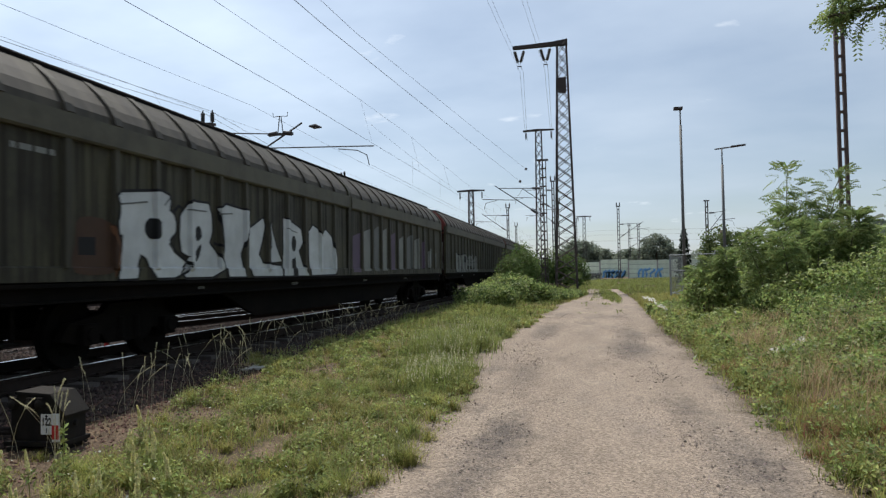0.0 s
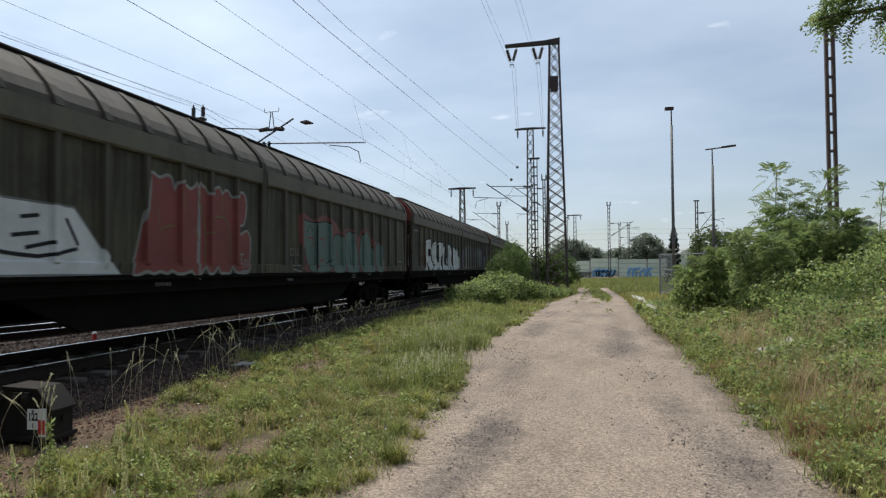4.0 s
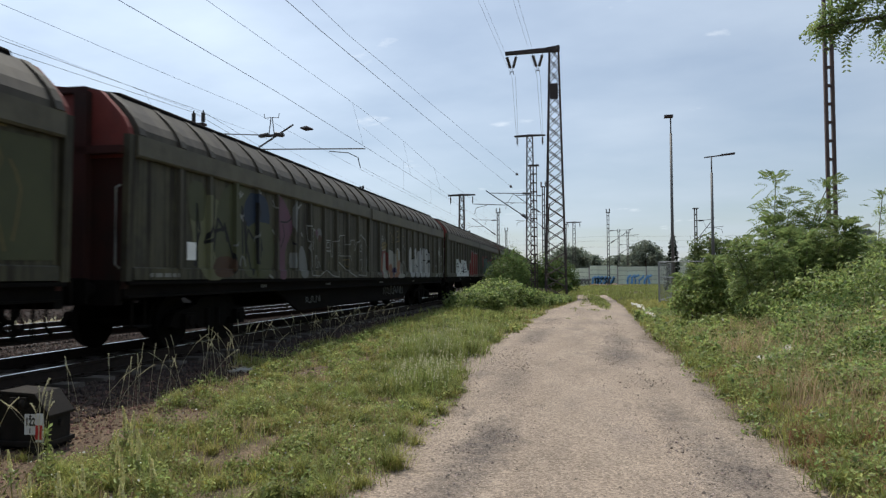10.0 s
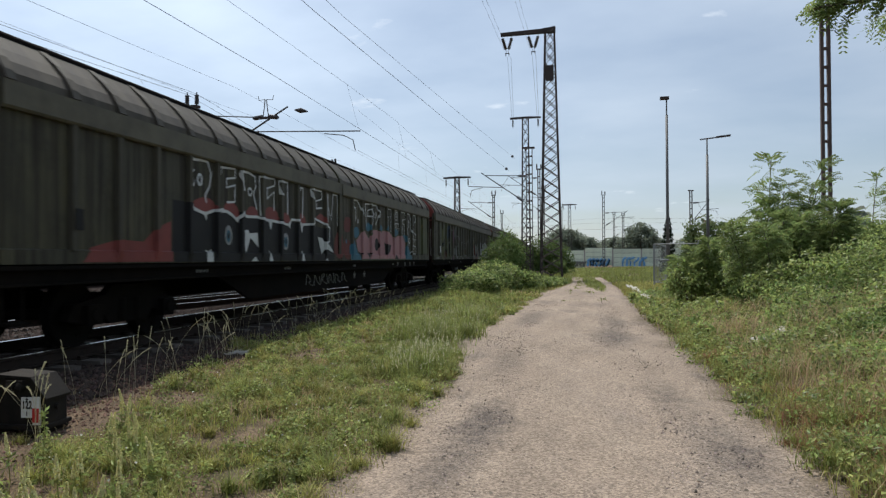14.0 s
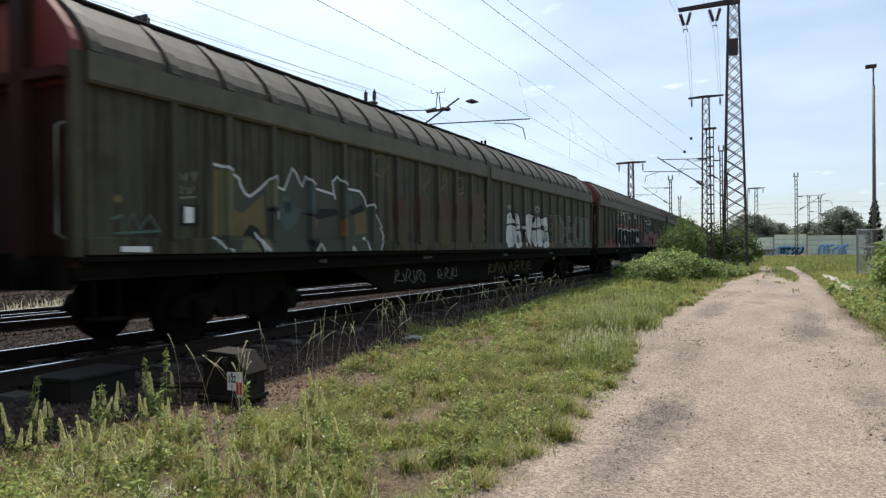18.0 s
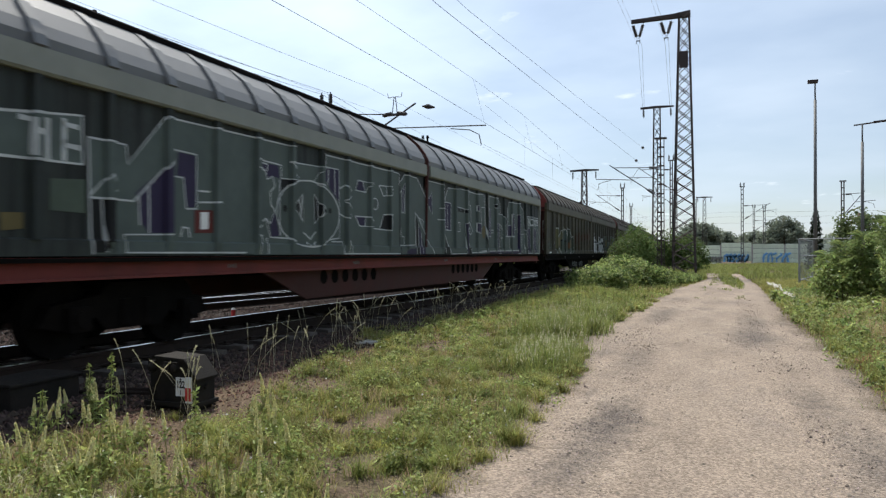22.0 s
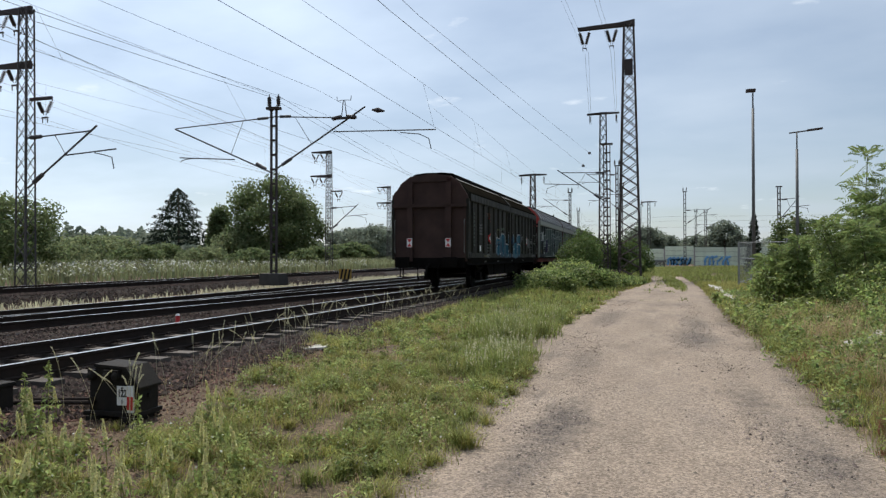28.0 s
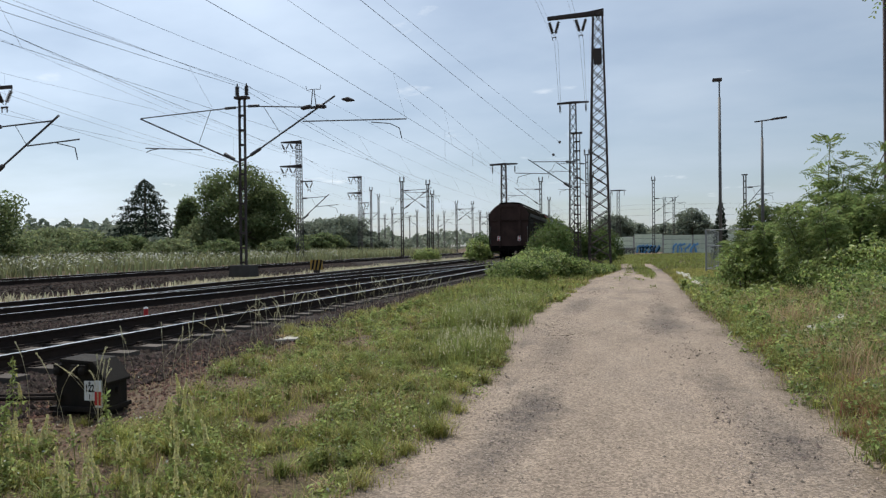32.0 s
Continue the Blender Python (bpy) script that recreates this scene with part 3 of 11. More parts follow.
M_WEED = material("weed_leaf", (0.25, 0.298, 0.10), 0.5, vary=0.4, scale=2, island=0.6, bump=0, translucent=0.42, spec=0.15)
M_FLOWER = material("mignonette_flower", (0.80, 0.77, 0.40), 0.8, vary=0.2, scale=8, island=0.2, bump=0, translucent=0.3, spec=0.2)
M_WHITEFLOWER = material("white_umbel", (0.40, 0.41, 0.34), 0.8, vary=0.15, island=0.2, bump=0)
M_BARK = material("bark", (0.10, 0.08, 0.06), 0.95, vary=0.3, scale=6, stretch=(1, 1, 0.25), bump=0.6)
M_MACHINE = material("tarred_cast_iron", (0.013, 0.011, 0.0095), 0.8, vary=0.3, scale=5, spec=0.2, stain=(0.035, 0.026, 0.019), stain_amount=0.4, stain_scale=4, bump=0.25)
M_MESHWIRE = material("fence_wire", (0.3, 0.31, 0.31), 0.5, metal=0.7, vary=0.1, bump=0)

# ---- ground, path and tracks ----
def grid_mesh(name, xs, ys, zf, mats):
    X, Y = np.meshgrid(xs, ys)
    V = np.stack([X, Y, zf(X, Y)], -1).reshape(-1, 3)
    nx = len(xs)
    i = (np.arange(len(ys) - 1)[:, None] * nx + np.arange(nx - 1)[None, :]).ravel()
    return np_mesh(name, V, np.stack([i, i + 1, i + nx + 1, i + nx], 1), mats, True)


def spread(stops):
    return np.concatenate([np.arange(a, b, s) for a, b, s in stops])


gx = spread(((-2500, -300, 220), (-300, -60, 24), (-60, -24, 2.0), (-24, -5.8, 0.45), (-5.8, 8, 0.2), (8, 30, 1.0), (30, 300, 20), (300, 2600, 230)))
gy = spread(((-400, -20, 38), (-20, 2, 1.0), (2, 30, 0.25), (30, 120, 1.2), (120, 400, 20), (400, 3600, 320)))
thing("ground", "rough trackside ground of brown soil and sparse sward", "ground", kind="structure", mesh=grid_mesh("ground", gx, gy, ground_z, [M_GROUND]))

# gravel path with frayed edges
py = np.arange(-25, 108, 0.22)
pv, pf = [], []
fringe, dirt = [], []
# damp dark patches: place, half widths, weight
SPOTS = ((-1.0, 6.9, 0.30, 1.0, 0.6), (-1.15, 5.2, 0.25, 0.9, 0.4), (1.2, 6.2, 0.35, 1.3, 0.5), (0.9, 8.6, 0.3, 1.2, 0.35), (0.35, 14.6, 0.55, 1.6, 0.5), (0.6, 18.0, 0.4, 2.2, 0.4), (-1.3, 11.0, 0.4, 1.5, 0.3), (-1.6, 19.0, 0.5, 2.5, 0.35), (-0.4, 26.0, 0.6, 2.0, 0.3))
NP = 21
for i, y in enumerate(py):
    a = path_l(y) - 0.25 + (vnoise(y * 1.7, 3.0, 5) - 0.5) * 0.5 + (vnoise(y * 5.0, 1.0, 6) - 0.5) * 0.25
    b = path_r(y) + 0.25 + (vnoise(y * 1.5, 9.0, 7) - 0.5) * 0.4 + (vnoise(y * 5.0, 4.0, 8) - 0.5) * 0.2
    for k in range(NP):
        u = k / (NP - 1)
        x = a + (b - a) * u
        rut = -0.022 * (math.exp(-((u - 0.27) / 0.10) ** 2) + math.exp(-((u - 0.74) / 0.10) ** 2))
        edge = 0.016 * min(1, 6 * min(u, 1 - u))
        fringe.append(max(0.0, 0.75 - 5.0 * min(u, 1 - u)))
        spot = sum(w * math.exp(-((x - sx_) / rx_) ** 2 - ((y - sy_) / ry_) ** 2) for sx_, sy_, rx_, ry_, w in SPOTS)
        dirt.append(min(0.75, spot + 0.22 * math.exp(-((u - 0.27) / 0.10) ** 2) + 0.20 * math.exp(-((u - 0.76) / 0.10) ** 2)))
        pv.append((x, y, 0.008 + edge + rut * 0.5 + (vnoise(x * 1.1, y * 1.1, 9) - 0.5) * 0.012))
    if i:
        o = (i - 1) * NP
        pf += [(o + k, o + k + 1, o + NP + k + 1, o + NP + k) for k in range(NP - 1)]
PATH_MESH = np_mesh("gravel_path", pv, pf, [M_PATH], True)
for nm, vals in (("dirt", dirt), ("fringe", fringe)):
    PATH_MESH.attributes.new(nm, "FLOAT", "POINT").data.foreach_set("value", np.array(vals, np.float32))
thing("gravel_path", "pale beige gravel service path with wheel ruts", "path", kind="structure", mesh=PATH_MESH)


def stones(xy, z, size, seed):
    """Low angular stones, joined."""
    r = np.random.default_rng(seed)
    n = len(xy)
    base = np.array([(1, 0, 0), (0, 1, 0), (-1, 0, 0), (0, -1, 0), (0.2, 0.1, 0.8), (-0.1, -0.2, -0.7)], float)
    a = r.uniform(0, 6.283, n)
    B = base[None] * (1 + r.uniform(-0.35, 0.35, (n, 6, 3))) * (size * r.uniform(0.55, 1.35, n))[:, None, None]
    c, s = np.cos(a)[:, None], np.sin(a)[:, None]
    V = np.stack([B[..., 0] * c - B[..., 1] * s, B[..., 0] * s + B[..., 1] * c, B[..., 2]], -1)
    V += np.stack([xy[:, 0], xy[:, 1], z], -1)[:, None]
    f = np.array([(0, 1, 4), (1, 2, 4), (2, 3, 4), (3, 0, 4), (1, 0, 5), (2, 1, 5), (3, 2, 5), (0, 3, 5)])
    return V.reshape(-1, 3), (np.arange(n)[:, None, None] * 6 + f[None]).reshape(-1, 3)


n = 15000
sx, sy = RNG.uniform(-2.0, 1.6, n), 2.6 + 24 * RNG.random(n) ** 1.7
V, F = stones(np.stack([sx, sy], 1), np.full(n, 0.016), 0.0088, 3)
thing("pebbles", "loose pale pebbles scattered on the gravel path", "pebbles", kind="stuff", mesh=np_mesh("pebbles", V, F, [M_PEBBLE]))
# a few larger stones lying loose
q = np.stack([RNG.uniform(-2.2, 1.7, 700), 2.8 + 22 * RNG.random(700) ** 1.5], 1)
V, F = stones(q, np.full(700, 0.02), 0.015, 4)
thing("loose_stones", "loose grey-brown stones on the gravel path", "stones", kind="stuff", mesh=np_mesh("loose_stones", V, F, [M_CLOD]))
# crumbled brown soil along the foot of the ballast
n = 16000
sy = 3.0 + 20 * RNG.random(n) ** 1.6
sx = track_x(sy) + 1.75 + np.abs(RNG.normal(0, 0.75, n))
V, F = stones(np.stack([sx, sy], 1), ground_z(sx, sy) + 0.006, 0.016, 6)
thing("soil_crumbs", "crumbled brown soil and rusty grit beside the track", "soil", kind="stuff", mesh=np_mesh("soil_crumbs", V, F, [M_SOIL]))
# dark clods lying in the ruts
for cx, cy, sd in ((-0.98, 7.1, 1), (1.13, 6.0, 2), (-0.35, 6.3, 3), (-1.3, 6.4, 4), (-0.45, 9.0, 5), (-1.2, 12.5, 6)):
    r = np.random.default_rng(sd)
    k = 64
    q = np.stack([cx + r.normal(0, 0.16, k), cy + r.normal(0, 0.30, k)], 1)
    V, F = stones(q, np.full(k, 0.018), 0.012, sd)
    thing("dirt_clods", "dark crumbled clods of earth on the gravel path", "dirt", kind="stuff", group="clods on the path", mesh=np_mesh("dirt_clods", V, F, [M_CLOD]))


def line_x(c0, s=-0.0187, k=-0.0002):
    return lambda y: track_x(y, c0, s, k)


def cross_x(y):
    """Centre line of the crossover between the two near tracks."""
    return np.interp(y, (-20, -4, 4, 10, 50, 58), (-13.6, -13.55, -13.2, -12.6, -9.35, -9.2))


def ballast(name, fx, y0, y1, top, foot, half, label, wide=None):
    r = wide or half
    prof = ((-half - 0.55, foot), (-half, top), (-0.9, top + 0.01), (0, top - 0.02), (0.9, top + 0.01), (r, top), (r + 0.55, foot))
    ys = np.arange(y0, y1, 0.5)
    V = []
    for y in ys:
        for k, (dx, z) in enumerate(prof):
            V.append((float(fx(y)) + dx + (vnoise(y * 1.9, k * 3.1, 4) - 0.5) * 0.12, y, z + (vnoise(y * 2.5, k * 7.7, 3) - 0.5) * 0.04))
    q = len(prof)
    F = [(i * q + k, i * q + k + 1, (i + 1) * q + k + 1, (i + 1) * q + k) for i in range(len(ys) - 1) for k in range(q - 1)]
    return thing(name, label, "ballast", kind="structure", mesh=np_mesh(name, V, F, [M_BALLAST], True))


def rail_mesh(name, fx, off, y0, y1, z, step=2.0):
    half = ((0.036, 0.0), (0.036, -0.035), (0.010, -0.045), (0.010, -0.145), (0.065, -0.155), (0.065, -0.17))
    prof = [(x, zz) for x, zz in half] + [(-x, zz) for x, zz in reversed(half)]
    ys = np.arange(y0, y1 + 0.1, step)
    V, F, mi = [], [], []
    q = len(prof)
    for y in ys:
        V += [(float(fx(y)) + off + a, y, z + b) for a, b in prof]
    for i in range(len(ys) - 1):
        for k in range(q):
            F.append((i * q + k, i * q + (k + 1) % q, (i + 1) * q + (k + 1) % q, (i + 1) * q + k))
            mi.append(1 if k == q - 1 else 0)
    me = bpy.data.meshes.new(name)
    me.from_pydata(V, [], F)
    me.materials.append(M_RAIL); me.materials.append(M_HEAD)
    me.polygons.foreach_set("material_index", mi)
    return me


g = Geo()
g.box((0, 0, -0.09), (2.5, 0.25, 0.18))
for sgn in (-1, 1):
    g.box((sgn * 0.7525, 0, 0.008), (0.34, 0.17, 0.016), mi=1)
    for q in (-0.1, 0.1):
        g.box((sgn * 0.7525 + q, 0, 0.03), (0.05, 0.09, 0.04), mi=1)
SLEEPER = g.mesh("sleeper", [M_SLEEPER, M_RAIL])


def railway(name, fx, y0, y1, z, label, s0, s1):
    t = thing(name, label, "railway track", kind="structure")
    for off in (0.7525, -0.7525):
        part("rail", rail_mesh("rail", fx, off, y0, y1, z), t, "steel rail with a bright polished head and rusty sides")
    for y in np.arange(s0, s1, 0.62):
        a = math.atan((float(fx(y + 0.5)) - float(fx(y - 0.5))))
        part("sleeper", SLEEPER, t, m=pose(float(fx(y)), y, z - 0.186, 0, 0, -math.degrees(a)))
    return t


X1, X2, X3 = track_x, line_x(13.55), line_x(20.3, -0.03)
ballast("ballast_1", X1, -60, 260, 0.150, 0.06, 1.75, "dark rust-brown ballast bed of the train's track")
ballast("ballast_2", X2, -60, 260, 0.150, 0.10, 2.2, "dark rust-brown ballast bed of the second track", 3.3)
ballast("ballast_3", X3, -60, 260, 0.44, 0.10, 1.7, "dark ballast bed of the far track on its low bank", 2.0)
railway("track_1", X1, -160, 260, RAIL_Z, "railway track on dark sleepers and brown ballast, beside the verge", 2.0, 62)
railway("track_2", X2, -160, 260, RAIL_Z, "second railway track on dark sleepers", 4.0, 62)
tc_ = thing("crossover_track", "crossover rails leading from the second track to the first", "railway track", kind="structure")
for off in (0.7525, -0.7525):
    part("rail", rail_mesh("rail", cross_x, off, 4, 56, RAIL_Z + 0.004), tc_)
railway("track_3", X3, -160, 260, 0.63, "third railway track on a low bank", 12, 60)

# loose ballast stones, thick along the near shoulder
qs = []
for fx, a, b, y0, y1, n, z in ((X1, -2.0, 2.6, 3.5, 34, 30000, 0.135), (X2, -1.8, 3.9, 6, 38, 26000, 0.145)):
    d = RNG.uniform(a, b, n)
    y = y0 + (y1 - y0) * RNG.random(n) ** 1.6
    zz = np.where((d > 1.8) & (fx is X1), np.interp(d, (1.8, 2.5), (z, 0.09)), z) + 0.016
    qs.append(np.stack([fx(y) + d, y, zz], 1))
d = RNG.uniform(0.9, 2.6, 11000)
y = 8 + 40 * RNG.random(11000) ** 1.3
qs.append(np.stack([X3(y) + d, y, np.interp(d, (2.0, 2.55), (0.45, 0.14)) + 0.01], 1))
q = np.concatenate(qs)
V, F = stones(q[:, :2], q[:, 2], 0.033, 11)
thing("ballast_stones", "loose rusty brown ballast stones between and beside the rails", "stones", kind="stuff", mesh=np_mesh("ballast_stones", V, F, [M_STONE]))

# ---- masts, wires and lamps ----
def lattice(g, h, w0, w1, panels, mi=0, z0=0.0, leg=0.05, bar=0.022, double=False):
    """Four tapering angle legs with crossed bars on each face."""
    def corner(k, z):
        w = (w0 + (w1 - w0) * (z - z0) / h) / 2
        return Vector(((-1, 1, 1, -1)[k] * w, (-1, -1, 1, 1)[k] * w, z))
    for i in range(panels):
        a, b = z0 + h * i / panels, z0 + h * (i + 1) / panels
        for k in range(4):
            p, q2 = corner(k, a), corner((k + 1) % 4, b)
            g.cyl(p, q2, bar, n=4, mi=mi, caps=False)
            g.cyl(corner((k + 1) % 4, a), corner(k, b), bar, n=4, mi=mi, caps=False)
    return corner


def lattice_legs(t, h, w0, w1, mat, leg=0.05, z0=0.0):
    for k in range(4):
        sx, sy = (-1, 1, 1, -1)[k], (-1, -1, 1, 1)[k]
        part("leg", Geo().cyl((sx * w0 / 2, sy * w0 / 2, z0), (sx * w1 / 2, sy * w1 / 2, z0 + h), leg, n=4).mesh("leg", mat), t)


def insulator_v(t, x, z, drop=0.75, fat=1.0):
    """A V of two ribbed insulators with its clamp."""
    for s in (-1, 1):
        g = Geo()
        a, b = Vector((x + s * 0.38, 0, z)), Vector((x + s * 0.05, 0, z - drop))
        g.cyl(a, b, 0.015, n=5)
        for k in range(7):
            u = 0.18 + 0.1 * k
            c = a.lerp(b, u)
            g.cyl(c, a.lerp(b, u + 0.06), 0.085 * fat, 0.05 * fat, n=8)
        part("insulator", g.mesh("insulator", M_INSUL), t)
    part("clamp", Geo().box((x, 0, z - drop - 0.1), (0.3, 0.05, 0.06)).cyl((x - 0.12, 0, z - drop - 0.12), (x - 0.12, 0, z - drop - 0.3), 0.02, n=5).cyl((x + 0.12, 0, z - drop - 0.12), (x + 0.12, 0, z - drop - 0.3), 0.02, n=5).mesh("clamp", M_INSUL), t)


def place(t, x, y, z=None, rz=0):
    t.matrix_basis = pose(x, y, float(ground_z(x, y)) - 0.05 if z is None else z, 0, 0, rz)
    return t


# tall line mast beside the path
t = thing("line_mast", "tall tapering lattice steel mast with one arm of insulators", "mast")
g = Geo()
lattice(g, 17.7, 1.45, 0.62, 22, bar=0.028)
part("lattice", g.mesh("lattice", M_STEEL_BROWN), t)
lattice_legs(t, 17.7, 1.45, 0.62, M_STEEL_BROWN, 0.075)
part("arm", Geo().prism(((0.4, 17.85), (0.4, 17.42), (-0.6, 17.44), (-3.45, 17.42), (-3.45, 17.62), (-0.6, 17.72)), -0.16, 0.16).mesh("arm", M_STEEL_BROWN), t)
part("sign_plate", Geo().box((0, -0.44, 14.5), (0.55, 0.03, 1.1)).mesh("sign_plate", M_STEEL_BROWN), t)
for x in (-3.0, -1.15):
    insulator_v(t, x, 17.43, 1.15, 1.55)
place(t, *polar(3.0, 50), 0.0)


def t_mast(az, d, top, w=0.5, arm=1.7, mat=M_STEEL_BROWN, left_only=False):
    t = thing("line_mast", "slender lattice mast with a T-shaped cross arm", "mast", group="line masts")
    g = Geo()
    lattice(g, top, w * 1.25, w * 0.8, int(top * 1.25))
    part("lattice", g.mesh("lattice", mat), t)
    lattice_legs(t, top, w * 1.25, w * 0.8, mat, 0.045)
    part("cross_arm", Geo().prism(((-arm, top - 0.1), (-arm, top + 0.06), (0, top + 0.12), (arm, top + 0.06), (arm, top - 0.06), (0, top - 0.08)), -0.07, 0.07).mesh("cross_arm", mat), t)
    for x in (-arm + 0.25, arm - 0.25):
        g = Geo().cyl((x, 0, top - 0.1), (x, 0, top - 0.85), 0.02, n=5)
        for k in range(6):
            g.cyl((x, 0, top - 0.2 - k * 0.09), (x, 0, top - 0.26 - k * 0.09), 0.08, 0.05, n=8)
        part("insulator", g.mesh("insulator", M_INSUL), t)
    place(t, *polar(az, d))
    return t


t_mast(5.0, 62, 13.9, 0.62, 1.35)
t_mast(10.55, 66, 9.1, 0.5, 1.3)
t_mast(1.55, 118, 10.4, 0.5, 1.2)


def cantilever(t, z, reach, sgn, drop=1.15):
    """A bracket of tubes that holds the wires over one track: top tube, strut, registration arm and steady arm."""
    s = sgn
    tip = reach
    part("top_tube", Geo().cyl((0, 0, z), (s * tip, 0, z + 0.12), 0.03, n=6).cyl((s * 0.25, 0, z + 0.01), (s * 0.75, 0, z + 0.03), 0.08, n=8).mesh("top_tube", M_WIRE), t)
    part("strut", Geo().cyl((s * 0.1, 0, z - 1.95), (s * (tip + 0.25), 0, z + 0.3), 0.038, n=6).cyl((s * 0.4, 0, z - 1.75), (s * 0.85, 0, z - 1.44), 0.085, n=8).mesh("strut", M_WIRE), t)
    part("registration_arm", Geo().cyl((s * tip * 0.62, 0, z - 0.75), (s * (tip + 1.15), 0, z - 0.62), 0.028, n=6).cyl((s * tip * 0.45, 0, z + 0.05), (s * tip * 0.62, 0, z - 0.75), 0.012, n=5).mesh("registration_arm", M_WIRE), t)
    part("steady_arm", Geo().tube([(s * (tip + 0.15), 0, z - 0.72), (s * (tip + 0.6), 0, z - 0.82), (s * (tip + 0.95), 0, z - 0.92), (s * (tip + 1.05), 0, z - drop - 0.2)], 0.02).mesh("steady_arm", M_WIRE), t)


def bracket(t, top_a, top_b, strut_a, strut_b, reg_a, reg_b, steady):
    """A wide cantilever given by its tube ends in the plane across the tracks."""
    def q(p):
        return (p[0], 0, p[1])
    s = 1 if top_b[0] > 0 else -1
    part("top_tube", Geo().cyl(q(top_a), q(top_b), 0.025, n=6).cyl((s * 0.3, 0, top_a[1] - 0.02), (s * 0.8, 0, top_a[1] - 0.03), 0.06, n=8).mesh("top_tube", M_WIRE), t)
    part("strut", Geo().cyl(q(strut_a), q(strut_b), 0.036, n=6).cyl(q((strut_a[0] + s * 0.3, strut_a[1] + 0.17)), q((strut_a[0] + s * 0.75, strut_a[1] + 0.42)), 0.075, n=8).mesh("strut", M_WIRE), t)
    part("registration_arm", Geo().cyl(q(reg_a), q(reg_b), 0.026, n=6).mesh("registration_arm", M_WIRE), t)
    part("stay", Geo().cyl(q((top_b[0] * 0.30, top_a[1] - 0.05)), q((strut_b[0] * 0.42, strut_a[1] + (strut_b[1] - strut_a[1]) * 0.42)), 0.012, n=5).mesh("stay", M_WIRE), t)
    part("steady_arm", Geo().tube([q(p) for p in steady], 0.02).mesh("steady_arm", M_WIRE), t)


def cat_mast(az, d, top, arms=(), mat=M_STEEL_BROWN, z=None, w=0.25, posts=True, base=True, pos=None, channel=0.05):
    t = thing("catenary_mast", "steel catenary mast with tubular cantilever and insulators", "mast", group="catenary masts")
    x, y = pos or polar(az, d)
    near = math.hypot(x, y) < 60
    w = w if near else 0.55 * w
    for s in (-1, 1):
        part("channel", Geo().box((s * w / 2, 0, top / 2), (channel if near else 0.10, 0.13, top)).mesh("channel", mat), t)
    if near:
        plate = Geo().box((0, 0, 0), (w, 0.10, 0.09)).mesh("batten_plate", mat)
        for k in range(int(top / 0.62)):
            part("batten_plate", plate, t, m=pose(0, 0, 0.4 + k * 0.62))
    else:
        g = Geo()
        for k in range(int(top / 0.62)):
            g.box((0, 0.0, 0.4 + k * 0.62), (w, 0.16, 0.10))
        tagged(part("lacing", g.mesh("lacing", mat), t), kind="stuff")
    part("head_beam", Geo().box((0, 0, top + 0.05), (w + 0.35, 0.3, 0.1)).mesh("head_beam", mat), t)
    if posts:
        for x in (-0.22, 0.22):
            g = Geo().cyl((x, 0, top + 0.1), (x, 0, top + 0.65), 0.03, n=6)
            for k in range(5):
                g.cyl((x, 0, top + 0.16 + k * 0.08), (x, 0, top + 0.22 + k * 0.08), 0.10, 0.07, n=8)
            part("post_insulator", g.mesh("post_insulator", M_INSUL), t)
    for sgn, zz, reach in arms:
        cantilever(t, zz, reach, sgn)
    if base:
        part("footing", Geo().box((0, 0, 0.05), (1.0, 0.8, 0.5), taper=0.9).mesh("footing", M_FOOTING, bevel=0.03), t)
    x, y = pos or polar(az, d)
    place(t, x, y, z)
    return t


CM = cat_mast(0, 0, 7.3, (), z=0.62, pos=(-16.1, 26.5), w=0.25)
bracket(CM, (0, 7.0), (3.3, 6.75), (0.1, 4.75), (4.25, 7.15), (2.8, 6.2), (7.3, 6.04), ((5.8, 6.0), (6.6, 5.9), (7.0, 5.7), (7.1, 5.28)))
bracket(CM, (0, 6.98), (-5.0, 6.77), (-0.1, 4.6), (-5.05, 6.75), (-1.95, 5.25), (-4.8, 5.45), ((-4.0, 5.4), (-4.5, 5.36), (-4.7, 5.3), (-4.75, 5.25)))
cat_mast(0, 0, 9.0, ((-1, 7.1, 3.1),), z=0.2, pos=(-4.05, 49.0), w=0.42, posts=False, base=False)


def yard_mast(az, d, top, reach=2.6):
    """Lattice mast with two feeder arms to one side and a bracket to the other."""
    t = thing("yard_mast", "square lattice mast with stepped feeder arms and a track bracket", "mast", group="yard masts")
    g = Geo()
    lattice(g, top, 0.50, 0.36, int(top * 1.8), bar=0.014)
    part("lattice", g.mesh("lattice", M_STEEL_GREY), t)
    lattice_legs(t, top, 0.50, 0.36, M_STEEL_GREY, 0.033)
    for z, ln in ((top - 0.05, 1.75), (top - 2.2, 1.85)):
        part("feeder_arm", Geo().prism(((0.25, z + 0.12), (0.25, z - 0.2), (-ln, z - 0.05), (-ln, z + 0.07)), -0.06, 0.06).mesh("feeder_arm", M_STEEL_BROWN), t)
        for x in (-ln + 0.42, -ln + 1.25):
            insulator_v(t, x, z - 0.08, 0.6)
    z = top - 3.6
    part("side_arm", Geo().box((0.75, 0, z), (1.1, 0.08, 0.12)).mesh("side_arm", M_STEEL_BROWN), t)
    insulator_v(t, 0.95, z - 0.05, 0.6)
    cantilever(t, top - 5.1, reach, 1)
    place(t, *polar(az, d))
    return t


yard_mast(48.4, 32, 10.95, 3.2)
yard_mast(26.97, 64, 10.6)
yard_mast(22.18, 97, 10.7)

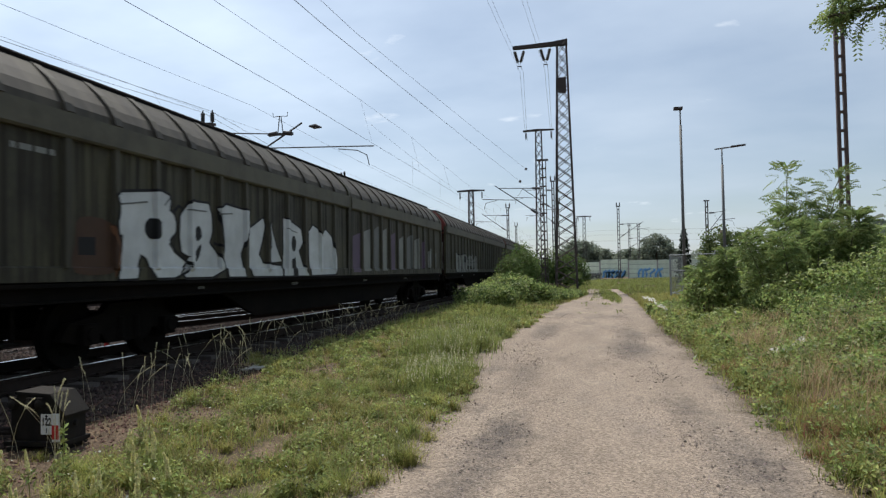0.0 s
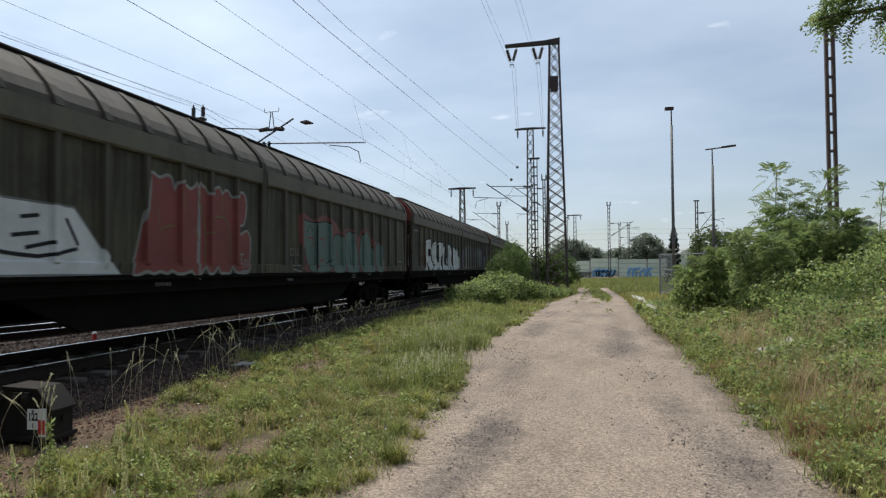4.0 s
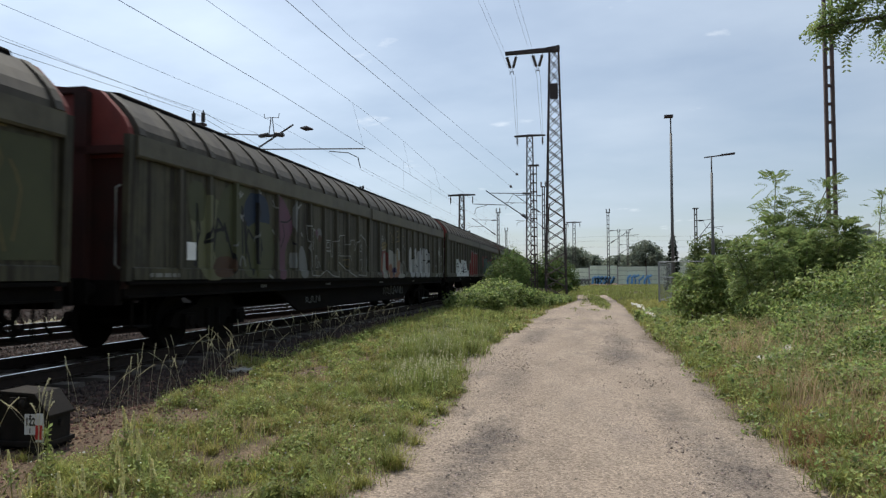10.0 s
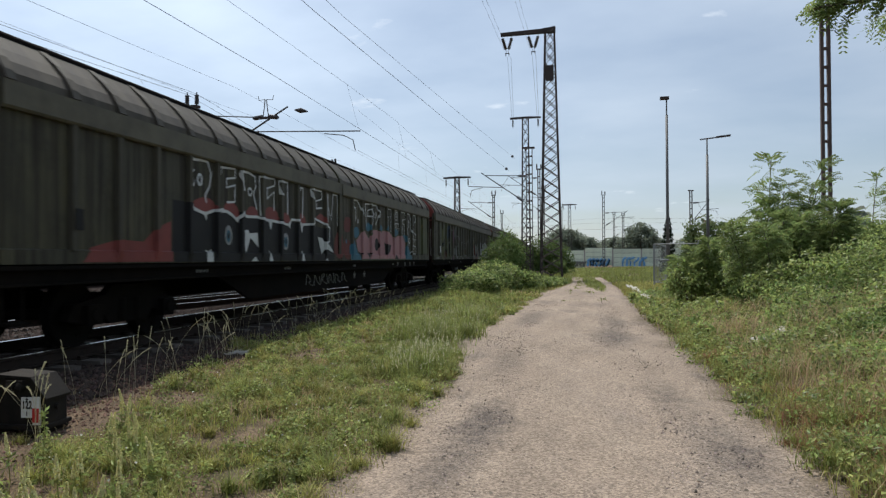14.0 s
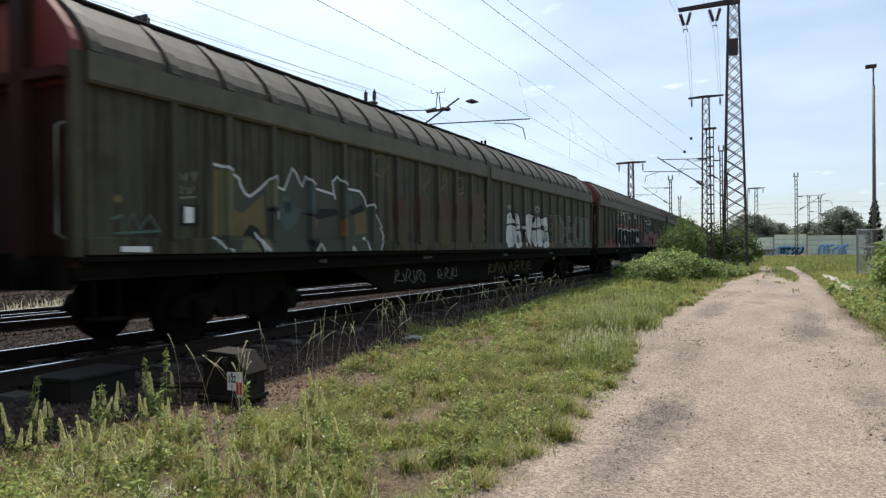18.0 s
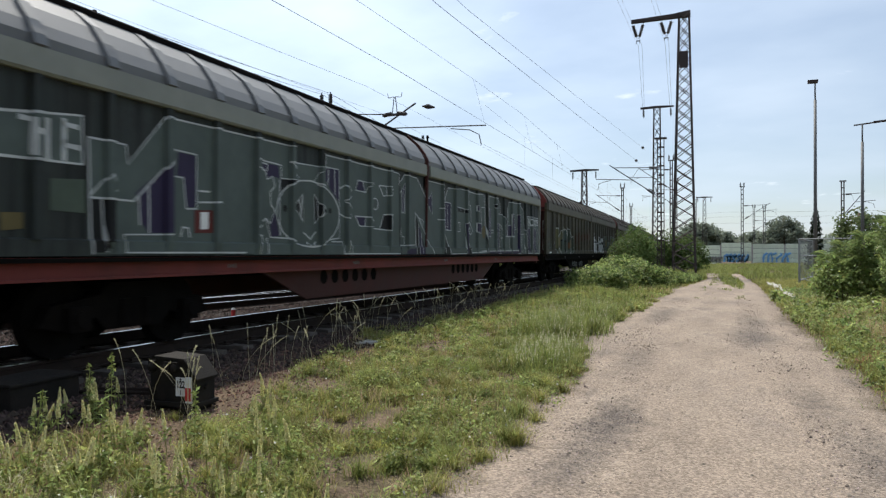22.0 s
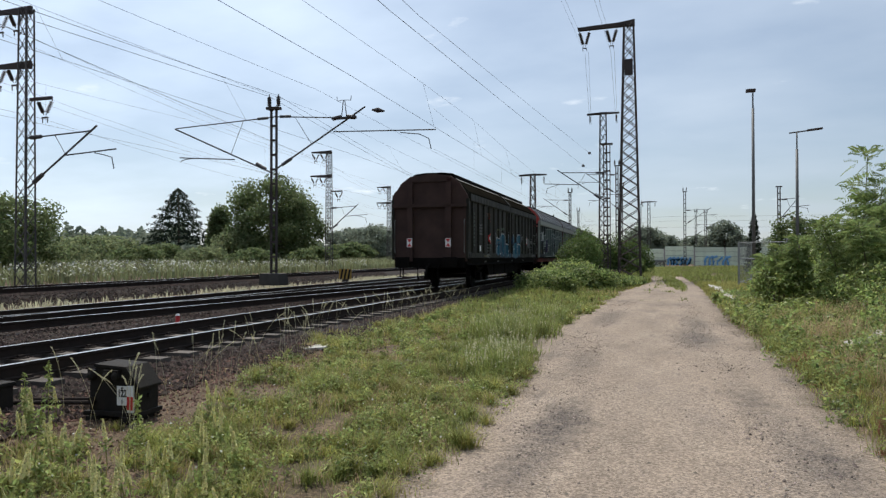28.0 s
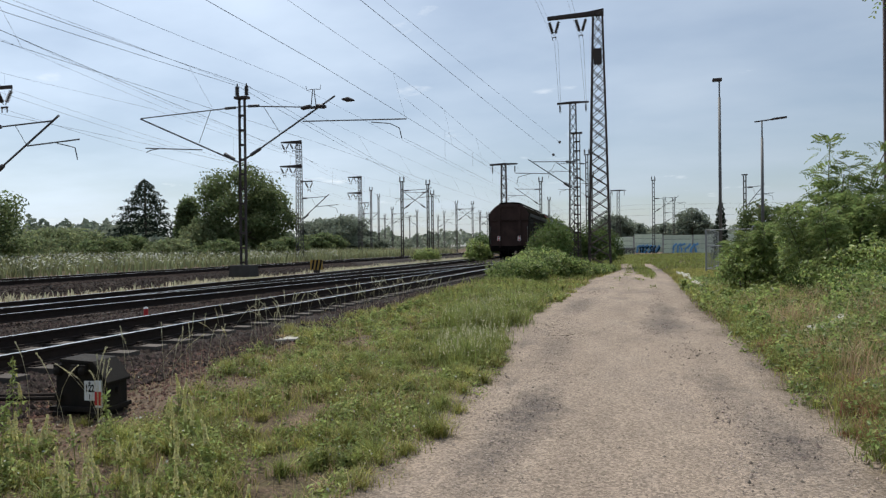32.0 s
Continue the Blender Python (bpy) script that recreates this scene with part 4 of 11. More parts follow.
# receding yard masts
for az, d, el, bridge in ((21.3, 118, 4.4, 0), (20.7, 128, 3.9, 0), (18.8, 74, 5.16, 1), (16.7, 84, 4.95, -1), (16.35, 95, 4.1, 0), (14.4, 120, 3.3, 1), (19.6, 140, 2.9, 1), (17.6, 150, 2.7, -1),
                          (13.1, 135, 3.3, -1), (12.5, 160, 2.6, 1), (15.4, 165, 2.6, 0), (21.9, 150, 2.9, 0), (11.9, 180, 2.5, -1), (15.9, 190, 2.3, 1), (18.2, 200, 2.3, 0), (20.2, 185, 2.4, 1), (7.6, 88, 5.2, -1), (6.95, 120, 3.7, 0), (3.95, 76, 7.3, -1), (3.6, 92, 5.6, -1)):
    top = EYE + d * math.tan(radians(el)) - 0.3
    cat_mast(az, d, top, ((bridge, top - 0.9, 3.0),) if bridge else (), M_STEEL_GREY if d > 100 else M_STEEL_BROWN, w=0.4, base=False)
# masts beyond the wall
for az, d, el, bridge in ((-1.1, 105.5, 5.1, 1), (-1.9, 150, 3.5, 1), (-2.6, 128, 3.4, 0), (2.2, 122, 4.2, 0)):
    top = EYE + d * math.tan(radians(el)) - 0.3
    cat_mast(az, d, top, ((bridge, top - 2.6, 3.2),) if bridge else (), M_STEEL_GREY, w=0.5, base=False)
cat_mast(-7.65, 78, EYE + 78 * math.tan(radians(5.0)), ((1, 7.2, 1.6),), M_STEEL_GREY, w=0.4, base=False, posts=False)

# steel pole behind the shrubs
cat_mast(0, 0, 14.5, (), M_STEEL_RUST, pos=(7.75, 25.6), w=0.21, posts=False, base=False, channel=0.10)


def lamp_pole(az, d, top, kind):
    t = thing("flood_lamp" if kind == "flood" else "yard_lamp", "slim grey steel lamp pole" + (" with a small square floodlight head" if kind == "flood" else " with a long horizontal lamp arm"), "lamp post")
    part("pole", Geo().cyl((0, 0, 0), (0, 0, top - 1.2), 0.12, 0.09, n=10).cyl((0, 0, top - 1.25), (0, 0, top), 0.05, n=8).mesh("pole", M_POLE, True), t)
    if kind == "flood":
        part("lamp_head", Geo().box((-0.14, 0, top + 0.05), (0.62, 0.4, 0.2)).mesh("lamp_head", M_STEEL_BROWN, bevel=0.02), t)
    else:
        part("lamp_arm", Geo().cyl((-0.5, 0, top - 0.05), (1.65, 0, top + 0.16), 0.05, n=8).mesh("lamp_arm", M_STEEL_BROWN), t)
        part("lamp_head", Geo().box((1.15, 0, top + 0.13), (1.0, 0.25, 0.13), ry=-0.1).mesh("lamp_head", M_STEEL_BROWN, bevel=0.02), t)
    place(t, *polar(az, d))


lamp_pole(-5.94, 54, EYE + 54 * math.tan(radians(12.05)), "flood")
lamp_pole(-8.85, 56, EYE + 56 * math.tan(radians(8.85)), "arm")


def wire(name, pts, r, label, sag=0.0, group="overhead wires"):
    P = []
    for a, b in zip(pts[:-1], pts[1:]):
        for k in range(9):
            u = k / 8
            P.append(Vector(a).lerp(Vector(b), u) - Vector((0, 0, 4 * sag * u * (1 - u))))
    return thing(name, label, "wire", group=group, mesh=Geo().tube(P, r, 5).mesh(name, M_WIRE))


def catenary(xa, ya, za, xb, yb, zb, mess=1.6, step=7.0, r=0.005, dx=(0, 0)):
    """A contact wire and its messenger with droppers."""
    t = thing("overhead_line", "overhead contact wire hung by droppers from its messenger wire", "wire", group="overhead wires")
    a, b = Vector((xa, ya, za)), Vector((xb, yb, zb))
    n = int((b - a).length / 6)
    up = []
    for k in range(n + 1):
        u = k / n
        s = (((a + (b - a) * u).y - 26.5) / 46) % 1.0
        up.append(a.lerp(b, u) + Vector((dx[0] + (dx[1] - dx[0]) * u, 0, mess - 0.75 * 4 * s * (1 - s) * 0.55)))
    part("contact_wire", Geo().tube([a, a.lerp(b, 0.5), b], r, 5).mesh("contact_wire", M_WIRE), t)
    part("messenger_wire", Geo().tube(up, r * 0.8, 5).mesh("messenger_wire", M_WIRE), t)
    d = (b - a).length
    for k in range(1, int(d / step)):
        u = k * step / d
        i = min(int(u * n), n - 1)
        q = up[i].lerp(up[i + 1], u * n - i)
        part("dropper", Geo().cyl(a.lerp(b, u), q, 0.003, n=4, caps=False).mesh("dropper", M_WIRE), t)
    return t


catenary(-7.05, -30, 5.9, -7.15, 15, 5.9, dx=(-0.1, -0.4), r=0.0055)
catenary(-7.15, 15, 5.9, -8.2, 49, 5.9, dx=(-0.4, -0.3), r=0.0055)
catenary(-8.2, 49, 5.9, -13.0, 130, 5.9)
catenary(-8.9, 26.5, 5.9, -12.5, 130, 5.9, r=0.005)
catenary(-12.2, -30, 5.9, -12.6, 26.5, 5.9, dx=(-0.4, -0.9))
catenary(-12.6, 26.5, 5.9, -16.5, 130, 5.9, dx=(-0.9, 0))
wire("feeder_wire", [(-9.2, -4, 5.9), (-11.84, 10.64, 5.9), (-12.51, 14.27, 5.9), (-16.0, 33, 6.0)], 0.006, "bare tie wire crossing between the tracks")
catenary(-20.0, -30, 6.2, -20.6, 26.5, 6.2)
catenary(-20.6, 26.5, 6.2, -25, 130, 6.2)
# anchored line running to the bracket mast beside the path
wire("anchor_wire", [(-4.3, -30, 5.4), (-4.85, 12.0, 6.12), (-5.15, 26, 6.75), (-5.45, 49, 7.7)], 0.0055, "anchored contact wire running down to a mast")
wire("anchor_wire", [(-5.2, -30, 6.6), (-5.75, 16, 7.45), (-5.35, 30, 7.8), (-5.05, 49, 8.55)], 0.005, "anchored messenger wire running to a mast")
for x, y, z in ((-5.43, 47.2, 7.62), (-5.05, 47.5, 8.48)):
    thing("line_insulator", "dark egg-shaped insulator in an anchored wire", "insulator", mesh=Geo().cyl((x, y - 0.28, z - 0.01), (x, y, z), 0.03, 0.10, n=8).cyl((x, y, z), (x, y + 0.28, z + 0.01), 0.10, 0.03, n=8).mesh("line_insulator", M_INSUL))
# feeders on the mast heads
for x, z, s, b in ((-16.32, 8.5, 0.15, -2.9), (-15.88, 8.5, 0.15, -1.8)):
    wire("feeder_wire", [(x + b, -14, z - 0.25), (x, 26.5, z), (x - 7, 74, z - 0.1)], 0.008, "bare feeder wire on mast-head insulators", s)
for x, z in ((-13.2, 8.0),):
    wire("feeder_wire", [(x - 1.0, -30, z), (x + 0.4, 24, z), (x - 3, 130, z)], 0.005, "bare feeder wire above the second track", 0.3)
# line from the tall mast back overhead and on to the next mast
mx, my = polar(3.0, 50)
nx_, ny_ = polar(5.0, 62)
for k, ox in enumerate((-2.97, -2.73, -1.22, -0.98)):
    wire("power_line", [(mx + ox - 0.4, -45, 18.5), (mx + ox, my, 15.8)], 0.006, "high power line strung between lattice masts", 1.0)
    wire("power_line", [(mx + ox, my, 15.8), (nx_ + (-1.1 if k < 2 else 1.1) + 0.1 * (k % 2), ny_, 13.0)], 0.009, "high power line strung between lattice masts", 0.1)
# yard feeders
ax, ay = polar(48.4, 32)
bx, by = polar(26.97, 64)
cx_, cy_ = polar(22.18, 97)
for ox, oz in ((-1.33, 10.2), (-0.5, 10.2), (-1.43, 8.0), (-0.6, 8.0), (0.95, 6.6)):
    wire("feeder_wire", [(ax + ox + 8, ay - 46, oz + 0.3), (ax + ox, ay, oz + 0.35), (bx + ox, by, oz + 0.1), (cx_ + ox, cy_, oz + 0.1)], 0.005, "bare yard feeder wire between lattice masts", 0.35)
for z in (7.2, 7.9, 6.2):
    wire("feeder_wire", [(-60, 150, z), (0, 117, z), (70, 112, z)], 0.010, "far overhead wire behind the panel wall", 0.3)
# disconnector horn gear on the bracket over the train's track
t = thing("line_disconnector", "pole-mounted disconnector with small horns on the overhead bracket", "disconnector")
part("base_bar", Geo().box((0, 0, 0), (1.1, 0.12, 0.09)).mesh("base_bar", M_INSUL), t)
for s in (-1, 1):
    g = Geo().cyl((s * 0.12, 0, 0), (s * 0.03, 0, 0.75), 0.02, n=5)
    part("horn", g.tube([(s * 0.03, 0, 0.75), (s * 0.3, 0, 0.72), (s * 0.33, 0, 0.9)], 0.015, 5).mesh("horn", M_INSUL), t)
    part("insulator", Geo().cyl((s * 0.5, 0, 0), (s * 0.15, 0, 0.05), 0.09, n=8).mesh("insulator", M_INSUL), t)
t.matrix_basis = pose(-12.8, 26.5, 7.36, 0, 0, 0)
thing("line_insulator", "dark egg-shaped insulator in an anchored wire", "insulator", mesh=Geo().cyl((-11.55, 26.5, 7.62), (-11.3, 26.5, 7.59), 0.03, 0.11, n=8).cyl((-11.3, 26.5, 7.59), (-11.0, 26.5, 7.53), 0.11, 0.03, n=8).mesh("line_insulator", M_INSUL))

# ---- far wall, fence, kerb, small trackside things ----
t = thing("noise_wall", "pale green panel wall with blue graffiti", "wall", kind="structure")
g = Geo().box((0, 0, 1.42), (3.9, 0.10, 0.62))
for k in range(4):
    g.box((0, -0.06, 1.2 + 0.14 * k), (3.9, 0.03, 0.05))
PANEL = g.mesh("panel", M_WALLPANEL)
POST = Geo().box((0, 0, 1.35), (0.2, 0.22, 2.9)).mesh("post", M_CONCRETE)
for k in range(13):
    x = -11.0 + k * 4.1
    part("post", POST, t, m=pose(x - 2.05, 107.6, 0))
    for j in range(4):
        part("panel", PANEL, t, m=pose(x, 107.6, (-0.65 if k == 3 else -0.82 if k > 3 else -1.0) + 0.66 * j))
for x0, sc, mt in ((-0.3, 0.85, P_WALLBLUE), (0.0, 0.75, P_DEEPBLUE), (4.75, 0.95, P_WALLBLUE), (-2.9, 0.6, P_DULLWHITE)):
    g = Geo()
    rr = random.Random(int(x0 * 10))
    for k in range(6):
        xx = x0 + k * 0.62 * sc
        g.tube([(xx + rr.uniform(-.1, .2), 107.43, 0.35), (xx + rr.uniform(-.3, .4), 107.43, 0.9 * sc), (xx + rr.uniform(-.2, .5), 107.43, 1.4 * sc), (xx + 0.5, 107.43, 1.7 * sc)], 0.16, 5)
    part("graffiti", g.mesh("graffiti", mt), t, "pale sprayed scrawl" if mt is P_DULLWHITE else "blue sprayed scrawl")
t = thing("concrete_block_wall", "low white concrete blocks at the path's far end", "concrete block", mesh=Geo().box((-5.5, 101, 0.7), (4.5, 0.6, 1.4)).mesh("concrete_block_wall", M_CONCRETE, bevel=0.03))

# wire mesh fence panels
def fence_panel(x0, y0, x1, y1, h=2.1):
    t = thing("fence_panel", "wire mesh site fence panel in a tube frame", "fence", group="site fence")
    L = math.hypot(x1 - x0, y1 - y0)
    for x in (0, L):
        part("post", Geo().cyl((x, 0, -0.3), (x, 0, h), 0.03, n=8).mesh("post", M_MESHWIRE), t)
    for z in (0.15, h * 0.62, h):
        part("rail", Geo().cyl((0, 0, z), (L, 0, z), 0.022, n=6).mesh("rail", M_MESHWIRE), t)
    g = Geo()
    for k in range(int(L / 0.14)):
        g.cyl((0.14 * k, 0, 0.1), (0.14 * k, 0, h), 0.0035, n=3, caps=False)
    part("wire_mesh", g.mesh("wire_mesh", M_MESHWIRE), t)
    t.matrix_basis = pose(x0, y0, float(ground_z(x0, y0)) + 0.1, 0, 0, math.degrees(math.atan2(y1 - y0, x1 - x0)))


fence_panel(3.2, 37.5, 5.2, 36.7)
fence_panel(5.25, 36.7, 7.3, 35.6)
fence_panel(3.25, 37.6, 4.4, 43.5)
# concrete kerb pieces lying at the path's edge
for x, y, rz, ln in ((2.02, 27.2, -1, 2.6), (2.12, 30.2, 2, 2.8), (2.02, 33.4, -2, 2.9), (1.98, 36.8, 1, 2.8)):
    t = thing("kerb_stone", "pale concrete kerb piece lying beside the path", "kerb", group="kerb pieces", mesh=Geo().box((0, 0, 0.06), (0.30, ln, 0.26)).mesh("kerb_stone", M_CONCRETE, bevel=0.025))
    t.matrix_basis = pose(x, y, float(ground_z(x, y)), 0.6, 3, rz)
t = thing("concrete_slab", "small flat concrete slab on the soil by the track", "slab", mesh=Geo().box((0, 0, 0), (0.62, 0.42, 0.06)).mesh("concrete_slab", M_CONCRETE, bevel=0.01))
t.matrix_basis = pose(-5.75, 10.55, 0.10, 1, -3, 20)
t = thing("rubble_slab", "pale broken concrete in the weeds of the bank", "rubble", mesh=Geo().box((0, 0, 0), (0.8, 0.6, 0.16), taper=0.8).box((0.5, 0.3, 0), (0.4, 0.3, 0.18), rz=0.6).mesh("rubble_slab", M_CONCRETE, bevel=0.03))
t.matrix_basis = pose(3.0, 12.5, float(ground_z(3.0, 12.5)) + 0.06, 8, -6, 30)
# striped hazard marker
t = thing("hazard_marker", "small yellow and black striped warning board between the tracks", "marker")
part("board", Geo().box((0, 0, 0.55), (1.0, 0.05, 0.75)).mesh("board", P_SIGNYELLOW), t)
for k in range(3):
    part("stripe", Geo().prism(((-0.42 + 0.3 * k, 0.18), (-0.27 + 0.3 * k, 0.18), (-0.12 + 0.3 * k, 0.92), (-0.27 + 0.3 * k, 0.92)), -0.035, -0.027).mesh("stripe", P_BLACK), t)
part("stand", Geo().box((0, 0.05, 0.1), (0.5, 0.08, 0.35)).mesh("stand", M_STEEL_BROWN), t)
t.matrix_basis = pose(-16.6, 34.5, 0.30) @ Matrix.Scale(0.72, 4)
t = thing("marker_peg", "short white-topped red peg between the tracks", "peg")
part("peg", Geo().cyl((0, 0, 0), (0, 0, 0.16), 0.045, n=10).mesh("peg", P_SIGNRED), t)
part("cap", Geo().cyl((0, 0, 0.16), (0, 0, 0.2), 0.05, 0.03, n=10).mesh("cap", P_SIGNWHITE), t)
t.matrix_basis = pose(-10.1, 12.75, 0.2)


# ---- point machine ----
def text_mesh(body, size=1.0, offset=0.0, outline=0.0, resolution=4):
    cu = bpy.data.curves.new("lettering", "FONT")
    cu.body, cu.size, cu.offset, cu.resolution_u = body, size, offset, resolution
    if outline:
        cu.fill_mode, cu.bevel_depth, cu.bevel_resolution = "NONE", outline, 0
    ob = new("lettering", cu)
    bpy.context.view_layer.update()
    me = bpy.data.meshes.new_from_object(ob.evaluated_get(bpy.context.evaluated_depsgraph_get()))
    bpy.data.objects.remove(ob)
    return me


def point_machine():
    t = thing("point_machine", "tarred cast-iron point machine with a numbered white plate", "point machine")
    prof = ((-0.35, 0.0), (0.35, 0.0), (0.37, 0.05), (0.37, 0.34), (0.19, 0.53), (-0.25, 0.55), (-0.35, 0.47))
    part("housing", Geo().prism(prof, -0.20, 0.21).mesh("housing", M_MACHINE, bevel=0.018), t)
    part("cover", Geo().prism(((-0.27, 0.545), (0.18, 0.525), (0.395, 0.30), (0.405, 0.33), (0.20, 0.56), (-0.27, 0.582)), -0.225, 0.235).mesh("cover", M_MACHINE, bevel=0.008), t, "chamfered lid of the point machine")
    for x in (-0.29, -0.06, 0.07):
        part("cover_lug", Geo().cyl((x, -0.19, 0.45), (x, -0.27, 0.45), 0.06, 0.05, n=12).cyl((x, -0.27, 0.45), (x, -0.29, 0.45), 0.05, 0.02, n=12).box((x, -0.225, 0.49), (0.09, 0.07, 0.06)).mesh("cover_lug", M_MACHINE, bevel=0.006), t)
    part("side_cap", Geo().cyl((-0.29, -0.19, 0.17), (-0.29, -0.25, 0.17), 0.045, n=12).mesh("side_cap", M_MACHINE), t)
    part("side_bolt", Geo().cyl((0.36, 0.0, 0.22), (0.41, 0.0, 0.22), 0.035, n=8).mesh("side_bolt", M_MACHINE), t)
    part("flange", Geo().box((0, 0, 0.03), (0.80, 0.52, 0.05)).mesh("flange", M_MACHINE, bevel=0.008), t)
    p = part("number_plate", Geo().box((0.15, -0.212, 0.235), (0.155, 0.012, 0.215)).mesh("number_plate", P_SIGNWHITE), t, "white enamel plate numbered 122")
    me = text_mesh("122", 0.098, 0.004)
    me.materials.append(P_BLACK)
    part("number", me, p, m=pose(0.085, -0.220, 0.225, 90, 0, 0) @ Matrix.Diagonal((0.9, 1.15, 1, 1)))
    part("arrow", Geo().box((0.15, -0.2205, 0.322), (0.010, 0.004, 0.032)).box((0.15, -0.2205, 0.322), (0.036, 0.004, 0.010)).box((0.15, -0.2205, 0.170), (0.010, 0.004, 0.05)).mesh("arrow", P_BLACK), p)
    s = part("stripe_plate", Geo().box((0.275, -0.217, 0.16), (0.092, 0.02, 0.38)).mesh("stripe_plate", P_SIGNWHITE), t, "white and red marker strip")
    part("red_band", Geo().box((0.275, -0.230, 0.155), (0.092, 0.004, 0.15)).mesh("red_band", P_SIGNRED), s)
    for x in (-0.25, 0.25):
        part("foot", Geo().box((x, 0, -0.06), (0.14, 0.62, 0.14)).mesh("foot", M_MACHINE, bevel=0.01), t)
    for y in (-0.1, 0.12):
        part("drive_rod", Geo().cyl((-0.34, y, 0.12), (-1.75, y, 0.06), 0.025, n=8).mesh("drive_rod", M_RAIL), t)
    t.matrix_basis = pose(-5.035, 5.57, 0.12, 0, 0, 4) @ Matrix.Diagonal((0.74, 0.74, 0.84, 1))


point_machine()
t = thing("cable_box", "low dark steel cable box beside the rails", "box", mesh=Geo().box((0, 0, 0.12), (0.5, 0.8, 0.3)).box((0, 0, 0.29), (0.54, 0.84, 0.04)).mesh("cable_box", M_MACHINE, bevel=0.015))
t.matrix_basis = pose(-6.35, 4.9, 0.10, 0, 0, 4)

# ---- the train ----
HALF_W = 1.40                       # panel plane from the centre line
RIB_D, RIB_W = 0.07, 0.13
Z_SILL, Z_RAIL = 1.20, 1.35
# eave band from and to, and the roof's profile
SHAPE = {"olive": (2.97, 3.29, ((1.46, 3.29), (1.425, 3.40), (1.34, 3.55), (1.19, 3.72), (0.96, 3.95), (0.58, 4.06))),
         "dark": (3.20, 3.46, ((1.45, 3.46), (1.42, 3.54), (1.01, 3.96), (0.93, 4.015), (0.58, 4.17)))}
SHAPE["grey"] = (3.03, 3.30, ((1.47, 3.31), (1.44, 3.42), (1.36, 3.57), (1.20, 3.78), (0.91, 4.03), (0.58, 4.12)))


def wall_marks(half, n, flip=False):
    """Rib positions along one sliding wall of that length; the bay at the wagon's end is wider."""
    if n < 12:
        return [half * (k + 0.5) / n for k in range(n)]
    marks = [1.19 + 0.93 * k for k in range(11)]
    return [half - y for y in marks] if flip else marks


def sliding_wall(t, y0, y1, n, mats, side, shape, detailed=True, roof_ribs=True):
    """One sliding wall with its curved roof part: from y0 to y1 along the wagon."""
    body, trim, roof = mats
    z_band, z_eave, curve = shape
    L = y1 - y0
    g = Geo()
    prof = [(HALF_W, Z_SILL), (HALF_W, z_band + 0.05), (1.43, z_eave)] + list(curve[1:]) + [(0.58, curve[-1][1] - 0.06)]
    inner = [(x - 0.06, z - (0.05 if z > 3.3 else 0)) for x, z in reversed(prof)]
    poly = [(side * x, z) for x, z in prof + inner]
    g.prism(poly, y0 + 0.02, y1 - 0.02)
    w = part("sliding_wall", g.mesh("sliding_wall", [body, roof, M_SHEET]), t)
    for p in w.data.polygons:
        if p.center.z > z_eave:
            p.material_index = 1 if roof_ribs or abs(p.center.z - 3.99) > 0.02 else 2
    part("eave_band", Geo().prism([(side * x, z) for x, z in ((1.40, z_band), (1.465, z_band), (1.49, z_band + 0.03), (1.485, z_eave), (1.41, z_eave + 0.02))], y0, y1).mesh("eave_band", trim), w)
    part("bottom_rail", Geo().prism([(side * x, z) for x, z in ((1.38, Z_SILL - 0.02), (1.435, Z_SILL - 0.02), (1.435, Z_RAIL), (1.40, Z_RAIL + 0.02))], y0 + 0.01, y1 - 0.01).mesh("bottom_rail", body), w)
    rib = Geo().prism([(-RIB_W / 2, 0), (-RIB_W / 2 + 0.02, RIB_D), (RIB_W / 2 - 0.02, RIB_D), (RIB_W / 2, 0)], Z_RAIL, z_band, "z")
    rib.v = [(side * (HALF_W - 0.004 + p[1]), p[0], p[2]) for p in rib.v]
    rib = rib.mesh("wall_rib", M_OLIVE_RIB if body is M_OLIVE else body)
    pts = list(curve[:-1])
    rr = Geo()
    out = []
    for i, (x, z) in enumerate(pts):
        a = pts[max(i - 1, 0)]; b = pts[min(i + 1, len(pts) - 1)]
        nx, nz = b[1] - a[1], -(b[0] - a[0])
        q = (math.hypot(nx, nz) or 1) / (0.036 if i < len(pts) - 1 else 0.008)
        out.append((x + nx / q, z + nz / q))
    rr.prism([(side * x, z) for x, z in [(x - 0.01, z - 0.01) for x, z in pts] + out[::-1]], -0.075, 0.075)
    rr = rr.mesh("roof_rib", roof)
    for y in wall_marks(L, n, y0 > 0):
        part("wall_rib", rib, w, m=pose(0, y0 + y, 0))
        if detailed and roof_ribs:
            part("roof_rib", rr, w, m=pose(0, y0 + y, 0))
    if detailed and roof_ribs:
        part("roof_rib", rr, w, m=pose(0, y1 - 0.10 if y0 > 0 else y0 + 0.10, 0))
    return w


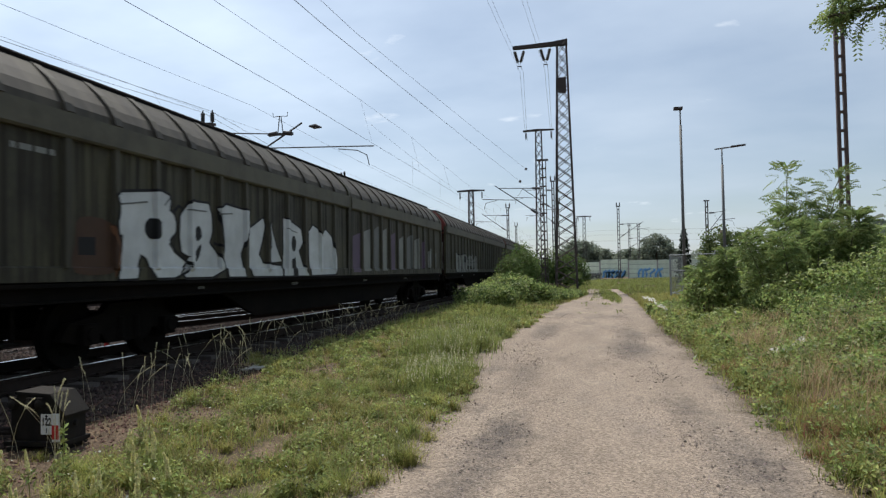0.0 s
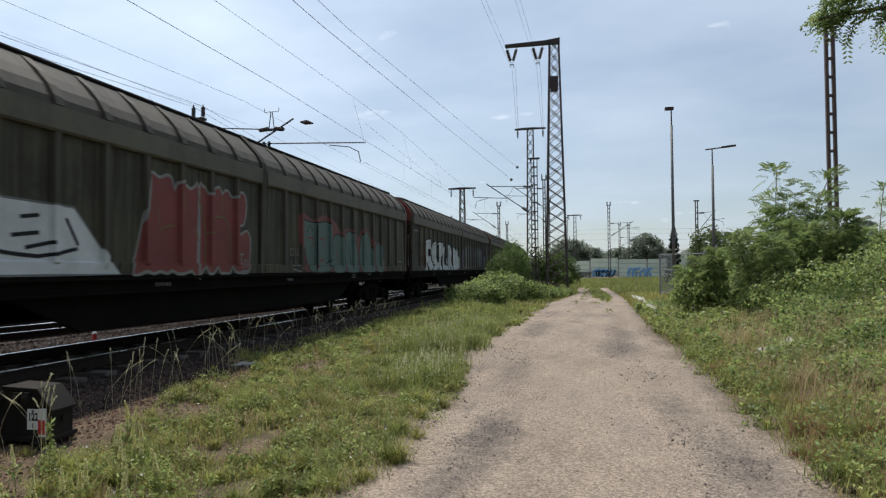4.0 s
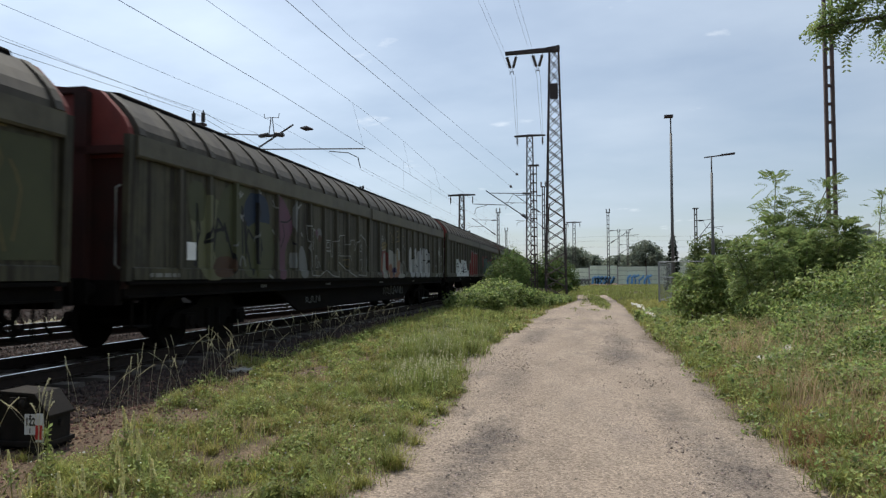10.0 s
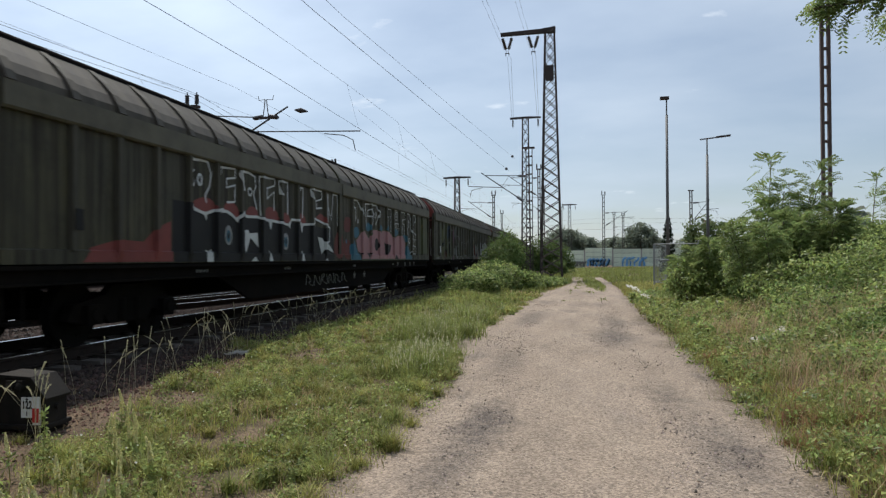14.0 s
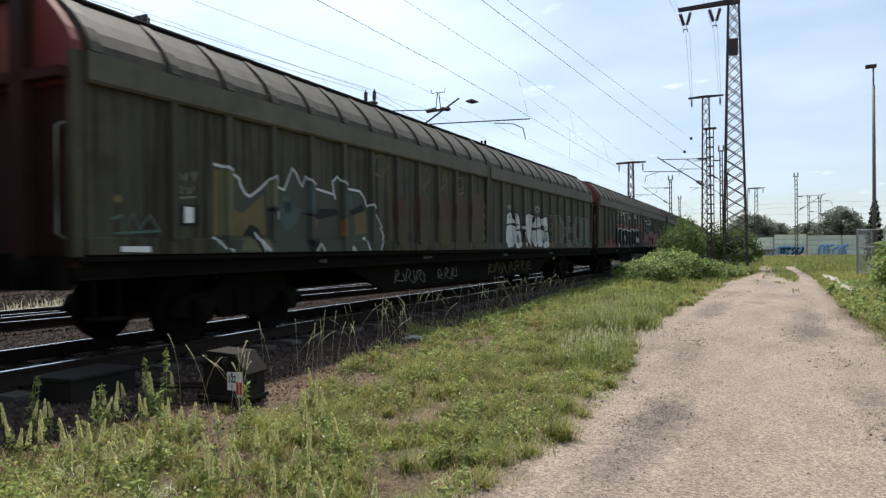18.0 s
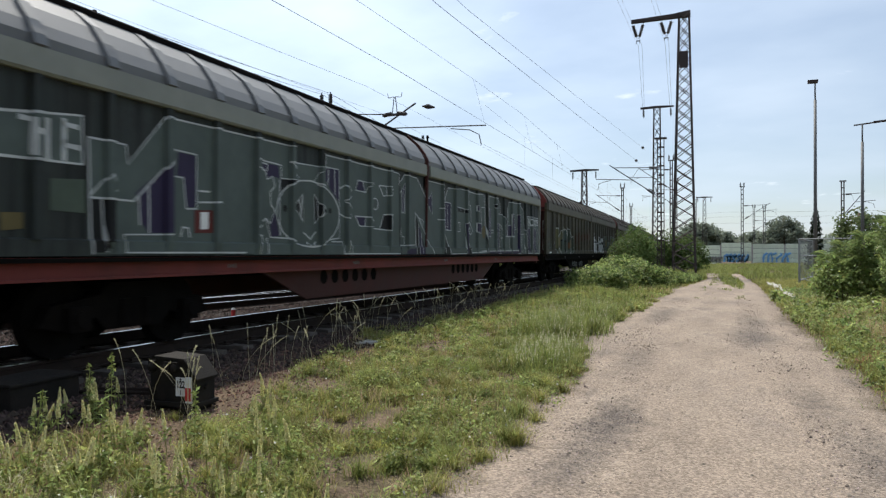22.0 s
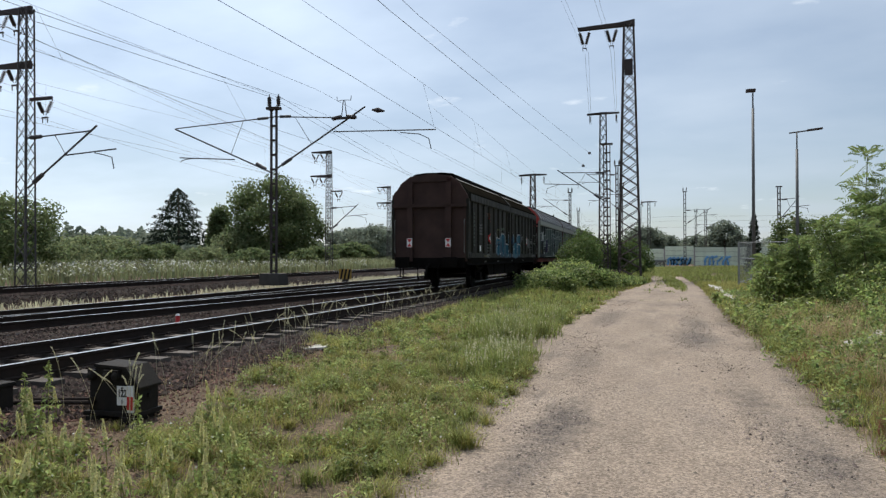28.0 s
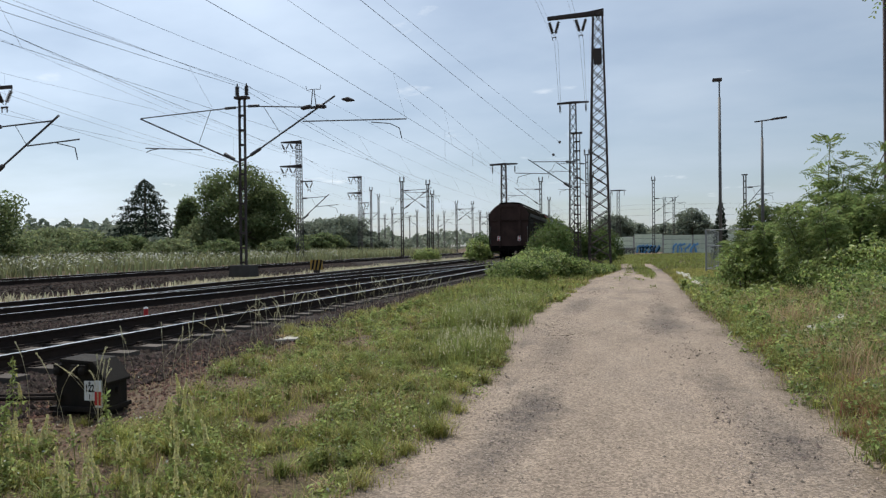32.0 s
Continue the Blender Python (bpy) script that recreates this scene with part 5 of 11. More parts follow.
def conform(me, marks, stretch=1.0):
    """Lay a flat painting in the (y, z) plane over the ribs and the bottom rail of a wagon's side."""
    bm = bmesh.new()
    bm.from_mesh(me)
    for v in bm.verts:
        v.co.y *= stretch
    ys = [v.co.y for v in bm.verts]
    lo, hi = min(ys), max(ys)
    o, i = RIB_W / 2, RIB_W / 2 - 0.02
    for c in [c for y in marks for c in (y - o, y - i, y + i, y + o) if lo < c < hi]:
        bmesh.ops.bisect_plane(bm, geom=bm.verts[:] + bm.edges[:] + bm.faces[:], plane_co=(0, c, 0), plane_no=(0, 1, 0))
    zs = [v.co.z for v in bm.verts]
    for c in (Z_RAIL, Z_RAIL + 0.02):
        if min(zs) < c < max(zs):
            bmesh.ops.bisect_plane(bm, geom=bm.verts[:] + bm.edges[:] + bm.faces[:], plane_co=(0, 0, c), plane_no=(0, 0, 1))
    for v in bm.verts:
        near = min(abs(v.co.y - y) for y in marks)
        rib = RIB_D * max(0.0, min(1.0, (o - near) / 0.02))
        low = 0.036 * max(0.0, min(1.0, (Z_RAIL + 0.02 - v.co.z) / 0.02))
        v.co.x += HALF_W + 0.006 + max(rib * (1.0 if v.co.z > Z_RAIL - 0.001 else 0.0), low)
    out = bpy.data.meshes.new("graffiti")
    bm.to_mesh(out)
    bm.free()
    return out


def spray(wagon, me, mat, label="", parent=None, name="graffiti", stuff=False):
    out = conform(me, wagon["marks"], wagon["stretch"])
    out.materials.clear()
    out.materials.append(mat)
    ob = part(name, out, parent or wagon, label)
    if stuff:
        ob["kind"] = "stuff"
    return ob


def lettering(wagon, body, y0, y1, z0, z1, mat, offset=0.0, outline=0.0, layer=0.0, label=""):
    me = text_mesh(body, 1.0, offset, outline, 3)
    co = np.empty(len(me.vertices) * 3)
    me.vertices.foreach_get("co", co)
    co = co.reshape(-1, 3)
    a, b = co.min(0), co.max(0)
    q = np.stack([layer + 0.0 * co[:, 0], y0 + (co[:, 0] - a[0]) / (b[0] - a[0]) * (y1 - y0), z0 + (co[:, 1] - a[1]) / (b[1] - a[1]) * (z1 - z0)], 1)
    me.vertices.foreach_set("co", q.ravel())
    return spray(wagon, me, mat, label, name="graffiti_word", stuff=True)


def outline_poly(poly, w):
    """A closed band of width w along the edge of a polygon in (y, z)."""
    n = len(poly)
    V, F = [], []
    for i in range(n):
        p, a, b = Vector(poly[i]), Vector(poly[i - 1]), Vector(poly[(i + 1) % n])
        d0, d1 = (p - a).normalized(), (b - p).normalized()
        q = Vector((-d0.y - d1.y, d0.x + d1.x))
        k = max(0.5, q.length / 2)
        q = q.normalized() * w / 2 / k
        V += [p + q, p - q]
    for i in range(n):
        j = (i + 1) % n
        F.append((2 * i, 2 * j, 2 * j + 1, 2 * i + 1))
    return V, F


def flat(V, F, layer=0.0):
    me = bpy.data.meshes.new("graffiti")
    me.from_pydata([(layer, p[0], p[1]) for p in V], [], F)
    return me


def rounded(cx, cz, w, h, lean, r, rng, n=18):
    """A rounded, slightly uneven bubble outline."""
    P = []
    for k in range(n):
        a = 2 * math.pi * k / n
        ca, sa = math.cos(a), math.sin(a)
        p = 0.42 + r
        x = math.copysign(abs(ca) ** p, ca) * w / 2
        z = math.copysign(abs(sa) ** p, sa) * h / 2
        P.append((cx + x * (1 + rng.uniform(-.09, .09)) + lean * z, cz + z * (1 + rng.uniform(-.05, .05))))
    return P


def letter(wagon, P, fill, edge, line, marks_in, inner):
    """One painted letter: its filled shape, its outline band and its inner shapes."""
    q = spray(wagon, flat(P, [tuple(range(len(P)))], 0.0), fill, name="graffiti_letter")
    spray(wagon, flat(*outline_poly(P, line), 0.003), edge, parent=q, name="outline")
    for C in marks_in:
        if inner:
            spray(wagon, flat(C, [tuple(range(len(C)))], 0.005), inner, parent=q, name="counter")
        if inner is not edge:
            spray(wagon, flat(*outline_poly(C, line * 0.8), 0.007), edge, parent=q, name="outline")


def angular(wagon, y0, y1, z0, z1, n, fill, edge, seed, inner=None, line=0.035):
    """A row of angular stepped letters, outlined."""
    rng = random.Random(seed)
    step = (y1 - y0) / n
    for k in range(n):
        a, b = y0 + step * k + 0.04, y0 + step * (k + 1) - 0.04
        w, h = b - a, z1 - z0
        t1, t2 = z1 - rng.uniform(0, .12) * h, z1 - rng.uniform(0, .3) * h
        c1, c2 = a + w * rng.uniform(.12, .25), b - w * rng.uniform(.15, .3)
        form = rng.randrange(4)
        if form == 0:
            P = [(a, z0), (b, z0), (b, z0 + h * .3), (b - w * .08, z0 + h * .34), (b - w * .08, t2 - .1), (c2, t2), (c1, t1), (a, t1 - h * .12), (a, z0 + h * .4)]
        elif form == 1:
            P = [(a, z0), (a + w * .3, z0), (a + w * .62, z0 + h * .42), (a + w * .62, z0), (b, z0), (b, t1), (b - w * .32, t1), (a + w * .36, z0 + h * .62), (a + w * .36, t2), (a, t2)]
        elif form == 2:
            P = [(a, z0), (b, z0), (b, z0 + h * .28), (b - w * .3, z0 + h * .28), (b - w * .3, z0 + h * .42), (b - w * .06, z0 + h * .42), (b - w * .06, z0 + h * .64), (b, z0 + h * .7), (b, t2), (a, t1), (a, z0 + h * .55), (a + w * .08, z0 + h * .5)]
        else:
            P = [(a, z0), (a + w * .34, z0), (a + w * .34, z0 + h * .3), (a + w * .6, z0 + h * .3), (a + w * .66, z0), (b, z0), (b - w * .05, z0 + h * .55), (b, z0 + h * .62), (b - w * .1, t2), (c1, t1), (a, t1 - h * .15)]
        m1, m2 = a + w * rng.uniform(.34, .40), a + w * rng.uniform(.56, .68)
        zz = z0 + h * rng.uniform(.46, .56)
        Q = [(m1, zz), (m2, zz), (m2, zz + h * rng.uniform(.16, .28)), (m1, zz + h * rng.uniform(.16, .28))]
        R = [(a + w * .06, z0 + 0.02), (a + w * .2, z0 + 0.02), (a + w * .2, z0 + h * .34), (a + w * .06, z0 + h * .34)]
        letter(wagon, P, fill, edge, line, [Q, R] if inner else [Q], inner)


def scrawl(wagon, y0, y1, z0, z1, mat, seed, strokes=6, w=0.035):
    """Thin unreadable tag strokes."""
    rng = random.Random(seed)
    V, F = [], []
    for k in range(strokes):
        cy = y0 + (y1 - y0) * (k + 0.5) / strokes
        P = [(cy + rng.uniform(-.6, .6) * (y1 - y0) / strokes, rng.uniform(z0, z1)) for _ in range(5)]
        for a, b in zip(P[:-1], P[1:]):
            a, b = Vector(a), Vector(b)
            d = (b - a).normalized()
            q = Vector((-d.y, d.x)) * w / 2
            o = len(V)
            V += [a + q, b + q, b - q, a - q]
            F.append((o, o + 1, o + 2, o + 3))
    spray(wagon, flat(V, F, 0.002), mat, name="tag", stuff=True)


def bars(wagon, y0, y1, z0, z1, rows, mat, seed=1):
    """Unreadable stencilled markings as plain bars."""
    rng = random.Random(seed)
    V, F = [], []
    h = (z1 - z0) / rows
    for k in range(rows):
        y = y0
        while y < y1 - 0.03:
            w = min(rng.uniform(0.06, 0.22), y1 - y)
            o = len(V)
            V += [(y, z0 + k * h), (y + w, z0 + k * h), (y + w, z0 + k * h + h * .6), (y, z0 + k * h + h * .6)]
            F.append((o, o + 1, o + 2, o + 3))
            y += w + 0.05
    spray(wagon, flat(V, F, 0.002), mat, name="markings", stuff=True)


def panel(wagon, P, mat, layer=0.002):
    spray(wagon, flat(P, [tuple(range(len(P)))], layer), mat)


def belly_tag(wagon, y0, y1, z0, z1, seed, mat, x=1.226, strokes=6):
    """Thin looping tag on the belly beam that cannot be read."""
    rng = random.Random(seed)
    g = Geo()
    w = (y1 - y0) / strokes
    for k in range(strokes):
        cy, h = y0 + w * (k + 0.5), z1 - z0
        P = [(cy - 0.4 * w, z0 + h * rng.uniform(0, .3)), (cy - 0.3 * w, z1 - h * rng.uniform(0, .2)), (cy + w * rng.uniform(-.1, .3), z0 + h * rng.uniform(.4, .9)), (cy + w * rng.uniform(-.3, .1), z0 + h * rng.uniform(.2, .5)), (cy + 0.42 * w, z0 + h * rng.uniform(0, .3))]
        if rng.random() < 0.4:
            P.append((cy + 0.3 * w, z1 - h * rng.uniform(0, .4)))
        g.tube([(x, p.x, p.y) for p in curve_through(P, 4, False)], 0.011, 4)
    part("tag", g.mesh("tag", mat), wagon)["kind"] = "stuff"


def curve_through(P, smooth, closed=True):
    """More points along a smooth curve through P."""
    if smooth < 2:
        return [Vector(p) for p in P]
    n, out = len(P), []
    V = [Vector(p) for p in P]
    for i in range(n if closed else n - 1):
        a, b, c, d = (V[(i + q) % n] if closed else V[min(max(i + q, 0), n - 1)] for q in (-1, 0, 1, 2))
        for k in range(smooth):
            u = k / smooth
            out.append(0.5 * (2 * b + (c - a) * u + (2 * a - 5 * b + 4 * c - d) * u * u + (3 * b - a - 3 * c + d) * u ** 3))
    return out if closed else out + [V[-1]]


def lay(wagon, V, F, layer, mat, name, label="", parent=None):
    """Paint of that shape, laid over the ribs of the wagon's side."""
    out = conform(flat(V, F, layer), wagon["marks"])
    out.materials.append(mat)
    ob = part(name, out, parent or wagon, label)
    ob["kind"] = "stuff"
    return ob


def band(P, w, closed):
    """A strip of width w along a line."""
    n, V, F = len(P), [], []
    for i in range(n):
        a, b = (P[i - 1], P[(i + 1) % n]) if closed else (P[max(i - 1, 0)], P[min(i + 1, n - 1)])
        d = (P[i] - a).normalized() + (b - P[i]).normalized()
        d = d.normalized() if d.length > 1e-6 else Vector((1, 0))
        q = Vector((-d.y, d.x)) * w / 2
        V += [P[i] + q, P[i] - q]
    F = [(2 * i, 2 * j, 2 * j + 1, 2 * i + 1) for i, j in ((i, (i + 1) % n) for i in range(n if closed else n - 1))]
    return V, F


def fill(wagon, P, mat, layer=0.0, smooth=0, edge=None, line=0.04, label=""):
    """A sprayed field, with an outline where it has one."""
    Q = curve_through(P, smooth)
    tris = tessellate_polygon([[Vector((p.x, p.y, 0)) for p in Q]])
    ob = lay(wagon, Q, [tuple(f) for f in tris], layer, mat, "graffiti_field", label)
    if edge:
        lay(wagon, *band(Q, line, True), layer + 0.003, edge, "outline", parent=ob)
    return ob


def strokes(wagon, lines, mat, width, layer=0.006, smooth=0, label=""):
    """Sprayed lines."""
    V, F = [], []
    for P in lines:
        v, f = band(curve_through(P, smooth, False), width, False)
        F += [tuple(i + len(V) for i in q) for q in f]
        V += v
    return lay(wagon, V, F, layer, mat, "graffiti_line", label)


def oval(wagon, y, z, w, h, mat, layer=0.006, edge=None, line=0.03, label=""):
    P = [(y + w / 2 * math.cos(k * math.pi / 10), max(1.19, z + h / 2 * math.sin(k * math.pi / 10))) for k in range(20)]
    return fill(wagon, P, mat, layer, 0, edge, line, label)


WHEELS = []


def wheelset(parent, y, r=0.46):
    g = Geo()
    for s in (-1, 1):
        g.cyl((s * 0.685, 0, 0), (s * 0.82, 0, 0), r, n=28)
        g.cyl((s * 0.67, 0, 0), (s * 0.70, 0, 0), r + 0.028, n=28)
        g.cyl((s * 0.82, 0, 0), (s * 0.835, 0, 0), r * 0.42, n=16, mi=1)
        for k in range(6):
            a = k * math.pi / 3
            g.box((s * 0.823, math.cos(a) * r * .62, math.sin(a) * r * .62), (0.012, 0.05, 0.11), rx=a, mi=1)
    g.cyl((-1.05, 0, 0), (1.05, 0, 0), 0.085, n=10)
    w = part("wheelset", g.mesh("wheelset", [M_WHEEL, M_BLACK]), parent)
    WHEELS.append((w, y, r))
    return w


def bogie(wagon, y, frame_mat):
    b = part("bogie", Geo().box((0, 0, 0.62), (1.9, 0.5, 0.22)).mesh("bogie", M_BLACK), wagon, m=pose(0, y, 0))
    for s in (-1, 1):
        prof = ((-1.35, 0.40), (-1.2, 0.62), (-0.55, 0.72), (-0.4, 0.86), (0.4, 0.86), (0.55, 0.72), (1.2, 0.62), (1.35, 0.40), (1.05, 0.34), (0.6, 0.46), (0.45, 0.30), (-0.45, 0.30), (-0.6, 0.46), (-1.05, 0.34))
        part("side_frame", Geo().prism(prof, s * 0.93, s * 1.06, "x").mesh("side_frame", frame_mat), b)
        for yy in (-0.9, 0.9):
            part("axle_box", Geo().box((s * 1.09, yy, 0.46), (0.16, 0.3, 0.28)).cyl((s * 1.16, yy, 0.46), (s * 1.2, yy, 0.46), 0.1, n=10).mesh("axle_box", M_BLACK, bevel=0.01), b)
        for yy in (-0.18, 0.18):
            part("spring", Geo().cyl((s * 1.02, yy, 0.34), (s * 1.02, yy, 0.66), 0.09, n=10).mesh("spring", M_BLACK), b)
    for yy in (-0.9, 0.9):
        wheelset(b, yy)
    return b


def end_profile(kind):
    right = [(1.38, 1.16), (1.42, 3.28), (1.39, 3.40), (1.10, 3.86), (0.75, 4.11), (0.0, 4.20)]
    if kind != "dark":
        right = right[:2] + [(x - 0.02, z - 0.01) for x, z in SHAPE[kind][2][1:-1]] + [(0.0, SHAPE[kind][2][-1][1] + 0.01)]
    return right + [(-x, z) for x, z in reversed(right[:-1])]


def wagon(kind, L, label, bogies=True):
    """A sliding-wall freight wagon with its rail-level centre as origin. Length L over the body."""
    mats = {"olive": (M_OLIVE, M_OLIVE_BAND, M_OLIVE_ROOF), "grey": (M_GREY, M_GREY_BAND, M_GREY_ROOF), "dark": (M_DARK, M_DARK, M_DARK_ROOF)}[kind]
    end = {"olive": M_RED, "grey": M_BRIGHTRED, "dark": M_BROWN_END}[kind]
    low = {"olive": M_DARKRED, "grey": M_DARKRED, "dark": M_BROWN_END}[kind]
    t = thing("freight_wagon", label, "freight wagon", group="freight train")
    h = L / 2
    n = 12 if bogies else 8
    t["stretch"] = L / (24.05 if bogies else 15.58)
    t["marks"] = [y0 + y for y0 in (-h + 0.12, 0.12) for y in wall_marks(h - 0.24, n, y0 > 0)]
    for side in (1, -1):
        for y0 in (-h + 0.12, 0.12):
            sliding_wall(t, y0, y0 + h - 0.24, n, mats, side, SHAPE[kind], side == 1, kind != "dark")
        part("centre_post", Geo().prism([(side * x, z) for x, z in [(1.34, 1.18), (1.43, 1.18), (1.475, 3.28)] + [(x + 0.03, z + 0.025) for x, z in SHAPE[kind][2][1:-1]] + [(x - 0.06, z - 0.06) for x, z in SHAPE[kind][2][-2::-1]]], *((-0.035, 0.035) if kind == "grey" else (-0.10, 0.10))).mesh("centre_post", M_REDFRAME if kind == "grey" else mats[0]), t)
        for s in (-1, 1):
            part("corner_post", Geo().prism([(side * x, z) for x, z in ((1.34, 1.16), (1.43, 1.16), (1.46, 3.28), (1.36, 3.28))], s * (h - 0.02) - 0.07, s * (h - 0.02) + 0.07).mesh("corner_post", mats[1] if kind == "grey" else mats[0]), t)
    ridge = {"olive": ((0.975, 3.92), (0.965, 3.99), (0.94, 4.02), (0.50, 4.085)), "grey": ((0.935, 3.99), (0.93, 4.085), (0.90, 4.11), (0.50, 4.17)),
             "dark": ((0.78, 4.11), (0.76, 4.225), (0.66, 4.255), (0.30, 4.29))}[kind]
    part("roof_ridge", Geo().prism(list(ridge) + [(-x, z) for x, z in reversed(ridge)], -h + 0.45, h - 0.45).mesh("roof_ridge", M_BLACK), t, "dark roof ridge")
    for s in (-1, 1):
        e = part("end_wall", Geo().prism([p for p in end_profile(kind) if p[1] > 3.0] + [(-1.36, 2.95), (1.36, 2.95)], s * (h - 0.10), s * (h + 0.02)).mesh("end_wall", end), t, "red upper end panel" if kind != "dark" else "brown upper end panel")
        part("end_panel", Geo().prism([(1.36, 1.05), (1.36, 2.945), (-1.36, 2.945), (-1.36, 1.05)], s * (h - 0.10), s * (h - 0.005)).mesh("end_panel", low), t)
        for x in (-0.72, 0.72):
            part("end_pillar", Geo().box((x, s * (h + 0.08), 2.48), (0.2, 0.14, 2.86)).mesh("end_pillar", low), t)
        part("end_beam", Geo().box((0, s * (h + 0.07), 3.05), (2.75, 0.16, 0.11)).mesh("end_beam", low), t)
        part("end_beam", Geo().box((0, s * (h + 0.05), 3.95), (1.5, 0.08, 0.09)).mesh("end_beam", low), t)
        part("head_stock", Geo().box((0, s * (h + 0.02), 1.0), (2.6, 0.16, 0.36)).mesh("head_stock", M_BLACK if kind != "grey" else M_DARKRED), t)
        for x in (-0.875, 0.875):
            b = part("buffer", Geo().cyl((x, s * (h + 0.05), 1.03), (x, s * (h + 0.42), 1.03), 0.12, n=14).mesh("buffer", M_BLACK), t)
            part("buffer_plate", Geo().box((x, s * (h + 0.46), 1.03), (0.5, 0.05, 0.36)).mesh("buffer_plate", M_BLACK, bevel=0.015), b)
        part("coupling", Geo().tube([(0, s * (h + 0.08), 0.95), (0, s * (h + 0.4), 0.82), (0.02, s * (h + 0.55), 0.6), (0, s * (h + 0.45), 0.45)], 0.05, 6).mesh("coupling", M_BLACK), t)
        for x in (-0.35, 0.4):
            part("brake_hose", Geo().tube([(x, s * (h + 0.06), 0.95), (x, s * (h + 0.35), 0.8), (x + 0.03, s * (h + 0.42), 0.55), (x, s * (h + 0.25), 0.42)], 0.03, 6).mesh("brake_hose", M_BLACK), t)
        for x in (-1.3, 1.3):
            part("handrail", Geo().tube([(x, s * (h + 0.02), 1.35), (x, s * (h + 0.12), 1.4), (x, s * (h + 0.12), 2.5), (x, s * (h + 0.02), 2.55)], 0.016, 6).mesh("handrail", P_DULLWHITE), t)
        for x in (-1.25, 1.25):
            part("step", Geo().box((x, s * (h - 0.5), 0.48), (0.25, 0.35, 0.03)).box((x, s * (h - 0.66), 0.75), (0.03, 0.03, 0.55)).box((x, s * (h - 0.34), 0.75), (0.03, 0.03, 0.55)).mesh("step", M_BLACK), t)
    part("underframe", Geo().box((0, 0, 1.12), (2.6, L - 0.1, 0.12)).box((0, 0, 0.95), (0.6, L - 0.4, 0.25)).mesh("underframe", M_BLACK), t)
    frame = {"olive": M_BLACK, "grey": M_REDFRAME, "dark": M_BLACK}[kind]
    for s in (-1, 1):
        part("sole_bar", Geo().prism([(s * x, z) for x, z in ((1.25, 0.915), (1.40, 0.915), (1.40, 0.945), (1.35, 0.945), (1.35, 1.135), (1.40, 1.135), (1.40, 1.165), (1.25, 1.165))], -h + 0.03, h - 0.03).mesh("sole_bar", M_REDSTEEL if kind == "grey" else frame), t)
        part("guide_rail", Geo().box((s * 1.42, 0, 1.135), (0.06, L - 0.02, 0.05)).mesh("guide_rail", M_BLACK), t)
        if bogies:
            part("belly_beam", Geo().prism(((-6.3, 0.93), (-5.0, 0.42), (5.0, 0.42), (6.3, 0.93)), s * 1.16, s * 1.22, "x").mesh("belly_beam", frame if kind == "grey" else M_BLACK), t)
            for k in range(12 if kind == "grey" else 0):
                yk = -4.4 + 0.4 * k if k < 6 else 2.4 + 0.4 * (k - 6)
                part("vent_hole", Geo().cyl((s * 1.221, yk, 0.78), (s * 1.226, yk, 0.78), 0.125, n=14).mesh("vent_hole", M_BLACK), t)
    # small stencilled marks on the frame
    rm = random.Random(int(L * 10) + len(label))
    for yy in (-h * 0.62, -h * 0.3, h * 0.12, h * 0.5):
        g = Geo()
        for k in range(rm.randrange(3, 7)):
            g.box((1.354, yy + 0.07 * k, 1.03), (0.004, 0.035, rm.uniform(0.04, 0.07)))
        m = part("markings", g.mesh("markings", P_DULLSILVER), t)
        m["kind"] = "stuff"
    # two small ventilator caps on the roof
    for y, z in (((2.0, 4.25), (2.28, 4.31)) if kind == "olive" else ((2.0, 4.38), (2.32, 4.44)) if bogies else ()):
        part("roof_knob", Geo().cyl((0.5, y, 4.05), (0.5, y, z - 0.06), 0.03, n=8).cyl((0.5, y, z - 0.08), (0.5, y, z), 0.042, 0.03, n=8).mesh("roof_knob", M_BLACK), t)
    if bogies:
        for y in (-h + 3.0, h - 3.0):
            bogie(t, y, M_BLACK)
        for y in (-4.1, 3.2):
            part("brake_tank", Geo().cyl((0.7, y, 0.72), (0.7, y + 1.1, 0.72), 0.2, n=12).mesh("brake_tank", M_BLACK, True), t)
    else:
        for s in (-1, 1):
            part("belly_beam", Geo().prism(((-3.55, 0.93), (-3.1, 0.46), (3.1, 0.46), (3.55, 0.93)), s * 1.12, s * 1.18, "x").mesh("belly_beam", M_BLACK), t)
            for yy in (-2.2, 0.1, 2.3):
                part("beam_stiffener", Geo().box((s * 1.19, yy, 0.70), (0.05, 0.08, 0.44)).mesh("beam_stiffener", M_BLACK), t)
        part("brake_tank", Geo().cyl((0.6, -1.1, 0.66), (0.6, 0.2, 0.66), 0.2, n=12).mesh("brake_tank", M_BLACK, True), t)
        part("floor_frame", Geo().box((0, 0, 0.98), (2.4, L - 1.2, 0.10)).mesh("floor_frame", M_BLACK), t)
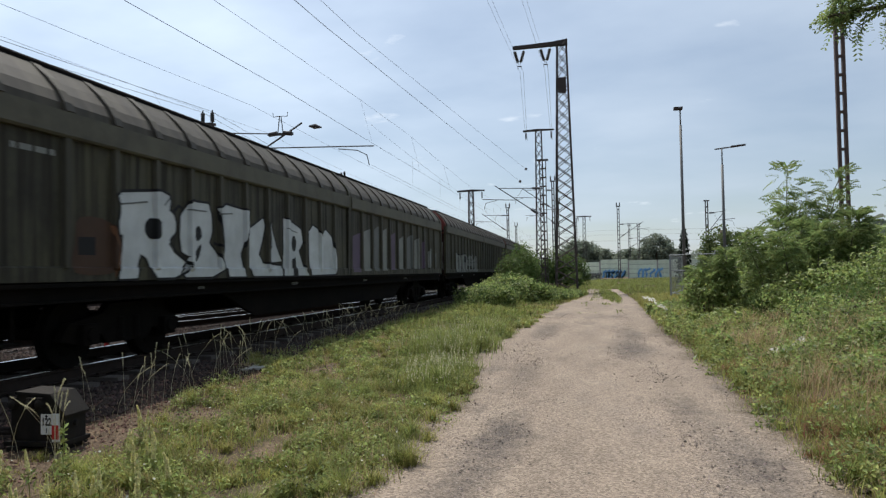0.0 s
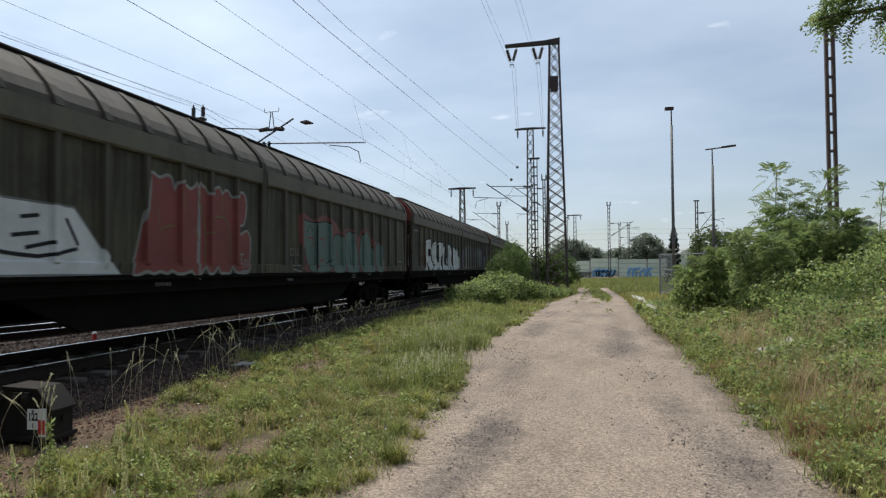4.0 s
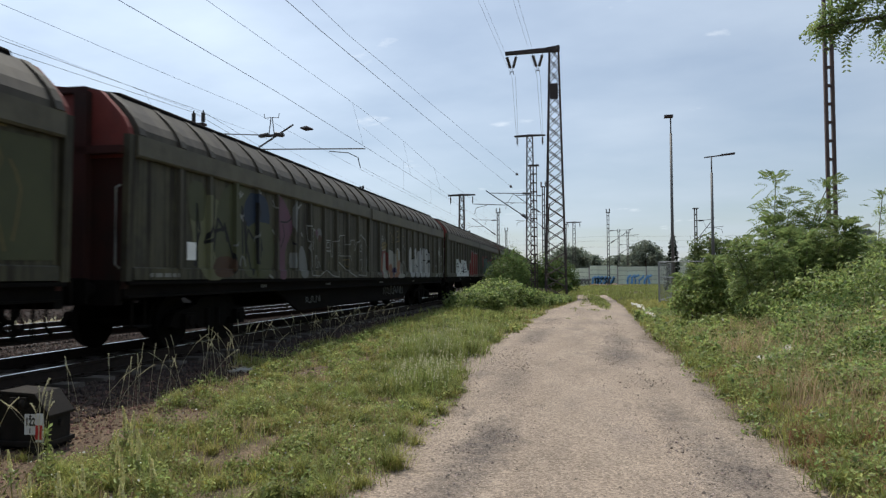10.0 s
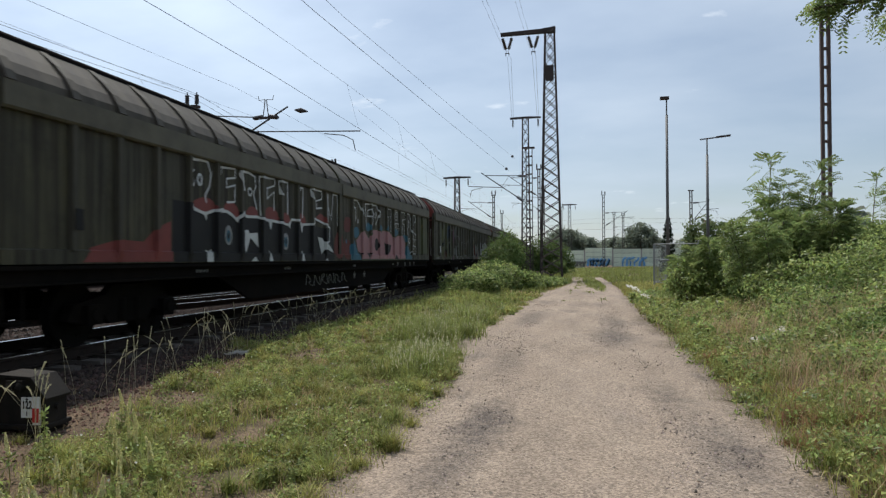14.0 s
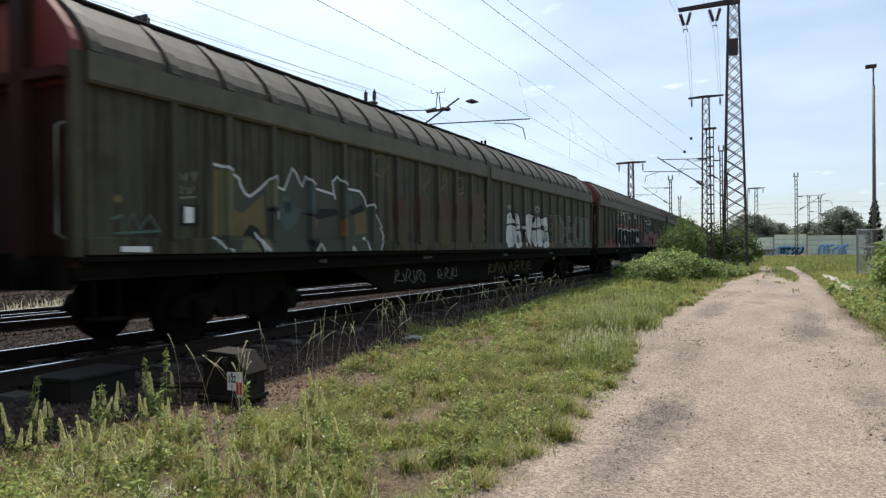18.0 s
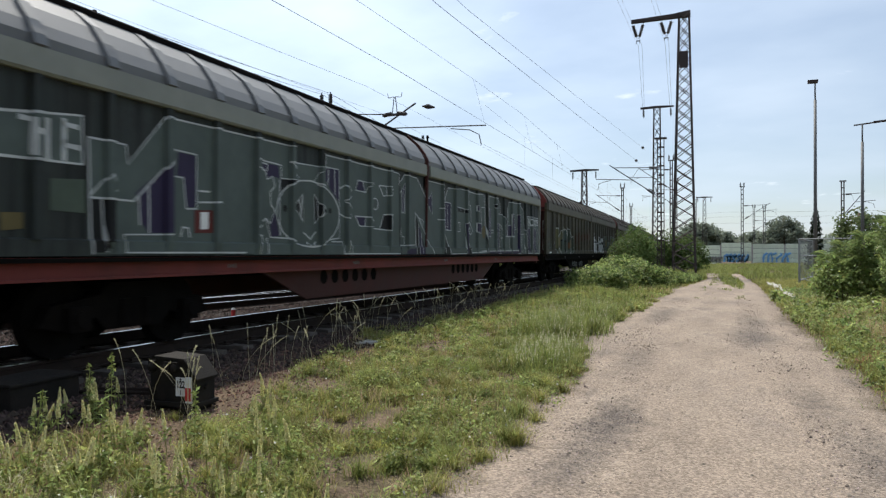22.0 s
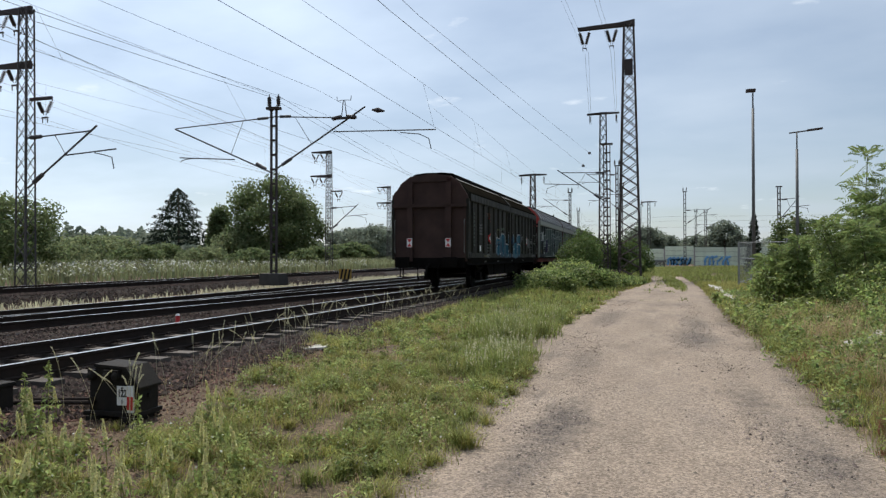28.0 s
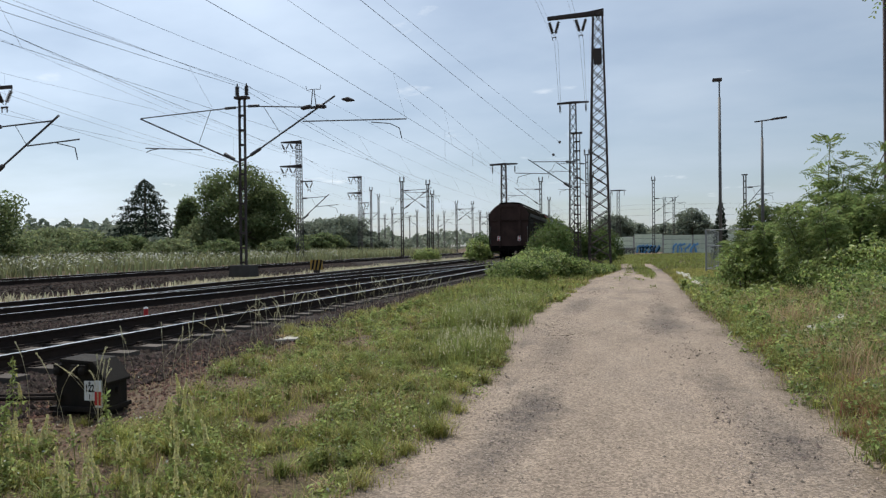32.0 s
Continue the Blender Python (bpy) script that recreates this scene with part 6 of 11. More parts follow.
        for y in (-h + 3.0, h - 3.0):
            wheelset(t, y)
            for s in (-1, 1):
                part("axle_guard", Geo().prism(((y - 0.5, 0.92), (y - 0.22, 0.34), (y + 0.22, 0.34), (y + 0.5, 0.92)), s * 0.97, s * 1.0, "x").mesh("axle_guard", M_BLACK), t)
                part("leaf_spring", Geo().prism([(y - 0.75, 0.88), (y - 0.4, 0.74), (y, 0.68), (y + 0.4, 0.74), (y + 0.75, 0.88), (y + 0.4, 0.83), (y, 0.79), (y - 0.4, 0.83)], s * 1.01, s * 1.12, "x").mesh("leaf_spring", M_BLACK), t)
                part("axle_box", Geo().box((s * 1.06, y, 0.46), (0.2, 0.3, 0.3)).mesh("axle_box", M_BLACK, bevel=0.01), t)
    return t


L_W = 23.4
OLIVE = "grimy olive-brown sliding-wall freight wagon "
W0 = wagon("olive", L_W, OLIVE + "with dull panels")
angular(W0, -9.5, -2.5, 1.2, 2.2, 7, P_DULLWHITE, P_BLACK, 3)
W9 = wagon("olive", L_W, OLIVE + "with plain panels")

W1 = wagon("olive", L_W, OLIVE + "with fat white graffiti letters")
fill(W1, [(-10.13, 2.00), (-9.54, 1.97), (-9.39, 1.62), (-9.42, 1.31), (-10.25, 1.29), (-10.21, 1.67)], P_RUST, 0.0000, 3, label="faded dark red sprayed patch")
fill(W1, [(-10.16, 1.75), (-9.84, 1.76), (-9.84, 1.52), (-10.16, 1.52)], P_BLACK, 0.0030, 0)
strokes(W1, ([(-9.53, 1.93), (-9.48, 1.74), (-9.41, 1.62), (-9.46, 1.39)], [(-9.34, 1.70), (-9.41, 1.51), (-9.48, 1.24)],), P_ORANGE, 0.030, 0.0040, 3)
fill(W1, [(-9.48, 2.36), (-9.30, 2.43), (-8.38, 2.54), (-8.16, 2.49), (-8.12, 2.37), (-8.16, 2.26), (-8.04, 2.20), (-7.98, 2.07), (-8.00, 1.91), (-8.16, 1.79), (-8.05, 1.62), (-7.62, 1.40), (-7.70, 1.31), (-8.09, 1.19), (-8.53, 1.19), (-8.67, 1.31), (-8.76, 1.48), (-8.89, 1.54), (-8.94, 1.39), (-9.00, 1.19), (-9.43, 1.19), (-9.39, 1.39), (-9.32, 1.59), (-9.30, 1.81), (-9.45, 1.79), (-9.48, 1.97), (-9.42, 2.17)], P_WHITE, 0.0020, 0, P_BLACK, 0.045, label="fat white sprayed letter")
fill(W1, [(-7.89, 2.21), (-7.61, 2.46), (-7.04, 2.47), (-6.93, 2.28), (-6.90, 1.99), (-7.01, 1.79), (-6.74, 1.60), (-6.53, 1.33), (-6.98, 1.19), (-7.78, 1.19), (-7.91, 1.29), (-7.75, 1.42), (-7.67, 1.54), (-7.86, 1.60), (-7.92, 1.85)], P_WHITE, 0.0020, 0, P_BLACK, 0.045, label="fat white sprayed letter")
fill(W1, [(-6.76, 2.41), (-6.43, 2.51), (-6.02, 2.48), (-5.63, 2.45), (-5.66, 2.16), (-5.80, 1.78), (-5.91, 1.62), (-5.76, 1.19), (-6.41, 1.19), (-6.49, 1.41), (-6.62, 1.70), (-6.69, 2.10)], P_WHITE, 0.0020, 0, P_BLACK, 0.045, label="fat white sprayed letter")
fill(W1, [(-5.63, 2.11), (-5.36, 2.22), (-5.00, 2.37), (-4.90, 2.21), (-5.05, 1.86), (-5.18, 1.64), (-5.01, 1.47), (-4.18, 1.42), (-4.16, 1.19), (-5.49, 1.19), (-5.65, 1.41), (-5.60, 1.73)], P_WHITE, 0.0020, 0, P_BLACK, 0.045, label="fat white sprayed letter")
fill(W1, [(-4.82, 2.27), (-4.65, 2.25), (-4.37, 1.77), (-4.15, 1.50), (-4.64, 1.46), (-4.78, 1.87)], P_WHITE, 0.0020, 0, P_BLACK, 0.045, label="fat white sprayed letter")
fill(W1, [(-4.08, 2.44), (-3.65, 2.38), (-3.14, 2.25), (-3.02, 1.94), (-3.27, 1.74), (-3.03, 1.43), (-2.75, 1.19), (-4.11, 1.19), (-4.13, 1.42), (-4.09, 1.78)], P_WHITE, 0.0020, 0, P_BLACK, 0.045, label="fat white sprayed letter")
fill(W1, [(-2.72, 2.21), (-2.45, 2.38), (-2.14, 2.31), (-1.96, 2.11), (-1.66, 2.33), (-1.21, 2.15), (-1.07, 1.72), (-0.88, 1.37), (-1.08, 1.20), (-2.62, 1.19), (-2.71, 1.56)], P_WHITE, 0.0020, 0, P_BLACK, 0.045, label="fat white sprayed letter")
oval(W1, -8.62, 1.94, 0.36, 0.32, P_BLACK, 0.0080)
fill(W1, [(-7.47, 1.98), (-7.33, 2.06), (-7.26, 1.88), (-7.42, 1.80)], P_BLACK, 0.0080, 2)
fill(W1, [(-7.45, 1.63), (-7.28, 1.76), (-7.33, 1.57), (-7.45, 1.46)], P_BLACK, 0.0080, 2)
oval(W1, -3.54, 1.90, 0.24, 0.35, P_BLACK, 0.0080)
fill(W1, [(-3.64, 1.55), (-3.46, 1.61), (-3.38, 1.20), (-3.65, 1.19)], P_BLACK, 0.0080, 0)
strokes(W1, ([(-9.42, 2.23), (-8.73, 2.33)], [(-8.16, 2.45), (-8.31, 2.31)], [(-6.73, 2.30), (-6.23, 2.35)], [(-3.94, 2.21), (-3.36, 2.15)], [(-7.69, 2.30), (-7.10, 2.32)],), P_DULLSILVER, 0.025, 0.0080, 0)
strokes(W1, ([(-8.09, 2.21), (-7.93, 2.34), (-7.82, 2.28)], [(-8.17, 1.75), (-7.98, 1.59), (-7.62, 1.42)], [(-6.90, 1.79), (-6.54, 1.71), (-6.60, 1.56)],), P_BLACK, 0.050, 0.0090, 2)
fill(W1, [(0.37, 2.25), (1.00, 2.37), (0.95, 1.26), (0.33, 1.26)], P_LILAC, 0.0000, 0, label="weathered pale sprayed letter")
fill(W1, [(1.30, 2.41), (1.93, 2.54), (1.88, 1.29), (1.25, 1.29)], P_DULLWHITE, 0.0010, 0, label="weathered pale sprayed letter")
fill(W1, [(2.32, 2.54), (2.78, 2.67), (2.72, 1.29), (2.26, 1.29)], P_DULLSILVER, 0.0000, 0, label="weathered pale sprayed letter")
fill(W1, [(3.13, 2.52), (3.63, 2.65), (3.56, 1.30), (3.07, 1.30)], P_DULLWHITE, 0.0010, 0, label="weathered pale sprayed letter")
fill(W1, [(4.00, 2.42), (4.61, 2.56), (4.54, 1.32), (3.95, 1.32)], P_LILAC, 0.0000, 0, label="weathered pale sprayed letter")
fill(W1, [(5.09, 2.35), (5.60, 2.49), (5.54, 1.34), (5.03, 1.34)], P_DULLWHITE, 0.0010, 0, label="weathered pale sprayed letter")
fill(W1, [(6.13, 2.44), (6.69, 2.58), (6.62, 1.36), (6.07, 1.36)], P_DULLSILVER, 0.0000, 0, label="weathered pale sprayed letter")
fill(W1, [(7.18, 2.40), (7.87, 2.55), (7.80, 1.36), (7.11, 1.36)], P_DULLWHITE, 0.0010, 0, label="weathered pale sprayed letter")
fill(W1, [(8.31, 2.36), (8.88, 2.51), (8.80, 1.38), (8.24, 1.38)], P_LILAC, 0.0000, 0, label="weathered pale sprayed letter")
fill(W1, [(9.33, 2.04), (9.94, 2.19), (9.88, 1.41), (9.28, 1.41)], P_DULLWHITE, 0.0010, 0, label="weathered pale sprayed letter")
fill(W1, [(10.44, 1.88), (10.88, 2.03), (10.83, 1.44), (10.40, 1.43)], P_DULLSILVER, 0.0000, 0, label="weathered pale sprayed letter")
bars(W1, -11.55, -10.85, 2.72, 2.84, 1, P_DULLWHITE)

W2 = wagon("olive", L_W, OLIVE + "with red block letters and teal graffiti")
fill(W2, [(-2.38, 2.63), (-2.28, 2.70), (-2.17, 2.66), (-2.08, 2.58), (-1.95, 2.60), (-1.86, 2.69), (-1.69, 2.74), (-1.60, 2.62), (-1.50, 2.70), (-1.38, 2.70), (-1.25, 2.60), (-1.06, 2.64), (-0.88, 2.73), (-0.72, 2.68), (-0.66, 2.45), (-0.76, 2.13), (-0.93, 2.10), (-0.95, 2.23), (-0.97, 2.04), (-0.88, 1.92), (-0.66, 2.01), (-0.50, 1.84), (-0.53, 1.44), (-0.66, 1.20), (-0.92, 1.19), (-1.16, 1.21), (-1.27, 1.31), (-1.37, 1.19), (-1.56, 1.19), (-1.71, 1.19), (-1.80, 1.30), (-1.94, 1.19), (-2.11, 1.19), (-2.20, 1.31), (-2.36, 1.19), (-2.43, 1.19)], P_RED, 0.0000, 2, P_DULLWHITE, 0.050, label="large red block letters with pale outline")
fill(W2, [(-4.23, 1.19), (-4.11, 1.52), (-4.01, 1.84), (-3.90, 2.17), (-3.85, 2.57), (-3.79, 2.70), (-3.69, 2.74), (-3.60, 2.70), (-3.50, 2.69), (-3.33, 2.75), (-3.19, 2.71), (-3.12, 2.54), (-3.07, 2.62), (-2.96, 2.69), (-2.84, 2.68), (-2.66, 2.60), (-2.52, 2.66), (-2.38, 2.62), (-2.40, 1.19), (-2.66, 1.23), (-2.87, 1.19), (-3.09, 1.19), (-3.23, 1.24), (-3.37, 1.19), (-3.55, 1.23), (-3.72, 1.19), (-3.89, 1.23), (-4.04, 1.19)], P_RED, 0.0012, 2, P_DULLWHITE, 0.050, label="large red block letters with pale outline")
strokes(W2, ([(-3.56, 2.21), (-3.50, 1.84), (-3.45, 1.91), (-3.10, 1.97)], [(-2.98, 2.47), (-2.94, 2.24), (-2.86, 2.28), (-2.92, 2.35), (-2.84, 2.49)],), P_YELLOW, 0.035, 0.005, 2)
strokes(W2, ([(-2.44, 2.56), (-2.36, 2.39), (-2.22, 2.07), (-2.18, 1.81), (-2.18, 1.55), (-2.23, 1.30)], [(-2.00, 2.18), (-1.57, 2.19), (-1.39, 2.11), (-1.31, 1.87), (-1.29, 1.35)], [(-1.60, 2.59), (-1.61, 2.27)], [(-2.19, 1.89), (-1.87, 1.91)], [(-2.53, 1.98), (-2.45, 1.86), (-2.42, 1.73)],), P_YELLOW, 0.035, 0.0050, 2)
strokes(W2, ([(-0.97, 1.55), (-0.78, 1.54)], [(-0.88, 1.54), (-0.88, 1.28)], [(-0.76, 1.45), (-0.76, 1.27)], [(-0.72, 1.45), (-0.65, 1.28), (-0.65, 1.47)], [(-0.94, 1.22), (-0.60, 1.23)],), P_DULLWHITE, 0.035, 0.0060, 0)
strokes(W2, ([(1.44, 1.71), (1.44, 1.56), (1.61, 1.58), (1.54, 1.66), (1.65, 1.72), (1.44, 1.71)], [(1.72, 1.70), (1.72, 1.57), (1.87, 1.59), (1.83, 1.73)], [(1.47, 1.49), (1.51, 1.33), (1.68, 1.35)], [(1.72, 1.47), (1.75, 1.33), (1.94, 1.36)], [(1.51, 1.26), (1.98, 1.19)],), P_DULLWHITE, 0.025, 0.0030, 0)
fill(W2, [(1.90, 2.50), (2.23, 2.58), (2.63, 2.46), (3.07, 2.50), (3.46, 2.62), (3.89, 2.57), (4.41, 2.47), (4.82, 2.22), (5.14, 2.36), (5.88, 2.34), (6.24, 2.17), (6.74, 2.51), (7.29, 2.39), (7.67, 2.10), (8.55, 2.09), (8.98, 1.26), (8.66, 1.19), (2.42, 1.19), (2.29, 1.38), (2.05, 1.67), (1.87, 2.06)], P_ROSE, 0.0000, 2, label="red halo round the teal letters")
fill(W2, [(2.11, 2.37), (2.43, 2.40), (3.07, 2.39), (3.65, 2.47), (3.94, 2.35), (4.04, 1.96), (4.09, 1.39), (3.78, 1.19), (2.57, 1.19), (2.41, 1.38), (2.21, 1.78)], P_TEAL, 0.0040, 2, P_BLACK, 0.030, label="pale teal sprayed letter")
fill(W2, [(4.17, 2.06), (4.41, 2.17), (4.85, 2.12), (5.05, 1.76), (5.01, 1.19), (4.14, 1.19), (4.14, 1.74)], P_TEAL, 0.0040, 2, P_BLACK, 0.030, label="pale teal sprayed letter")
fill(W2, [(5.14, 2.21), (5.72, 2.27), (6.04, 2.05), (6.23, 1.19), (5.19, 1.19)], P_TEAL, 0.0040, 2, P_BLACK, 0.030, label="pale teal sprayed letter")
fill(W2, [(6.38, 1.94), (6.77, 2.39), (7.29, 2.25), (7.86, 1.19), (6.47, 1.19)], P_TEAL, 0.0040, 2, P_BLACK, 0.030, label="pale teal sprayed letter")
fill(W2, [(7.99, 2.00), (8.50, 2.04), (8.79, 1.19), (8.06, 1.19)], P_TEAL, 0.0040, 2, P_BLACK, 0.030, label="pale teal sprayed letter")
strokes(W2, ([(2.43, 1.99), (2.78, 2.01), (2.69, 1.80)], [(3.22, 2.01), (3.52, 2.01), (3.45, 1.85)], [(3.04, 1.27), (3.17, 1.44), (3.52, 1.50)], [(4.40, 1.74), (4.56, 1.39)],), P_RED, 0.050, 0.0080, 2)
strokes(W2, ([(2.91, 2.34), (2.91, 1.19)], [(2.37, 2.09), (2.53, 2.31), (2.74, 2.17)], [(3.64, 1.39), (3.94, 1.50)], [(5.32, 2.02), (5.56, 1.40)], [(6.91, 2.09), (7.08, 1.41)],), P_BLACK, 0.030, 0.0090, 2)
fill(W2, [(-8.75, 2.11), (-8.40, 2.08), (-8.13, 2.16), (-7.64, 1.90), (-7.49, 2.11), (-6.60, 2.09), (-5.39, 2.06), (-4.50, 1.19), (-5.78, 1.19), (-8.87, 1.19), (-8.79, 1.68)], P_WHITE, 0.0000, 0, P_DULLSILVER, 0.030, label="white sprayed panel with black scribbles")
strokes(W2, ([(-8.73, 1.83), (-8.37, 1.87)], [(-8.70, 1.68), (-8.31, 1.72)], [(-8.57, 1.43), (-8.38, 1.49), (-8.25, 1.40)], [(-8.10, 1.80), (-7.90, 1.63), (-8.11, 1.50), (-8.24, 1.69), (-8.10, 1.80)], [(-7.38, 1.92), (-6.93, 1.89)], [(-7.20, 1.72), (-7.01, 1.61), (-6.77, 1.73)], [(-6.69, 1.94), (-6.70, 1.30)], [(-6.28, 1.88), (-5.98, 1.92)], [(-6.41, 1.66), (-5.98, 1.71)], [(-6.20, 1.52), (-5.77, 1.60)], [(-7.21, 1.44), (-6.62, 1.47), (-5.99, 1.42), (-5.32, 1.53)], [(-8.09, 2.07), (-7.75, 1.84)], [(-7.76, 1.37), (-7.40, 1.23)], [(-5.53, 1.91), (-5.31, 1.57)],), P_BLACK, 0.050, 0.0050, 2)
bars(W2, 11.0, 11.5, 1.5, 1.56, 1, P_DULLWHITE)
panel(W2, [(-10.57, 1.54), (-10.2, 1.54), (-10.2, 1.78), (-10.57, 1.78)], P_BLACK, 0.006)

W3 = wagon("olive", L_W, OLIVE + "with white bubble letters and painted figures")
fill(W3, [(5.19, 2.20), (5.36, 2.33), (5.51, 2.29), (5.55, 2.11), (5.53, 1.89), (5.63, 1.86), (5.79, 1.95), (5.95, 1.94), (6.04, 1.85), (6.06, 1.58), (6.01, 1.32), (5.90, 1.19), (5.34, 1.19), (5.21, 1.35), (5.15, 1.63), (5.13, 1.90)], P_SILVER, 0.0010, 3, P_BLACK, 0.030, label="white bubble letter")
fill(W3, [(6.03, 2.21), (6.18, 2.32), (6.33, 2.30), (6.38, 2.10), (6.38, 1.89), (6.45, 2.07), (6.50, 2.19), (6.66, 2.23), (6.82, 2.14), (6.88, 1.85), (6.85, 1.44), (6.75, 1.19), (6.18, 1.19), (6.09, 1.35), (6.12, 1.66), (6.06, 1.89)], P_SILVER, 0.0010, 3, P_BLACK, 0.030, label="white bubble letter")
fill(W3, [(6.95, 2.30), (7.13, 2.37), (7.22, 2.28), (7.22, 2.02), (7.29, 2.22), (7.44, 2.36), (7.63, 2.34), (7.76, 2.17), (7.79, 1.97), (7.68, 1.85), (7.83, 1.63), (7.86, 1.36), (7.78, 1.19), (7.01, 1.19), (6.89, 1.36), (6.92, 1.69), (6.96, 1.94)], P_SILVER, 0.0010, 3, P_BLACK, 0.030, label="white bubble letter")
fill(W3, [(7.91, 2.27), (8.16, 2.36), (8.36, 2.35), (8.50, 2.17), (8.53, 1.92), (8.36, 1.83), (8.62, 1.75), (8.75, 1.56), (8.67, 1.19), (7.97, 1.19), (7.86, 1.45), (7.86, 1.90)], P_SILVER, 0.0010, 3, P_BLACK, 0.030, label="white bubble letter")
oval(W3, 8.23, 2.12, 0.17, 0.11, P_BLACK, 0.0070)
strokes(W3, ([(8.10, 1.75), (8.29, 1.75), (8.53, 1.84)], [(7.26, 1.79), (7.38, 1.62), (7.35, 1.23)], [(7.44, 1.86), (7.63, 1.86)], [(6.29, 1.59), (6.38, 1.65), (6.45, 1.55), (6.55, 1.60)],), P_BLACK, 0.050, 0.0070, 2)
strokes(W3, ([(9.97, 1.63), (10.13, 1.69), (10.31, 1.61), (10.22, 1.37), (9.99, 1.19)], [(9.95, 1.19), (10.31, 1.26), (10.64, 1.37), (10.84, 1.19), (11.04, 1.37)], [(10.65, 2.04), (11.01, 2.12), (11.11, 2.42), (10.86, 2.49), (10.76, 2.22), (11.06, 2.20)], [(10.65, 1.46), (10.60, 1.70), (10.85, 1.94), (11.10, 1.89), (11.00, 1.60)], [(11.16, 2.07), (11.43, 2.14), (11.48, 1.85), (11.21, 1.72)], [(10.17, 1.37), (10.36, 1.19)], [(10.80, 1.60), (10.99, 1.39)],), P_DULLWHITE, 0.035, 0.0030, 2)
oval(W3, 10.86, 2.26, 0.30, 0.28, P_DULLWHITE, 0.0040)
strokes(W3, ([(10.00, 2.23), (10.14, 2.45), (10.28, 2.30)], [(9.96, 2.01), (10.28, 2.11), (10.18, 1.86)],), P_MOSS, 0.040, 0.0030, 2)
fill(W3, [(1.45, 2.29), (1.91, 2.36), (1.96, 2.21), (1.89, 2.08), (1.50, 2.05)], P_YELLOW, 0.0040, 2, label="ochre head of a painted figure")
strokes(W3, ([(1.37, 2.29), (1.45, 2.55), (1.50, 2.31), (1.58, 2.55), (1.56, 2.36)], [(1.67, 2.41), (1.80, 2.50), (1.89, 2.42), (1.86, 2.26)], [(1.37, 2.13), (1.52, 2.17)], [(1.48, 2.05), (1.89, 2.11)],), P_DULLWHITE, 0.030, 0.0060, 2)
strokes(W3, ([(1.54, 2.23), (1.67, 2.24)], [(1.73, 2.26), (1.87, 2.26)],), P_BLACK, 0.030, 0.0070, 0)
fill(W3, [(1.53, 2.06), (1.91, 2.09), (2.01, 1.82), (2.06, 1.43), (1.94, 1.19), (1.48, 1.19), (1.33, 1.50), (1.41, 1.87)], P_DULLRED, 0.0020, 2, label="dull red body of a painted figure")
fill(W3, [(1.63, 1.94), (1.82, 1.95), (1.89, 1.51), (2.10, 1.19), (1.52, 1.19), (1.56, 1.58)], P_DULLWHITE, 0.0045, 2)
fill(W3, [(1.35, 1.79), (1.48, 1.87), (1.54, 1.50), (1.40, 1.43)], P_ORANGE, 0.0040, 2)
fill(W3, [(2.13, 2.08), (2.40, 2.11), (2.82, 2.06), (2.94, 1.86), (3.01, 1.27), (2.73, 1.19), (2.21, 1.19), (2.13, 1.67)], P_DULLWHITE, 0.0020, 2, label="pale letter with orange and violet fades")
fill(W3, [(2.10, 2.02), (2.25, 2.07), (2.27, 1.51), (2.15, 1.27)], P_YELLOW, 0.0035, 2)
fill(W3, [(2.27, 1.55), (2.59, 1.64), (2.73, 1.52), (2.68, 1.19), (2.30, 1.19)], P_ORANGE, 0.0040, 2)
fill(W3, [(2.73, 1.48), (3.24, 1.53), (3.36, 1.35), (3.24, 1.19), (2.76, 1.19)], P_PURPLE, 0.0050, 2)
fill(W3, [(3.05, 2.06), (3.24, 2.12), (3.27, 1.53), (3.07, 1.44)], P_DULLWHITE, 0.0030, 2)
fill(W3, [(3.33, 2.11), (3.52, 2.20), (3.80, 2.07), (3.86, 1.41), (4.34, 1.28), (4.34, 1.19), (3.33, 1.19)], P_DULLWHITE, 0.0020, 2)
fill(W3, [(3.30, 2.07), (3.47, 2.14), (3.48, 1.71), (3.33, 1.53)], P_YELLOW, 0.0040, 2)
fill(W3, [(3.44, 1.71), (3.80, 1.77), (3.67, 1.35), (3.36, 1.26)], P_ORANGE, 0.0050, 2)
fill(W3, [(2.93, 1.27), (3.33, 1.35), (3.44, 1.19), (2.90, 1.19)], P_ORANGE, 0.0060, 2)
strokes(W3, ([(2.33, 2.32), (2.40, 2.67), (2.55, 2.67), (2.68, 2.50), (2.66, 2.33)], [(2.72, 2.64), (2.87, 2.46), (2.79, 2.35)], [(3.17, 2.43), (3.28, 2.78), (3.52, 2.79), (3.64, 2.52)], [(3.31, 2.59), (3.58, 2.60)], [(3.16, 2.40), (3.77, 2.49)], [(4.04, 2.40), (4.14, 2.66), (4.43, 2.65), (4.35, 2.49)], [(4.17, 2.28), (4.57, 2.43)],), P_YELLOW, 0.030, 0.0030, 2)
strokes(W3, ([(3.93, 1.71), (4.28, 1.74), (4.62, 1.57), (4.75, 1.33), (4.52, 1.24)], [(4.21, 2.34), (4.35, 2.26), (4.32, 2.37)], [(4.44, 2.23), (4.57, 2.14), (4.53, 2.29)],), P_DULLSILVER, 0.040, 0.0030, 2)
strokes(W3, ([(0.91, 1.28), (1.00, 1.35), (1.12, 1.23)], [(1.20, 1.28), (1.38, 1.30)], [(1.58, 1.25), (1.80, 1.34), (1.87, 1.23)],), P_DULLSILVER, 0.030, 0.0030, 2)
